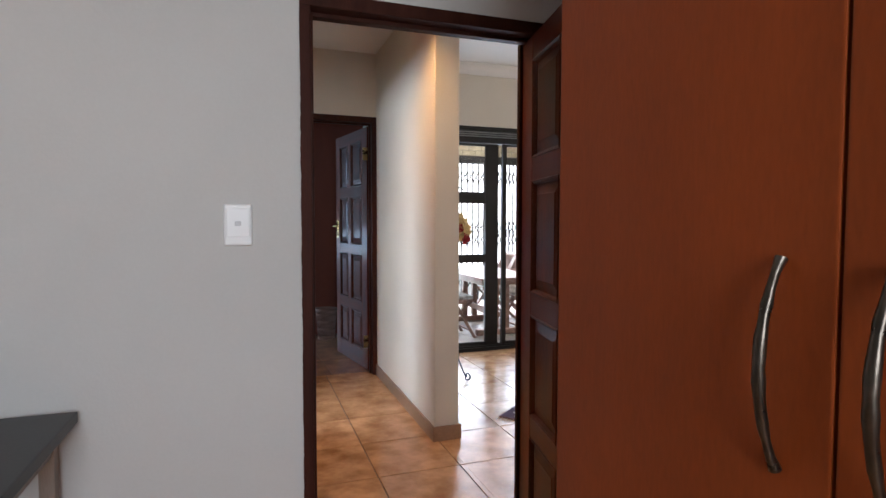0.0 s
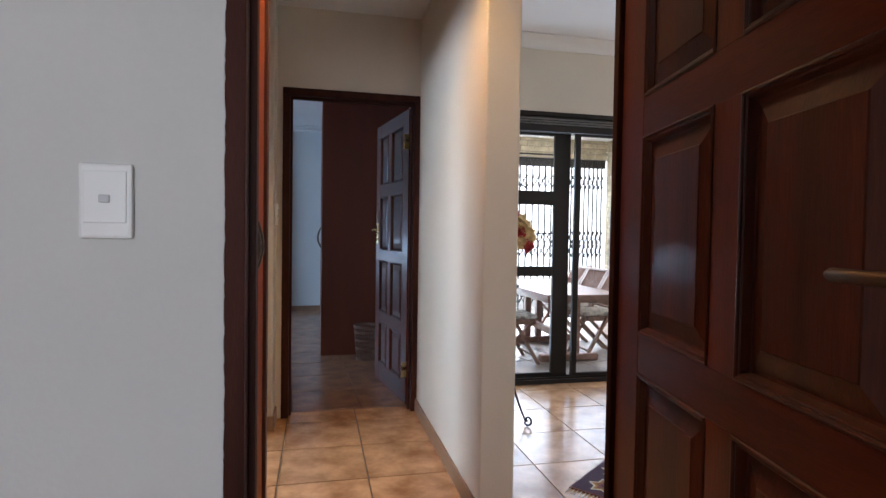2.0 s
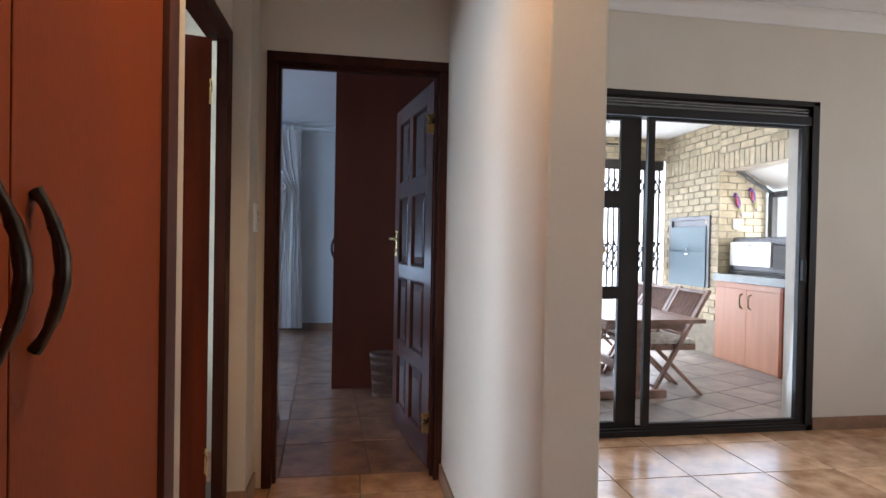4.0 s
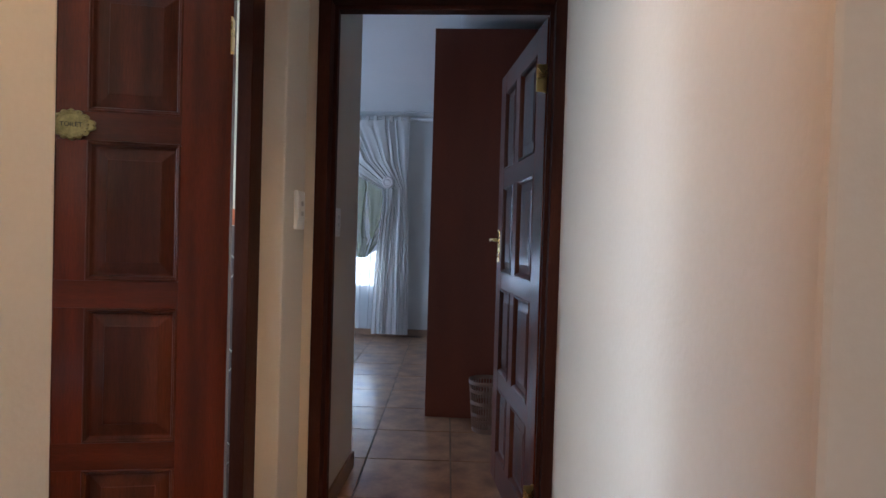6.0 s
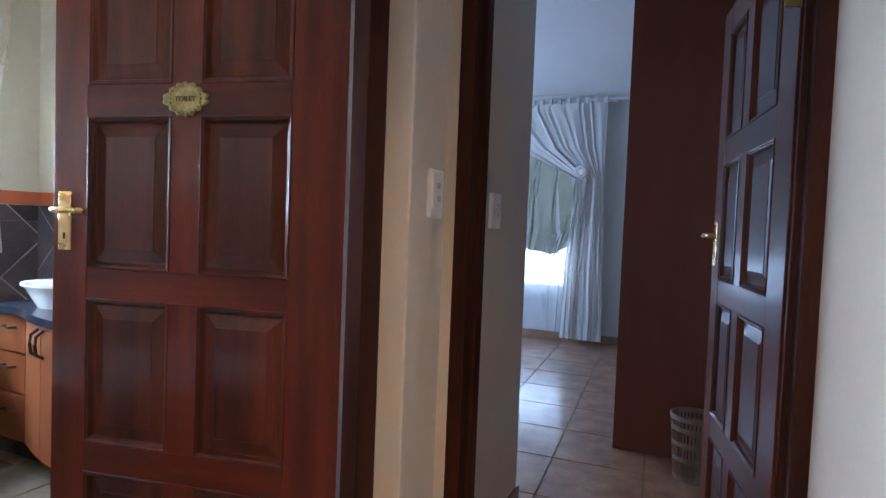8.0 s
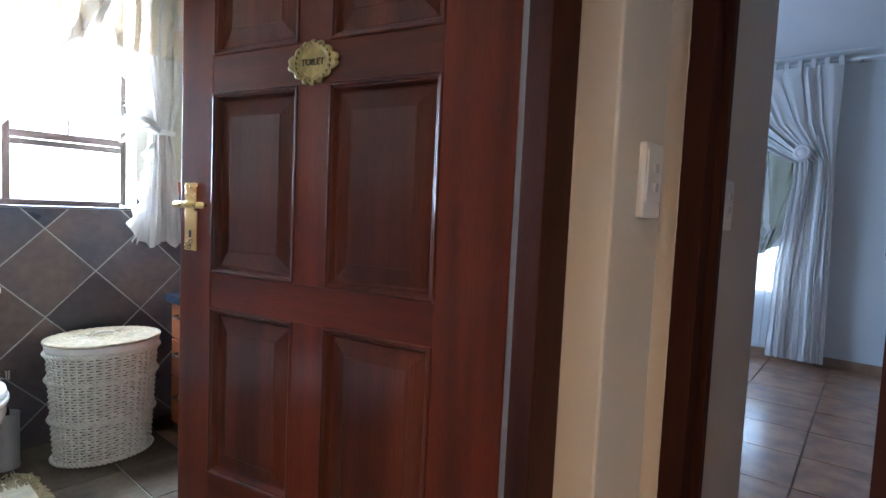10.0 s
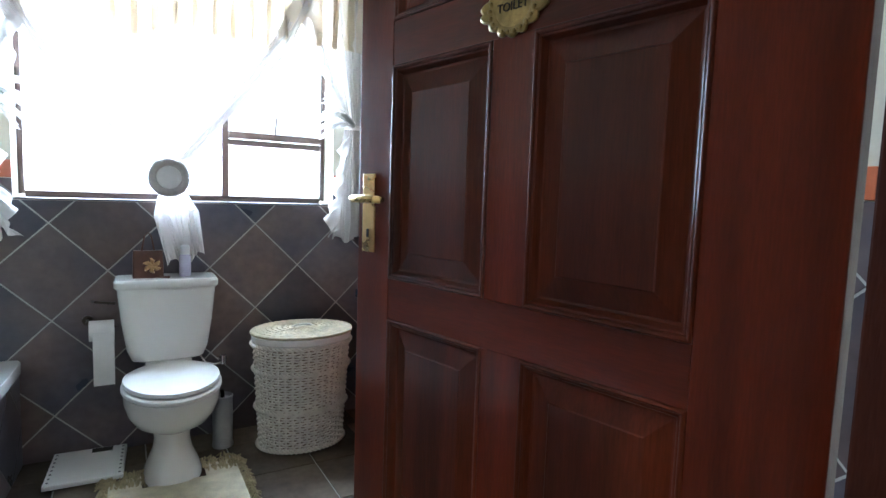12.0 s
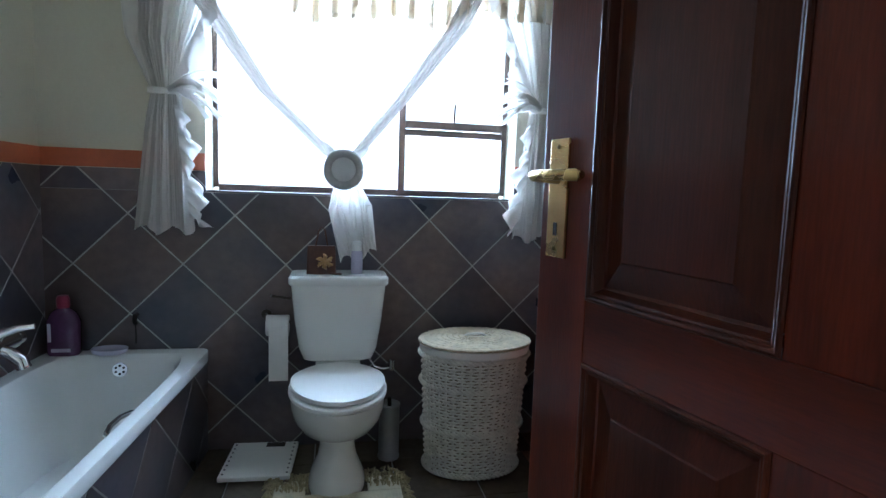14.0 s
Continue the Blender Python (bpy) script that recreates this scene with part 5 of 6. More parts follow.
part("lid_handle", tube([(0.0, -0.05, 0.570), (0.004, -0.03, 0.580), (0.005, 0, 0.583), (0.004, 0.03, 0.580), (0, 0.05, 0.570)], 0.006, 8), WICKER, lid, "", True)

# ---- bath tub with tiled panel ----
BTOP, BY = 0.468, 3.818
BXA, BXB = BX + 0.008, 0.30
SLANT = 0.06
tub = thing("bath_tub", "white acrylic bath tub with a broad rim built against the wall", "bath", Matrix.Identity(4))
ACRYL = mat("white_bath_acrylic", (0.76, 0.77, 0.75), 0.15, 0.02, 2, 60, 0.0, coat=0.3)


def tub_mesh():
    bm = bmesh.new()
    cx, cy = (BXA + BXB) / 2, (BY0 + 0.008 + BY) / 2
    hx, hy = (BXB - BXA) / 2, (BY - BY0 - 0.008) / 2
    n = 64
    spec = [(1.0, 1.0, BTOP - 0.045, 0.07), (1.0, 1.0, BTOP - 0.005, 0.07), (0.997, 0.992, BTOP, 0.075), (0.958, 0.87, BTOP, 0.24), (0.945, 0.835, BTOP - 0.004, 0.30), (0.93, 0.79, BTOP - 0.03, 0.34),
            (0.90, 0.74, BTOP - 0.15, 0.38), (0.86, 0.69, BTOP - 0.28, 0.42), (0.78, 0.58, BTOP - 0.35, 0.5), (0.55, 0.4, BTOP - 0.365, 0.6)]
    rows = []
    for sx, sy, z, p in spec:
        rows.append([bm.verts.new((cx + hx * sx * math.copysign(abs(math.cos(a)) ** p, math.cos(a)), cy + hy * sy * math.copysign(abs(math.sin(a)) ** p, math.sin(a)), z)) for a in (2 * math.pi * (i + 0.5) / n for i in range(n))])
    for a, b in zip(rows, rows[1:]):
        for i in range(n):
            bm.faces.new((a[i], a[(i + 1) % n], b[(i + 1) % n], b[i]))
    bm.faces.new(rows[-1])
    for v in bm.verts:
        v.co.y -= SLANT * (v.co.x - BXA) * (v.co.y - BY0) / (BY - BY0)
    bmesh.ops.recalc_face_normals(bm, faces=bm.faces)
    return bm


part("shell", tub_mesh(), ACRYL, tub, "", True)
ov = part("overflow", lathe([(0, 0.004), (0.012, 0.004), (0.014, 0.0), (0.028, 0.0), (0.030, 0.006), (0.028, 0.009), (0, 0.009)], 24), CHROME, tub, "chrome overflow rosette", True)
ov.matrix_basis = pose(-1.632, 3.477, 0.405, 0, 84, 0)
for k in range(6):
    a = 2 * math.pi * k / 6
    h = part("slot", lathe([(0, 0), (0.005, 0), (0.005, 0.0012), (0, 0.0012)], 10), BLACK_ALU, ov)
    h.matrix_basis = pose(0.017 * math.cos(a), 0.017 * math.sin(a), 0.009)
part("grab_handle", tube([(-1.16, 3.72, 0.40), (-1.13, 3.68, 0.415), (-1.08, 3.665, 0.42), (-1.01, 3.66, 0.42), (-0.96, 3.668, 0.415), (-0.93, 3.71, 0.40)], 0.009, 12), CHROME, tub, "chrome grab handle", True)
PANEL_TURN = pose(BXA, BY, 0, 0, 0, -math.degrees(math.atan(SLANT)))
bath_panel = structure("bath_panel", boxes((0.0, BXB - BXA, -0.075, -0.0195, 0, BTOP - 0.045)), GROUT_PALE, "slate tiled panel along the bath", "bath panel")
bath_panel.matrix_world = PANEL_TURN
mixer = thing("bath_mixer", "chrome bath mixer tap with lever and hose on the tiled wall", "tap", Matrix.Identity(4))
MX, MY, MZ = -1.23, 3.235, 0.615
part("body", tube([(MX - 0.11, MY, MZ), (MX + 0.11, MY, MZ)], 0.031, 24), CHROME, mixer, "", True)
for s in (-1, 1):
    part("wall_union", tube([(MX + s * 0.075, BY0 + 0.008, MZ), (MX + s * 0.075, MY, MZ)], 0.02, 16), CHROME, mixer, "", True)
    part("flange", tube([(MX + s * 0.075, BY0 + 0.008, MZ), (MX + s * 0.075, BY0 + 0.018, MZ)], 0.034, 20), CHROME, mixer, "", True)
part("spout", tube([(MX, MY, MZ - 0.005), (MX, MY + 0.045, MZ - 0.018), (MX, MY + 0.08, MZ - 0.045), (MX, MY + 0.088, MZ - 0.07)], 0.022, 16), CHROME, mixer, "", True)
part("lever", tube([(MX, MY, MZ + 0.02), (MX, MY + 0.02, MZ + 0.05), (MX - 0.01, MY + 0.07, MZ + 0.066), (MX - 0.02, MY + 0.115, MZ + 0.070)], 0.014, 12, None, (1.7, 1.3, 0.9, 0.7)), CHROME, mixer, "", True)
part("hose", tube([(MX + 0.07, MY, MZ - 0.02), (MX + 0.07, MY + 0.03, MZ - 0.09), (MX + 0.12, MY + 0.06, MZ - 0.1), (MX + 0.2, MY + 0.03, MZ - 0.06), (MX + 0.24, MY, MZ + 0.02)], 0.008, 10), CHROME, mixer, "", True)
for sg in (-1, 1):
    part("knob", tube([(MX + sg * 0.112, MY, MZ), (MX + sg * 0.125, MY, MZ), (MX + sg * 0.150, MY, MZ), (MX + sg * 0.158, MY, MZ)], 0.026, 20, None, (0.7, 1.0, 1.0, 0.7)), CHROME, mixer, "", True)
part("diverter", tube([(MX + 0.05, MY, MZ + 0.02), (MX + 0.05, MY, MZ + 0.05), (MX + 0.05, MY, MZ + 0.058), (MX + 0.05, MY, MZ + 0.072)], 0.010, 16, None, (1.0, 1.0, 1.7, 1.4)), CHROME, mixer, "", True)
SHAMPOO = mat("dark_purple_shampoo_bottle", (0.085, 0.03, 0.085), 0.22, 0.25, 8, 80, 0.0)
PINK = mat("magenta_plastic_cap", (0.22, 0.02, 0.06), 0.35, 0.1, 8, 80, 0.0)
LABEL = mat("pale_printed_label", (0.45, 0.40, 0.50), 0.5, 0.1, 20, 90, 0.0)
sh = thing("shampoo_bottle", "dark purple bottle with magenta cap on the bath rim", "bottle", pose(-1.655, 3.262, BTOP))
part("bottle", loft([(0, 0, 0.03, 0.03, 0.055, 0.6), (0.01, 0, 0.034, 0.034, 0.06, 0.6), (0.14, 0, 0.034, 0.034, 0.06, 0.6), (0.175, 0, 0.028, 0.028, 0.045, 0.7), (0.195, 0, 0.018, 0.018, 0.02, 1.0)], 32), SHAMPOO, sh, "", True)
part("cap", lathe([(0, 0.195), (0.024, 0.195), (0.024, 0.235), (0.018, 0.245), (0, 0.245)], 20), PINK, sh, "magenta cap", True)
part("label_bars", boxes((0.0335, 0.0355, -0.035, 0.035, 0.018, 0.032), (0.0335, 0.0355, -0.046, -0.034, 0.06, 0.135)), LABEL, sh, "pale label bars")
soap = thing("soap_dish", "oval clear soap dish on the bath rim", "soap dish", pose(-1.655, 3.43, BTOP))
part("dish", loft([(0.0, 0, 0.04, 0.04, 0.055, 1.0), (0.006, 0, 0.046, 0.046, 0.066, 1.0), (0.022, 0, 0.05, 0.05, 0.07, 1.0), (0.018, 0, 0.042, 0.042, 0.06, 1.0)], 32), LAV, soap, "", True)
hook = thing("wall_hook", "small dark hook with hanging plug chain on the tiles", "hook", Matrix.Identity(4))
part("hook", tube([(-1.705, 3.52, 0.62), (-1.68, 3.52, 0.62), (-1.675, 3.52, 0.60), (-1.685, 3.52, 0.585)], 0.010, 10), BLACK_ALU, hook, "", True)
part("chain", tube([(-1.685, 3.52, 0.585), (-1.682, 3.522, 0.54), (-1.684, 3.521, 0.50)], 0.003, 6), BLACK_ALU, hook)

# vanity behind the toilet door
VAN = mat("orange_cherry_vanity", (0.21, 0.058, 0.015), 0.45, 0.18, 3, 60, 0.04, stretch=(4, 4, 0.6))
BLACK_TOP = mat("black_granite_top", (0.018, 0.022, 0.032), 0.12, 0.3, 30, 120, 0.0)
van = thing("vanity_cabinet", "orange cherry bow-front vanity cabinet with drawers and doors", "vanity", Matrix.Identity(4))


def bow(x):
    return 5.20 - (0.11 * max(0.0, math.sin(math.pi * (x + 1.10) / 1.0)) if -1.10 < x < -0.10 else 0.0)


def bow_panel(x0, x1, z0, z1, thick=0.02, push=0.0, n=10):
    bm = bmesh.new()
    rows = []
    for i in range(n + 1):
        x = x0 + (x1 - x0) * i / n
        y = bow(x) - push
        rows.append([bm.verts.new(v) for v in ((x, y, z0), (x, y, z1), (x, y + thick, z1), (x, y + thick, z0))])
    for a, b in zip(rows, rows[1:]):
        for k in range(4):
            bm.faces.new((a[k], a[(k + 1) % 4], b[(k + 1) % 4], b[k]))
    bm.faces.new(rows[0][::-1])
    bm.faces.new(rows[-1])
    bmesh.ops.recalc_face_normals(bm, faces=bm.faces)
    return bm


part("carcass", boxes((-1.33, -0.10, 5.23, BY1 - 0.01, 0.1, 0.72)), VAN, van)
part("toe_kick", boxes((-1.31, -0.12, 5.27, BY1 - 0.01, 0.0, 0.1)), BLACK_ALU, van)
for z0, z1 in ((0.12, 0.34), (0.35, 0.53), (0.54, 0.71)):
    d = part("drawer", bow_panel(-1.33, -1.105, z0, z1), VAN, van)
    part("pull", tube([(-1.26, 5.198, (z0 + z1) / 2 + 0.03), (-1.25, 5.17, (z0 + z1) / 2 + 0.03), (-1.18, 5.17, (z0 + z1) / 2 + 0.03), (-1.17, 5.198, (z0 + z1) / 2 + 0.03)], 0.006, 8), DARK_METAL, d, "", True)
for x0, x1, hx in ((-1.10, -0.855, -0.885), (-0.85, -0.605, -0.82), (-0.60, -0.355, -0.39), (-0.35, -0.10, -0.32)):
    d = part("door", bow_panel(x0, x1, 0.12, 0.71), VAN, van)
    part("pull", tube([(hx, bow(hx), 0.57), (hx, bow(hx) - 0.03, 0.59), (hx, bow(hx) - 0.035, 0.635), (hx, bow(hx) - 0.03, 0.67), (hx, bow(hx), 0.69)], 0.007, 8), DARK_METAL, d, "", True)
vtop = thing("granite_worktop", "glossy black granite worktop with bowed front on the vanity", "worktop", Matrix.Identity(4))
part("slab", bow_panel(-1.35, -0.08, 0.72, 0.755, 0.36, 0.03, 24), BLACK_TOP, vtop, "", True)
basin = thing("wash_basin", "white ceramic counter basin on the black vanity top", "basin", pose(-1.012, 5.33, 0.755))
part("bowl", lathe([(0, 0.0), (0.13, 0.0), (0.16, 0.05), (0.185, 0.09), (0.205, 0.105), (0.205, 0.115), (0.175, 0.112), (0.14, 0.07), (0, 0.03)], 40, 1.0, 0.85), CERAMIC, basin, "", True)

# ---- far bedroom ----
CF = Matrix(((1, 0, 0, 0), (0, -1, 0, 9.80), (0, 0, 1, 0), (0, 0, 0, 1)))
cur = thing("curtain", "long white curtain tied back with a round rosette at the window", "curtain", Matrix.Identity(4))
part("drape", cloth(((0, -0.55, 0.80, 2.60, 0.5), (0.06, -0.55, 0.80, 2.53, 0.9), (0.25, -0.15, 0.80, 2.12, 1.0), (0.36, 0.50, 0.80, 1.78, 1.0), (0.45, 0.50, 0.81, 1.6, 1.0), (0.75, 0.42, 0.83, 0.8, 1.1), (1, 0.40, 0.845, 0.04, 1.2)), 9, 0.019, Matrix.Translation((0, -0.05, 0)) @ CF, 160, 60, 21), VOILE, cur, "", True)
part("rosette", lathe([(0, -0.03), (0.06, -0.02), (0.072, 0.0), (0.06, 0.018), (0.048, 0.02), (0.04, 0.013), (0.025, 0.024), (0, 0.028)], 24), EDGE, cur, "round white rosette", True).matrix_basis = pose(0.565, 9.70, 1.86, 90)
for k in range(14):
    x = -0.5 + 1.28 * k / 13
    part("tab_loop", boxes((x - 0.018, x + 0.018, 9.745, 9.80, 2.585, 2.66), bevel=0.003), VOILE, cur)
net = thing("net_curtain", "white lace net curtain hanging across the bedroom window", "net curtain", Matrix.Identity(4))
part("net", cloth(((0, -1.3, 0.55, 2.55, 0.5), (1, -1.3, 0.50, 0.08, 0.8)), 16, 0.012, Matrix.Translation((0, 0.06, 0)) @ CF, 160, 30, 22), LACE, net, "", True)
swag = thing("blind", "olive gold gathered balloon blind across the window", "blind", Matrix.Identity(4))
part("swag", cloth(((0, -1.2, 0.62, 2.55, 0.5), (0.45, -1.2, 0.60, 1.9, 0.8), (0.8, -1.15, 0.50, 1.25, 1.3), (1, -1.1, 0.42, 1.03, 1.5)), 9, 0.03, Matrix.Translation((0, 0.03, 0)) @ CF, 140, 50, 23,
                   droop=lambda s, v: v * (0.14 * (1 - s) - 0.11 * s + 0.12 * max(0.0, (s - 0.86) / 0.14) ** 2)), OLIVE, swag, "", True)
rail = thing("curtain_rail", "slim white curtain rail under the bedroom ceiling", "curtain rail", Matrix.Identity(4))
part("rail", tube([(-1.5, 9.80, 2.635), (1.75, 9.80, 2.635)], 0.012, 10), WHITE_PLASTIC, rail, "", True)
for x in (-1.4, 0.9, 1.7):
    part("bracket", boxes((x - 0.01, x + 0.01, 9.80, 9.902, 2.62, 2.65), bevel=0.002), WHITE_PLASTIC, rail)
winb = thing("window_2", "brown framed bedroom window behind net curtains", "window", Matrix.Identity(4), kind="structure")
part("window_frame", boxes((-1.15, -1.1, 9.95, 10.0, 0.55, 2.3), (0.45, 0.5, 9.95, 10.0, 0.55, 2.3), (-1.1, 0.45, 9.95, 10.0, 0.55, 0.6), (-1.1, 0.45, 9.95, 10.0, 2.25, 2.3), (-0.36, -0.31, 9.955, 9.995, 0.6, 2.25), bevel=0.003), STEEL_FRAME, winb)
g = part("pane", boxes((-1.1, 0.45, 9.972, 9.976, 0.6, 2.25)), GLASS, winb)
g.visible_shadow = False
# bluish glowing sheet, added as the daylight behind the bedroom net
structure("backdrop_bedroom", boxes((-5.0, 1.4, 12.5, 12.6, -0.2, 6.5)), glow_mat("bedroom_daylight_glow", (0.78, 0.90, 1.0), 3.2), "glowing backdrop sheet in place of daylight outside the bedroom window", "backdrop")
BIN = mat("dull_translucent_bin_plastic", (0.20, 0.125, 0.095), 0.4, 0.15, 12, 90, 0.05)
bin_ = thing("waste_bin", "small openwork brown plastic waste basket beside the wardrobe", "waste bin", pose(1.745, 6.66, 0))
part("base", lathe([(0, 0), (0.085, 0), (0.088, 0.006), (0.0885, 0.03), (0.084, 0.03), (0.083, 0.008), (0, 0.008)], 40), BIN, bin_, "", True)
for z in (0.10, 0.175, 0.25):
    r = 0.088 + 0.075 * z
    part("band", lathe([(r - 0.003, z), (r, z), (r, z + 0.022), (r - 0.003, z + 0.022), (r - 0.003, z)], 40), BIN, bin_, "", True)
part("rim", lathe([(0.108, 0.300), (0.113, 0.302), (0.115, 0.322), (0.109, 0.326), (0.106, 0.322), (0.108, 0.300)], 40), BIN, bin_, "", True)
for k in range(36):
    a = 2 * math.pi * k / 36
    ca, sa = math.cos(a), math.sin(a)
    part("slat", tube([(0.086 * ca, 0.086 * sa, 0.022), (0.097 * ca, 0.097 * sa, 0.16), (0.108 * ca, 0.108 * sa, 0.305)], 0.0042, 5), BIN, bin_)

# ---- patio things ----
braai = thing("built_in_barbecue", "blue-grey steel barbecue doors set in the brick block", "barbecue", Matrix.Identity(4))
part("frame", boxes((PX - 0.02, PX + 0.02, 8.545, 8.60, 0.69, 1.58), (PX - 0.02, PX + 0.02, 9.36, 9.416, 0.69, 1.58), (PX - 0.02, PX + 0.02, 8.60, 9.36, 1.53, 1.58), bevel=0.004), STEEL_DARK, braai)
part("back_plate", boxes((PX + 0.004, PX + 0.015, 8.6, 9.36, 0.69, 1.53)), STEEL_DARK, braai)
for z0, z1 in ((0.69, 1.125), (1.13, 1.45)):
    d = part("shutter", boxes((PX - 0.03, PX + 0.002, 8.603, 9.357, z0, z1), bevel=0.004), STEEL_BLUE, braai, "blue-grey sliding steel shutter")
    zz = z0 + 0.03 if z0 > 1 else z1 - 0.03
    part("knob", boxes((PX - 0.055, PX - 0.03, 8.94, 9.0, zz - 0.012, zz + 0.012), bevel=0.004), CHROME, d)
pc = thing("patio_cupboard", "pale cherry two-door cupboard under the patio counter", "cupboard", Matrix.Identity(4))
CF0 = 5.75
part("carcass", boxes((CF0 + 0.02, 6.19, 7.30, 8.39, PZ, 0.795)), CHERRY_PALE, pc)
part("side_frame", boxes((CF0 - 0.004, CF0 + 0.018, 7.305, 7.345, PZ, 0.795), bevel=0.002), WARDROBE, pc)
part("top_frame", boxes((CF0 - 0.004, CF0 + 0.018, 7.345, 8.34, 0.735, 0.795), bevel=0.002), CHERRY_PALE, pc)
for y0, y1, hy in ((7.35, 7.828, 7.76), (7.832, 8.34, 7.90)):
    d = part("door", boxes((CF0, CF0 + 0.019, y0, y1, PZ + 0.01, 0.73), bevel=0.003), CHERRY_PALE, pc)
    part("pull", tube([(CF0, hy, 0.52), (CF0 - 0.03, hy, 0.54), (CF0 - 0.035, hy, 0.60), (CF0 - 0.03, hy, 0.66), (CF0, hy, 0.68)], 0.008, 8), BRASS_OLD, d, "", True)
ct = thing("patio_counter", "grey stone patio counter slab on cupboard and brick", "counter", Matrix.Identity(4))
part("slab", boxes((CF0 - 0.03, 6.5, SLY + 0.22, 8.385, 0.80, 0.885), bevel=0.005), COUNTER, ct)
bbq = thing("gas_barbecue", "black counter-top gas barbecue with bright steel front", "barbecue", Matrix.Identity(4))
BRIGHT_STEEL = mat("bright_brushed_steel", (0.82, 0.82, 0.80), 0.38, 0.05, 6, 90, 0.03, metal=0.35)
part("body", boxes((5.93, 6.33, 7.02, 8.36, 0.92, 1.2), bevel=0.02), STEEL_DARK, bbq)
part("hood", boxes((5.95, 6.32, 7.05, 8.35, 1.2, 1.315), bevel=0.04), STEEL_DARK, bbq)
part("front_panel", boxes((5.905, 5.93, 7.68, 8.33, 0.985, 1.255), bevel=0.006), BRIGHT_STEEL, bbq, "bright reflective steel panel")
part("side_panel", boxes((5.905, 5.93, 7.05, 7.64, 0.96, 1.22), bevel=0.006), BLACK_ALU, bbq, "black window panel")
part("badge", boxes((5.895, 5.905, 7.97, 8.03, 1.205, 1.222), bevel=0.002), STEEL_DARK, bbq)
part("tray", boxes((5.90, 6.30, 7.05, 8.34, 0.89, 0.925), bevel=0.006), BLACK_ALU, bbq)
sock = thing("wall_socket", "white weatherproof socket on the brick", "socket", facing(6.02, PC, 1.47, (0, -1)))
part("box", boxes((-0.045, 0.045, -0.06, 0.06, 0, 0.03), bevel=0.006), WHITE_PLASTIC, sock)
BIRD_B = mat("violet_painted_metal", (0.10, 0.03, 0.22), 0.4, 0.2, 20, 80, 0.0)
BIRD_R = mat("crimson_painted_metal", (0.45, 0.03, 0.06), 0.4, 0.2, 20, 80, 0.0)
BIRD_G = mat("lime_painted_metal", (0.40, 0.42, 0.05), 0.4, 0.2, 20, 80, 0.0)
for bx, bz in ((6.035, 1.72), (6.235, 1.79)):
    b = thing("parrot_ornament", "painted metal parrot wall ornament on the brick", "ornament", pose(bx, PC - 0.02, bz, 0, -12, 0), "parrot ornaments")
    bm = bmesh.new()
    bmesh.ops.create_uvsphere(bm, u_segments=14, v_segments=10, radius=1, matrix=Matrix.Translation((0, 0, 0.02)) @ Matrix.Diagonal((0.035, 0.018, 0.075, 1)))
    bmesh.ops.create_uvsphere(bm, u_segments=12, v_segments=8, radius=1, matrix=Matrix.Translation((-0.012, 0, 0.105)) @ Matrix.Diagonal((0.026, 0.017, 0.028, 1)))
    box(bm, 0.005, 0.025, -0.006, 0.006, -0.16, -0.03, 0.003)
    box(bm, -0.045, -0.03, -0.005, 0.005, 0.085, 0.10, 0.003)
    o = part("body", bm, BIRD_B, b, "", True)
    bm = bmesh.new()
    bmesh.ops.create_uvsphere(bm, u_segments=12, v_segments=8, radius=1, matrix=Matrix.Translation((-0.022, -0.012, 0.03)) @ Matrix.Diagonal((0.016, 0.012, 0.06, 1)))
    part("wing", bm, BIRD_R, b, "crimson wing", True)
    part("tail", boxes((-0.004, 0.012, -0.012, -0.006, -0.13, -0.02), bevel=0.003), BIRD_G, b, "lime tail feathers")
# steel lean-to beyond the side opening
lean = thing("carport_frame", "dark steel carport frame with white sheet roof beyond the opening", "carport", Matrix.Identity(4))
part("post", boxes((6.43, 6.50, 8.30, 8.37, PZ, 1.86), bevel=0.003), GATE, lean)
part("beam", boxes((6.44, 6.50, 5.8, 8.30, 1.80, 1.87), bevel=0.003), GATE, lean)
part("rafter", tube([(5.98, PC - 0.05, 2.12), (6.47, PC - 0.05, 1.85)], 0.03, 4), GATE, lean)
bm = bmesh.new()
vs = [bm.verts.new(v) for v in ((6.06, 5.8, 2.15), (6.06, 8.39, 2.15), (6.52, 8.39, 1.90), (6.52, 5.8, 1.90), (6.06, 5.8, 2.17), (6.06, 8.39, 2.17), (6.52, 8.39, 1.92), (6.52, 5.8, 1.92))]
for f in ((3, 2, 1, 0), (4, 5, 6, 7), (0, 1, 5, 4), (1, 2, 6, 5), (2, 3, 7, 6), (3, 0, 4, 7)):
    bm.faces.new([vs[i] for i in f])
part("roof_sheet", bm, PATIO_WHITE, lean, "white painted roof sheet")
# white walls added to stand in for the washed-out brightness beyond the patio
WHITEWASH = mat("white_backdrop_wall", (0.80, 0.78, 0.72), 0.9, 0.06, 1.2, 40, 0.2)
structure("boundary_wall_side", boxes((9.5, 9.7, -2, 18, PZ - 0.16, 2.2)), WHITEWASH, "white wall added as a bright backdrop beyond the patio", "wall")
structure("boundary_wall_far", boxes((-6, 9.7, 15.0, 15.2, PZ - 0.16, 1.9)), WHITEWASH, "white wall added as a bright backdrop beyond the patio", "wall")

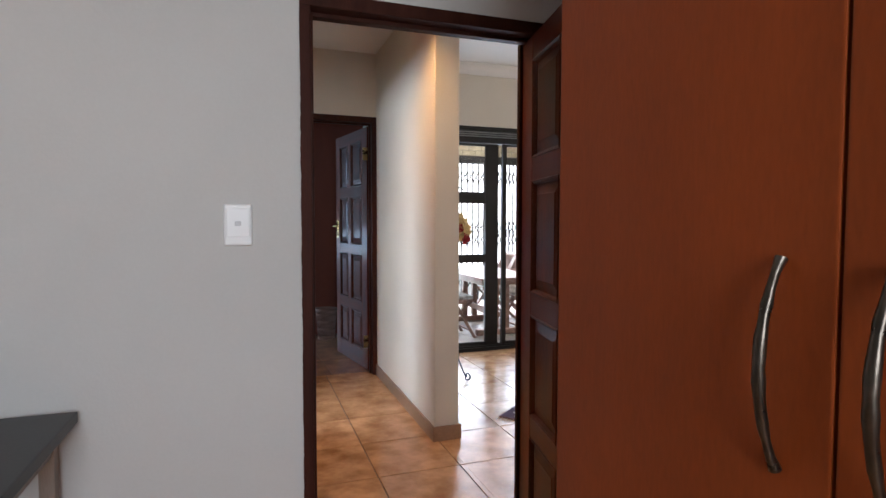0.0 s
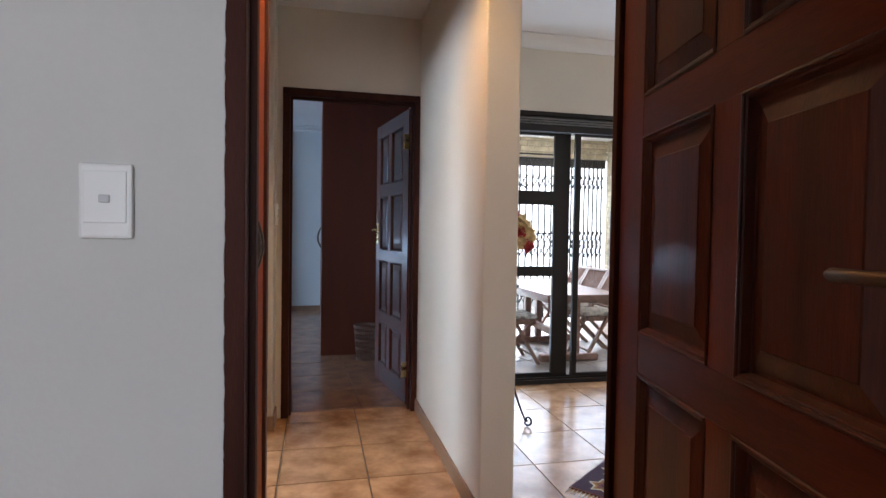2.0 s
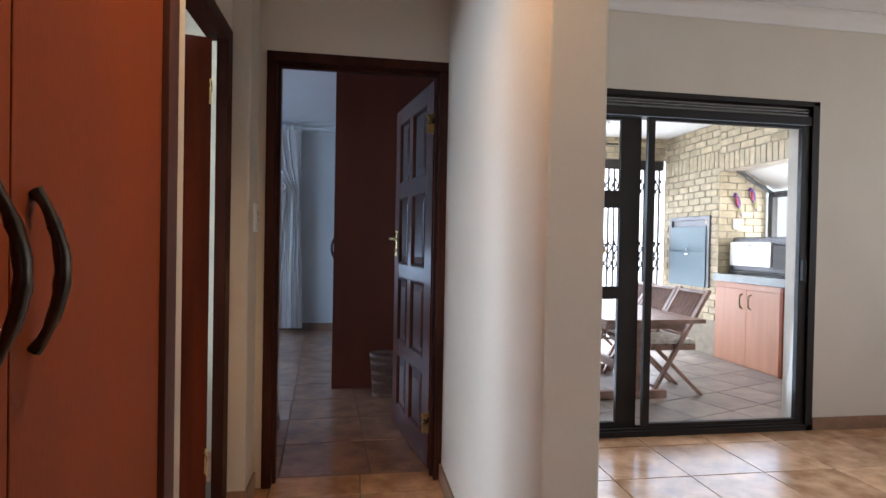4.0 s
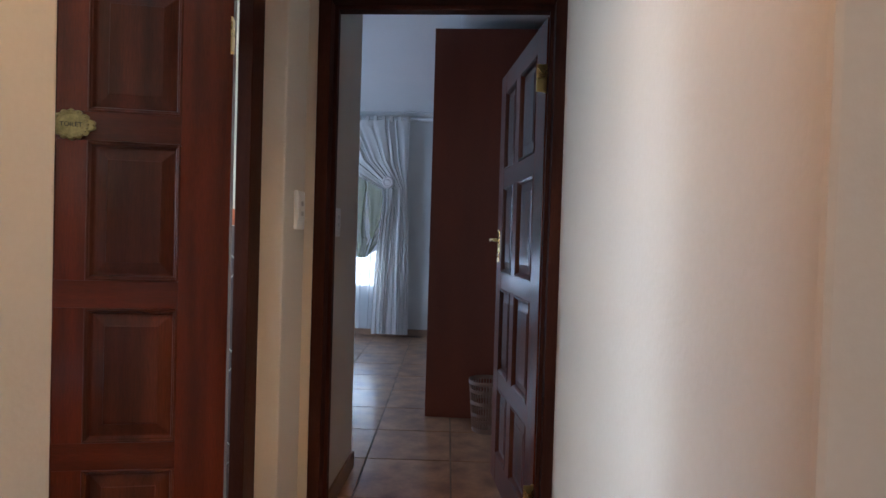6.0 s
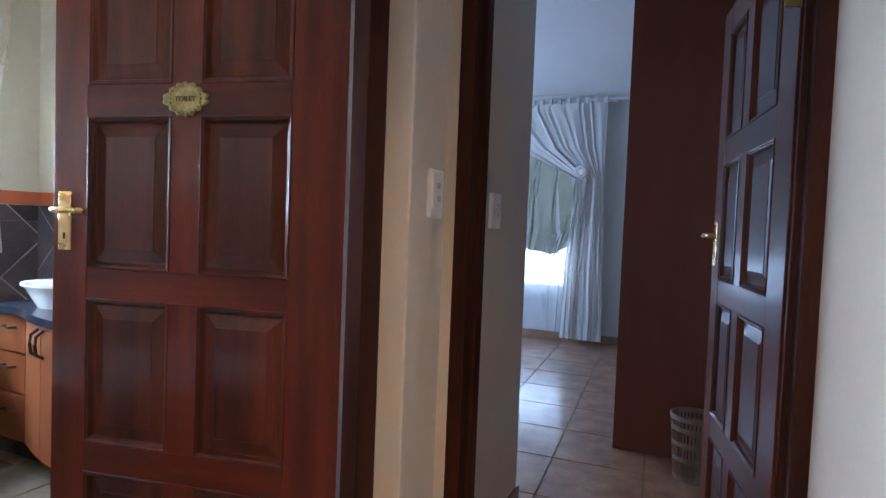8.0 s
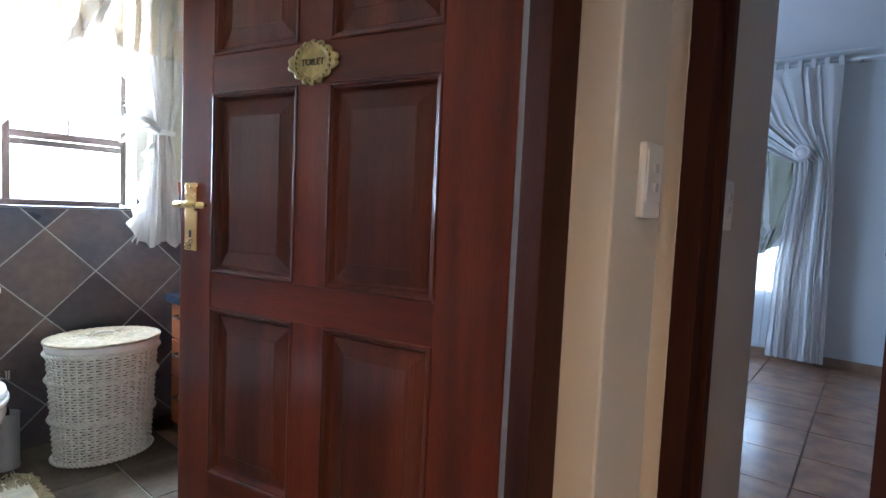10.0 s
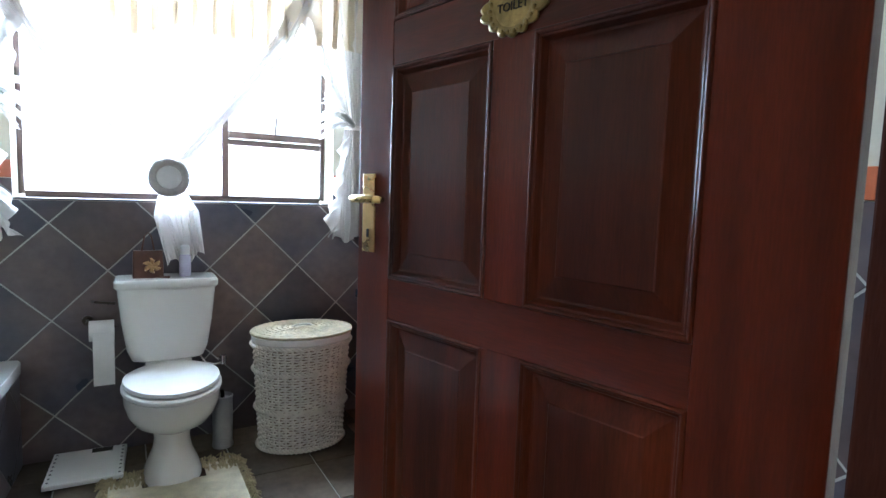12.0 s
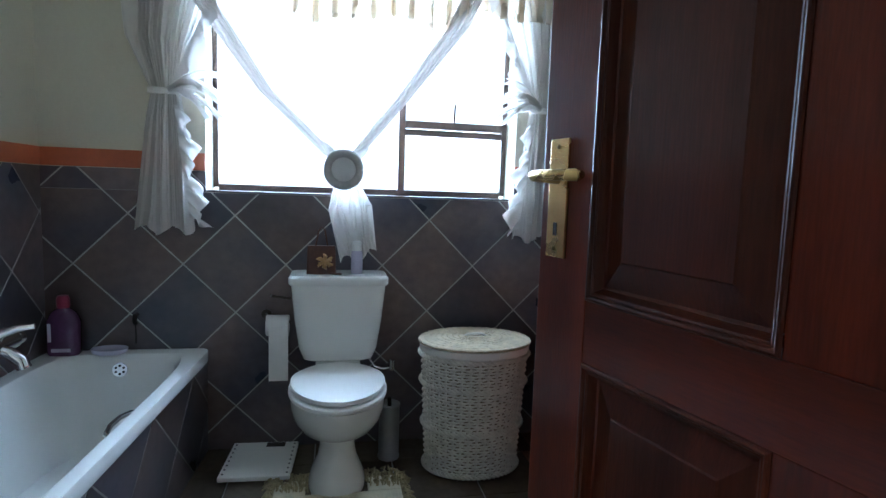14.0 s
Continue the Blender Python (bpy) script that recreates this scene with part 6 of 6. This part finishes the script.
# trellis gate across the back of the patio
gate = thing("trellis_gate", "dark steel sliding trellis security gate across the patio", "security gate", Matrix.Identity(4))
part("head_channel", boxes((2.1, PX + 0.01, PY + 0.04, PY + 0.11, 2.26, 2.39), bevel=0.003), GATE, gate)
part("floor_channel", boxes((2.1, PX + 0.01, PY + 0.05, PY + 0.09, PZ, PZ + 0.02)), GATE, gate)
xs = [2.16 + 0.105 * k for k in range(28)] + [5.08 + 0.075 * k for k in range(10)]
for x in xs:
    part("bar", boxes((x - 0.011, x + 0.011, PY + 0.058, PY + 0.080, PZ + 0.02, 2.26)), GATE, gate)
for z0, z1 in ((1.93, 2.13), (1.05, 1.25), (0.84, 1.04), (0.10, 0.30)):
    bm = bmesh.new()
    for x in xs[:37]:
        for a, b in ((z0, z1), (z1, z0)):
            tube([(x, PY + 0.050, a), (x + 0.105, PY + 0.050, b)], 0.011, 4, bm)
    part("lattice_band", bm, GATE, gate, "crossed lattice straps")
lamp = thing("ceiling_lamp", "round white bulkhead lamp on the patio ceiling", "lamp", pose(4.35, 8.6, 2.69))
part("base", lathe([(0, 0), (0.14, 0), (0.14, -0.03), (0, -0.03)], 32), WHITE_PLASTIC, lamp, "", True)
part("diffuser", lathe([(0.125, -0.03), (0.115, -0.065), (0.07, -0.09), (0, -0.095)], 32), CERAMIC, lamp, "white glass dome", True)

# glowing sheet added behind the gate so the outside burns out white
structure("backdrop_garden", boxes((-1.0, 9.4, 14.6, 14.7, PZ - 0.16, 4.5)), glow_mat("garden_glow", (1.0, 0.99, 0.97), 2.2), "glowing backdrop sheet in place of the overexposed garden beyond the trellis gate", "backdrop")

# garden table and folding chairs
tbl = thing("garden_table", "long weathered teak garden table with slatted top on the patio", "table", pose(3.86, 7.29, PZ))
for k in range(8):
    x = -0.42 + 0.105 * k
    part("top_slat", boxes((x, x + 0.10, -0.86, 0.86, 0.705, 0.73), bevel=0.004), TEAK, tbl)
for y0 in (-0.90, 0.86):
    part("end_board", boxes((-0.42, 0.42, y0, y0 + 0.04, 0.70, 0.732), bevel=0.004), TEAK, tbl)
part("apron", boxes((-0.34, 0.34, -0.72, -0.69, 0.63, 0.705), (-0.34, 0.34, 0.69, 0.72, 0.63, 0.705), (-0.34, -0.31, -0.69, 0.69, 0.63, 0.705), (0.31, 0.34, -0.69, 0.69, 0.63, 0.705), bevel=0.003), TEAK, tbl)
for y in (-0.50, 0.50):
    part("sled_foot", boxes((-0.32, 0.32, y - 0.04, y + 0.04, 0.0, 0.075), bevel=0.02), TEAK, tbl)
    for x in (-0.07, 0.07):
        part("pedestal", boxes((x - 0.035, x + 0.035, y - 0.03, y + 0.03, 0.075, 0.705), bevel=0.004), TEAK, tbl)
part("stretcher", boxes((-0.025, 0.025, -0.47, 0.47, 0.20, 0.27), bevel=0.004), TEAK, tbl)
CUSHION = mat("cream_floral_cushion", (0.50, 0.46, 0.40), 0.9, 0.5, 16, 60, 0.3, tint=(0.60, 0.56, 0.48))
CUSHION_D = mat("grey_floral_cushion", (0.22, 0.22, 0.22), 0.9, 0.6, 16, 60, 0.3, tint=(0.50, 0.50, 0.48))


def bar_between(a, b, w, t):
    """A flat batten from a to b, w wide across local y, t thick."""
    a, b = Vector(a), Vector(b)
    bm = box(bmesh.new(), -t / 2, t / 2, -w / 2, w / 2, 0, (b - a).length, 0.003, 1)
    m = Matrix.Translation(a) @ (b - a).to_track_quat("Z", "Y").to_matrix().to_4x4()
    bmesh.ops.transform(bm, matrix=m, verts=bm.verts)
    return bm


def folding_chair(cushion):
    """Faces local -x; the back leans to +x."""
    c = thing("folding_chair", "weathered teak folding garden chair with slatted back and floral cushion", "chair", Matrix.Identity(4), "chairs round the patio table")
    for y in (-0.21, 0.21):
        part("back_leg", bar_between((-0.24, y, 0.0), (0.30, y, 0.93), 0.03, 0.042), TEAK, c)
        part("front_leg", bar_between((0.26, y * 0.9, 0.0), (-0.20, y * 0.9, 0.44), 0.026, 0.04), TEAK, c)
        part("seat_rail", boxes((-0.22, 0.20, y * 0.82 - 0.012, y * 0.82 + 0.012, 0.40, 0.44), bevel=0.004), TEAK, c)
    for k in range(6):
        x = -0.22 + 0.072 * k
        part("seat_slat", boxes((x, x + 0.055, -0.19, 0.19, 0.44, 0.455), bevel=0.003), TEAK, c)
    part("top_rail", bar_between((0.296, -0.20, 0.905), (0.296, 0.20, 0.905), 0.025, 0.06), TEAK, c)
    part("lower_rail", bar_between((0.075, -0.20, 0.54), (0.075, 0.20, 0.54), 0.022, 0.05), TEAK, c)
    for k in range(9):
        y = -0.165 + 0.33 * k / 8
        part("back_slat", bar_between((0.08, y, 0.545), (0.293, y, 0.90), 0.022, 0.012), TEAK, c)
    part("cross_bar", bar_between((-0.19, -0.19, 0.09), (-0.19, 0.19, 0.09), 0.02, 0.03), TEAK, c)
    return c


def seat_cushion(m, material):
    q = thing("seat_cushion", "flat floral tied seat cushion on a garden chair", "cushion", m, "chair cushions")
    part("pad", boxes((-0.23, 0.19, -0.20, 0.20, 0.457, 0.50), bevel=0.018), material, q, "", True)


ch = folding_chair(CUSHION)
places = [(4.29, 7.02, 0), (4.28, 7.48, 2), (4.30, 8.0, -3), (3.24, 6.90, 180), (3.22, 7.6, 183)]
for k, (x, y, r) in enumerate(places):
    m = pose(x, y, PZ, 0, 0, r)
    if k == 0:
        ch.matrix_basis = m
    else:
        copy_thing(ch, m)
    seat_cushion(m, CUSHION if k < 3 else CUSHION_D)
# ---- finishing: floor tiles and bricks ----
def piece(name, me, m, parent):
    ob = new(name, me)
    ob.parent = parent
    ob.matrix_basis = m
    return ob


def tile_mesh(name, w, d, h, material):
    return mesh_of(name, box(bmesh.new(), -w / 2, w / 2, -d / 2, d / 2, -h, 0, 0.002, 1), material)


def slab_mesh(name, poly, h, material, bevel=0.0015):
    """A flat clipped tile from a convex outline (x, y), top at z = 0."""
    bm = bmesh.new()
    c = Vector((sum(p[0] for p in poly) / len(poly), sum(p[1] for p in poly) / len(poly)))
    lo = [bm.verts.new((*p, -h)) for p in poly]
    hi = [bm.verts.new((*p, -bevel)) for p in poly]
    top = [bm.verts.new((*(Vector(p) + (c - Vector(p)).normalized() * bevel), 0)) for p in poly]
    k = len(poly)
    for a, b in ((lo, hi), (hi, top)):
        for i in range(k):
            bm.faces.new((a[i], a[(i + 1) % k], b[(i + 1) % k], b[i]))
    bm.faces.new(top)
    bmesh.ops.recalc_face_normals(bm, faces=bm.faces)
    return mesh_of(name, bm, material)


def clip(poly, x0, x1, y0, y1):
    for axis, lim, sign in ((0, x0, 1), (0, x1, -1), (1, y0, 1), (1, y1, -1)):
        out = []
        for i, p in enumerate(poly):
            q = poly[(i + 1) % len(poly)]
            a, b = sign * (p[axis] - lim), sign * (q[axis] - lim)
            if a >= 0:
                out.append(p)
            if a * b < 0:
                s = a / (a - b)
                out.append((p[0] + s * (q[0] - p[0]), p[1] + s * (q[1] - p[1])))
        poly = out
        if len(poly) < 3:
            return []
    return poly


def area(poly):
    return abs(sum(p[0] * q[1] - q[0] * p[1] for p, q in zip(poly, poly[1:] + poly[:1]))) / 2


def lay(name, parent, m, rect, pitch, joint, material, origin=(0, 0), turn=0.0, h=0.006, skip=None):
    """Square tiles over rect (x0, x1, y0, y1) of the plane m, each an object; whole ones share a mesh."""
    x0, x1, y0, y1 = rect
    s = (pitch - joint) / 2
    c, sn = math.cos(radians(turn)), math.sin(radians(turn))
    whole = slab_mesh(name, [(a * c - b * sn, a * sn + b * c) for a, b in ((-s, -s), (s, -s), (s, s), (-s, s))], h, material)
    reach = int((abs(x1 - x0) + abs(y1 - y0)) / pitch) + 6
    u0, v0 = (x0 + x1) / 2 - origin[0], (y0 + y1) / 2 - origin[1]
    ci, cj = round((u0 * c + v0 * sn) / pitch), round((-u0 * sn + v0 * c) / pitch)
    for i in range(ci - reach, ci + reach):
        for j in range(cj - reach, cj + reach):
            px, py = origin[0] + (i * c - j * sn) * pitch, origin[1] + (i * sn + j * c) * pitch
            sq = [(px + a * c - b * sn, py + a * sn + b * c) for a, b in ((-s, -s), (s, -s), (s, s), (-s, s))]
            poly = clip(sq, x0, x1, y0, y1)
            if len(poly) < 3 or area(poly) < 0.0004 or (skip and skip(px, py)):
                continue
            tilt = Matrix.Rotation(radians(random.uniform(-0.12, 0.12)), 4, "X") @ Matrix.Rotation(radians(random.uniform(-0.12, 0.12)), 4, "Y")
            if area(poly) > 4 * s * s * 0.999:
                piece(name, whole, m @ Matrix.Translation((px, py, 0)) @ tilt, parent)
            else:
                piece(name, slab_mesh(name, [(p[0] - px, p[1] - py) for p in poly], h, material), m @ Matrix.Translation((px, py, 0)), parent)


def bricks(parent, m, u0, u1, v0, v1, material, soldier=(), skip=None, phase=0.0):
    """Stretcher-bond bricks on the plane m (u along the wall, v up, out along +z); soldier: v ranges of upright bricks."""
    W, Hh, J = 0.222, 0.073, 0.011
    me = mesh_of("brick", box(bmesh.new(), 0, W, 0, Hh, -0.02, 0.0, 0.003, 1), material)
    up = mesh_of("brick", box(bmesh.new(), 0, Hh, 0, W * 0.9, -0.02, 0.0, 0.003, 1), material)
    v, row = v0, 0
    while v < v1 - 0.03:
        tall = next((s for s in soldier if abs(s - v) < 0.045), None)
        step, wd, mesh0, ht = (W * 0.9 + J, Hh + J, up, W * 0.9) if tall is not None else (Hh + J, W + J, me, Hh)
        u = u0 - (phase + (0.5 * wd if row % 2 and tall is None else 0))
        while u < u1 - 0.012:
            a, b = max(u, u0), min(u + wd - J, u1)
            t = min(v + ht, v1)
            if b - a > 0.02 and not (skip and skip((a + b) / 2, (v + t) / 2)):
                z = random.uniform(-0.0015, 0.0015)
                if b - a > wd - J - 1e-4 and t - v > ht - 1e-4:
                    piece("brick", mesh0, m @ Matrix.Translation((u, v, z)), parent)
                else:
                    piece("brick", mesh_of("brick", box(bmesh.new(), 0, b - a, 0, t - v, -0.02, 0, 0.003, 1), material), m @ Matrix.Translation((a, v, z)), parent)
            u += wd
        v += step
        row += 1


FLAT = Matrix.Identity(4)
lay("tile", floor, FLAT, (1.13, 2.0, 2.60, 5.2), 0.425, 0.006, TILE_PASSAGE, (1.3355, 3.5025))
lay("tile", floor, FLAT, (2.0, 5.9, 2.72, 5.6), 0.425, 0.006, TILE_PASSAGE, (1.3355, 3.5025))
lay("tile", floor, FLAT, (0.98, 1.13, 3.85, 5.2), 0.425, 0.006, TILE_PASSAGE, (1.3355, 3.5025))
lay("tile", floor, FLAT, (-3.2, 2.1, -1.4, 2.60), 0.425, 0.006, TILE_PASSAGE, (1.3355, 3.5025))
lay("tile", floor, FLAT, (-2.08, 2.3, 5.2, 9.9), 0.455, 0.007, TILE_BEDROOM, (1.285, 6.808), 3.2)
lay("tile", floor_bath, FLAT, (BX, 0.93, BY0, BY1), 0.333, 0.006, SLATE_FLOOR, (-1.35, 4.1))
lay("tile", patio_floor, Matrix.Translation((0, 0, PZ)), (2.0, 6.2, 5.78, 9.6), 0.42, 0.008, PAVER, (4.1, 6.9), 20.0)
# diagonal wall tiles: window wall, bath wall, far wall
T = 0.301
WT = Matrix.Translation((BX + 0.006, 0, 0)) @ Matrix(((0, 0, 1, 0), (1, 0, 0, 0), (0, 1, 0, 0), (0, 0, 0, 1)))
wt = structure("wall_tiling_window", boxes((BX, BX + 0.0048, BY0, BY1, 0, 1.146), (BX, BX + 0.0048, BY0, 3.80, 1.146, 1.235), (BX, BX + 0.0048, 5.17, BY1, 1.146, 1.235)), GROUT_PALE, "dark slate diagonal wall tiles with pale grout", "wall tiles")
for rect in ((BY0, BY1, 0, 1.146), (BY0, 3.80, 1.1465, 1.235), (5.17, BY1, 1.1465, 1.235)):
    lay("tile", wt, WT, rect, T, 0.0055, SLATE, (4.981 - 0.2114, 0.837), 45.0, 0.005, None)
WS = Matrix.Translation((0, BY0 + 0.006, 0)) @ Matrix(((-1, 0, 0, 0), (0, 0, 1, 0), (0, 1, 0, 0), (0, 0, 0, 1)))
ws = structure("wall_tiling_side", boxes((BX + 0.006, 0.44, BY0, BY0 + 0.0048, 0, 1.235)), GROUT_PALE, "dark slate diagonal wall tiles with pale grout", "wall tiles")
lay("tile", ws, WS, (-0.44, -BX, 0, 1.235), T, 0.0055, SLATE, (1.715 - 0.02, 0.837), 45.0, 0.005)
WF = Matrix.Translation((0, BY1 - 0.006, 0)) @ Matrix(((1, 0, 0, 0), (0, 0, -1, 0), (0, 1, 0, 0), (0, 0, 0, 1)))
wf = structure("wall_tiling_far", boxes((BX + 0.006, 0.60, BY1 - 0.0048, BY1, 0, 1.235)), GROUT_PALE, "dark slate diagonal wall tiles with pale grout", "wall tiles")
lay("tile", wf, WF, (BX, 0.60, 0, 1.235), T, 0.0055, SLATE, (-1.1, 0.837), 45.0, 0.005)
structure("tile_border", boxes((BX, BX + 0.012, BY0, 3.80, 1.237, 1.31), (BX, 0.44, BY0, BY0 + 0.012, 1.237, 1.31), (BX, 0.60, BY1 - 0.012, BY1, 1.237, 1.31), (BX, BX + 0.012, 5.17, BY1, 1.237, 1.31), bevel=0.002), BORDER,
          "orange terracotta border strip above the wall tiles", "border")
# bricks of the patio
MB = Matrix.Translation((PX, PY, 0)) @ Matrix(((0, 0, -1, 0), (-1, 0, 0, 0), (0, 1, 0, 0), (0, 0, 0, 1)))
bricks(wall_braai, MB, 0.0, PY - PC, 0.3, 2.76, BRICK, (2.15,), skip=lambda u, v: 0.2 < u < 1.03 and 0.70 < v < 1.56)
bricks(wall_braai, MB, PY - PC, PY - 6.2, 2.10, 2.76, BRICK, (2.10, 2.15))
MS = Matrix.Translation((PX, PC, 0)) @ Matrix(((1, 0, 0, 0), (0, 0, -1, 0), (0, 1, 0, 0), (0, 0, 0, 1)))
bricks(wall_braai, MS, 0.0, 0.63, 0.88, 2.10, BRICK)
MG = Matrix.Translation((0, PY, 0)) @ Matrix(((1, 0, 0, 0), (0, 0, -1, 0), (0, 1, 0, 0), (0, 0, 0, 1)))
bricks(wall_gate, MG, 3.3, PX, 2.40, 2.76, BRICK)
MC = Matrix.Translation((PX + 0.02, 7.30, 0)) @ Matrix(((0, 0, -1, 0), (-1, 0, 0, 0), (0, 1, 0, 0), (0, 0, 0, 1)))
bricks(wall_counter, MC, 0.0, 0.7, PZ, 0.78, BRICK)

WP = Matrix.Translation((0, -0.018, 0)) @ Matrix(((-1, 0, 0, 0), (0, 0, 1, 0), (0, 1, 0, 0), (0, 0, 0, 1)))
lay("tile", bath_panel, WP, (BXA - BXB, 0, 0, BTOP - 0.05), T, 0.0065, SLATE, (-0.19, 0.20), 45.0, 0.005)
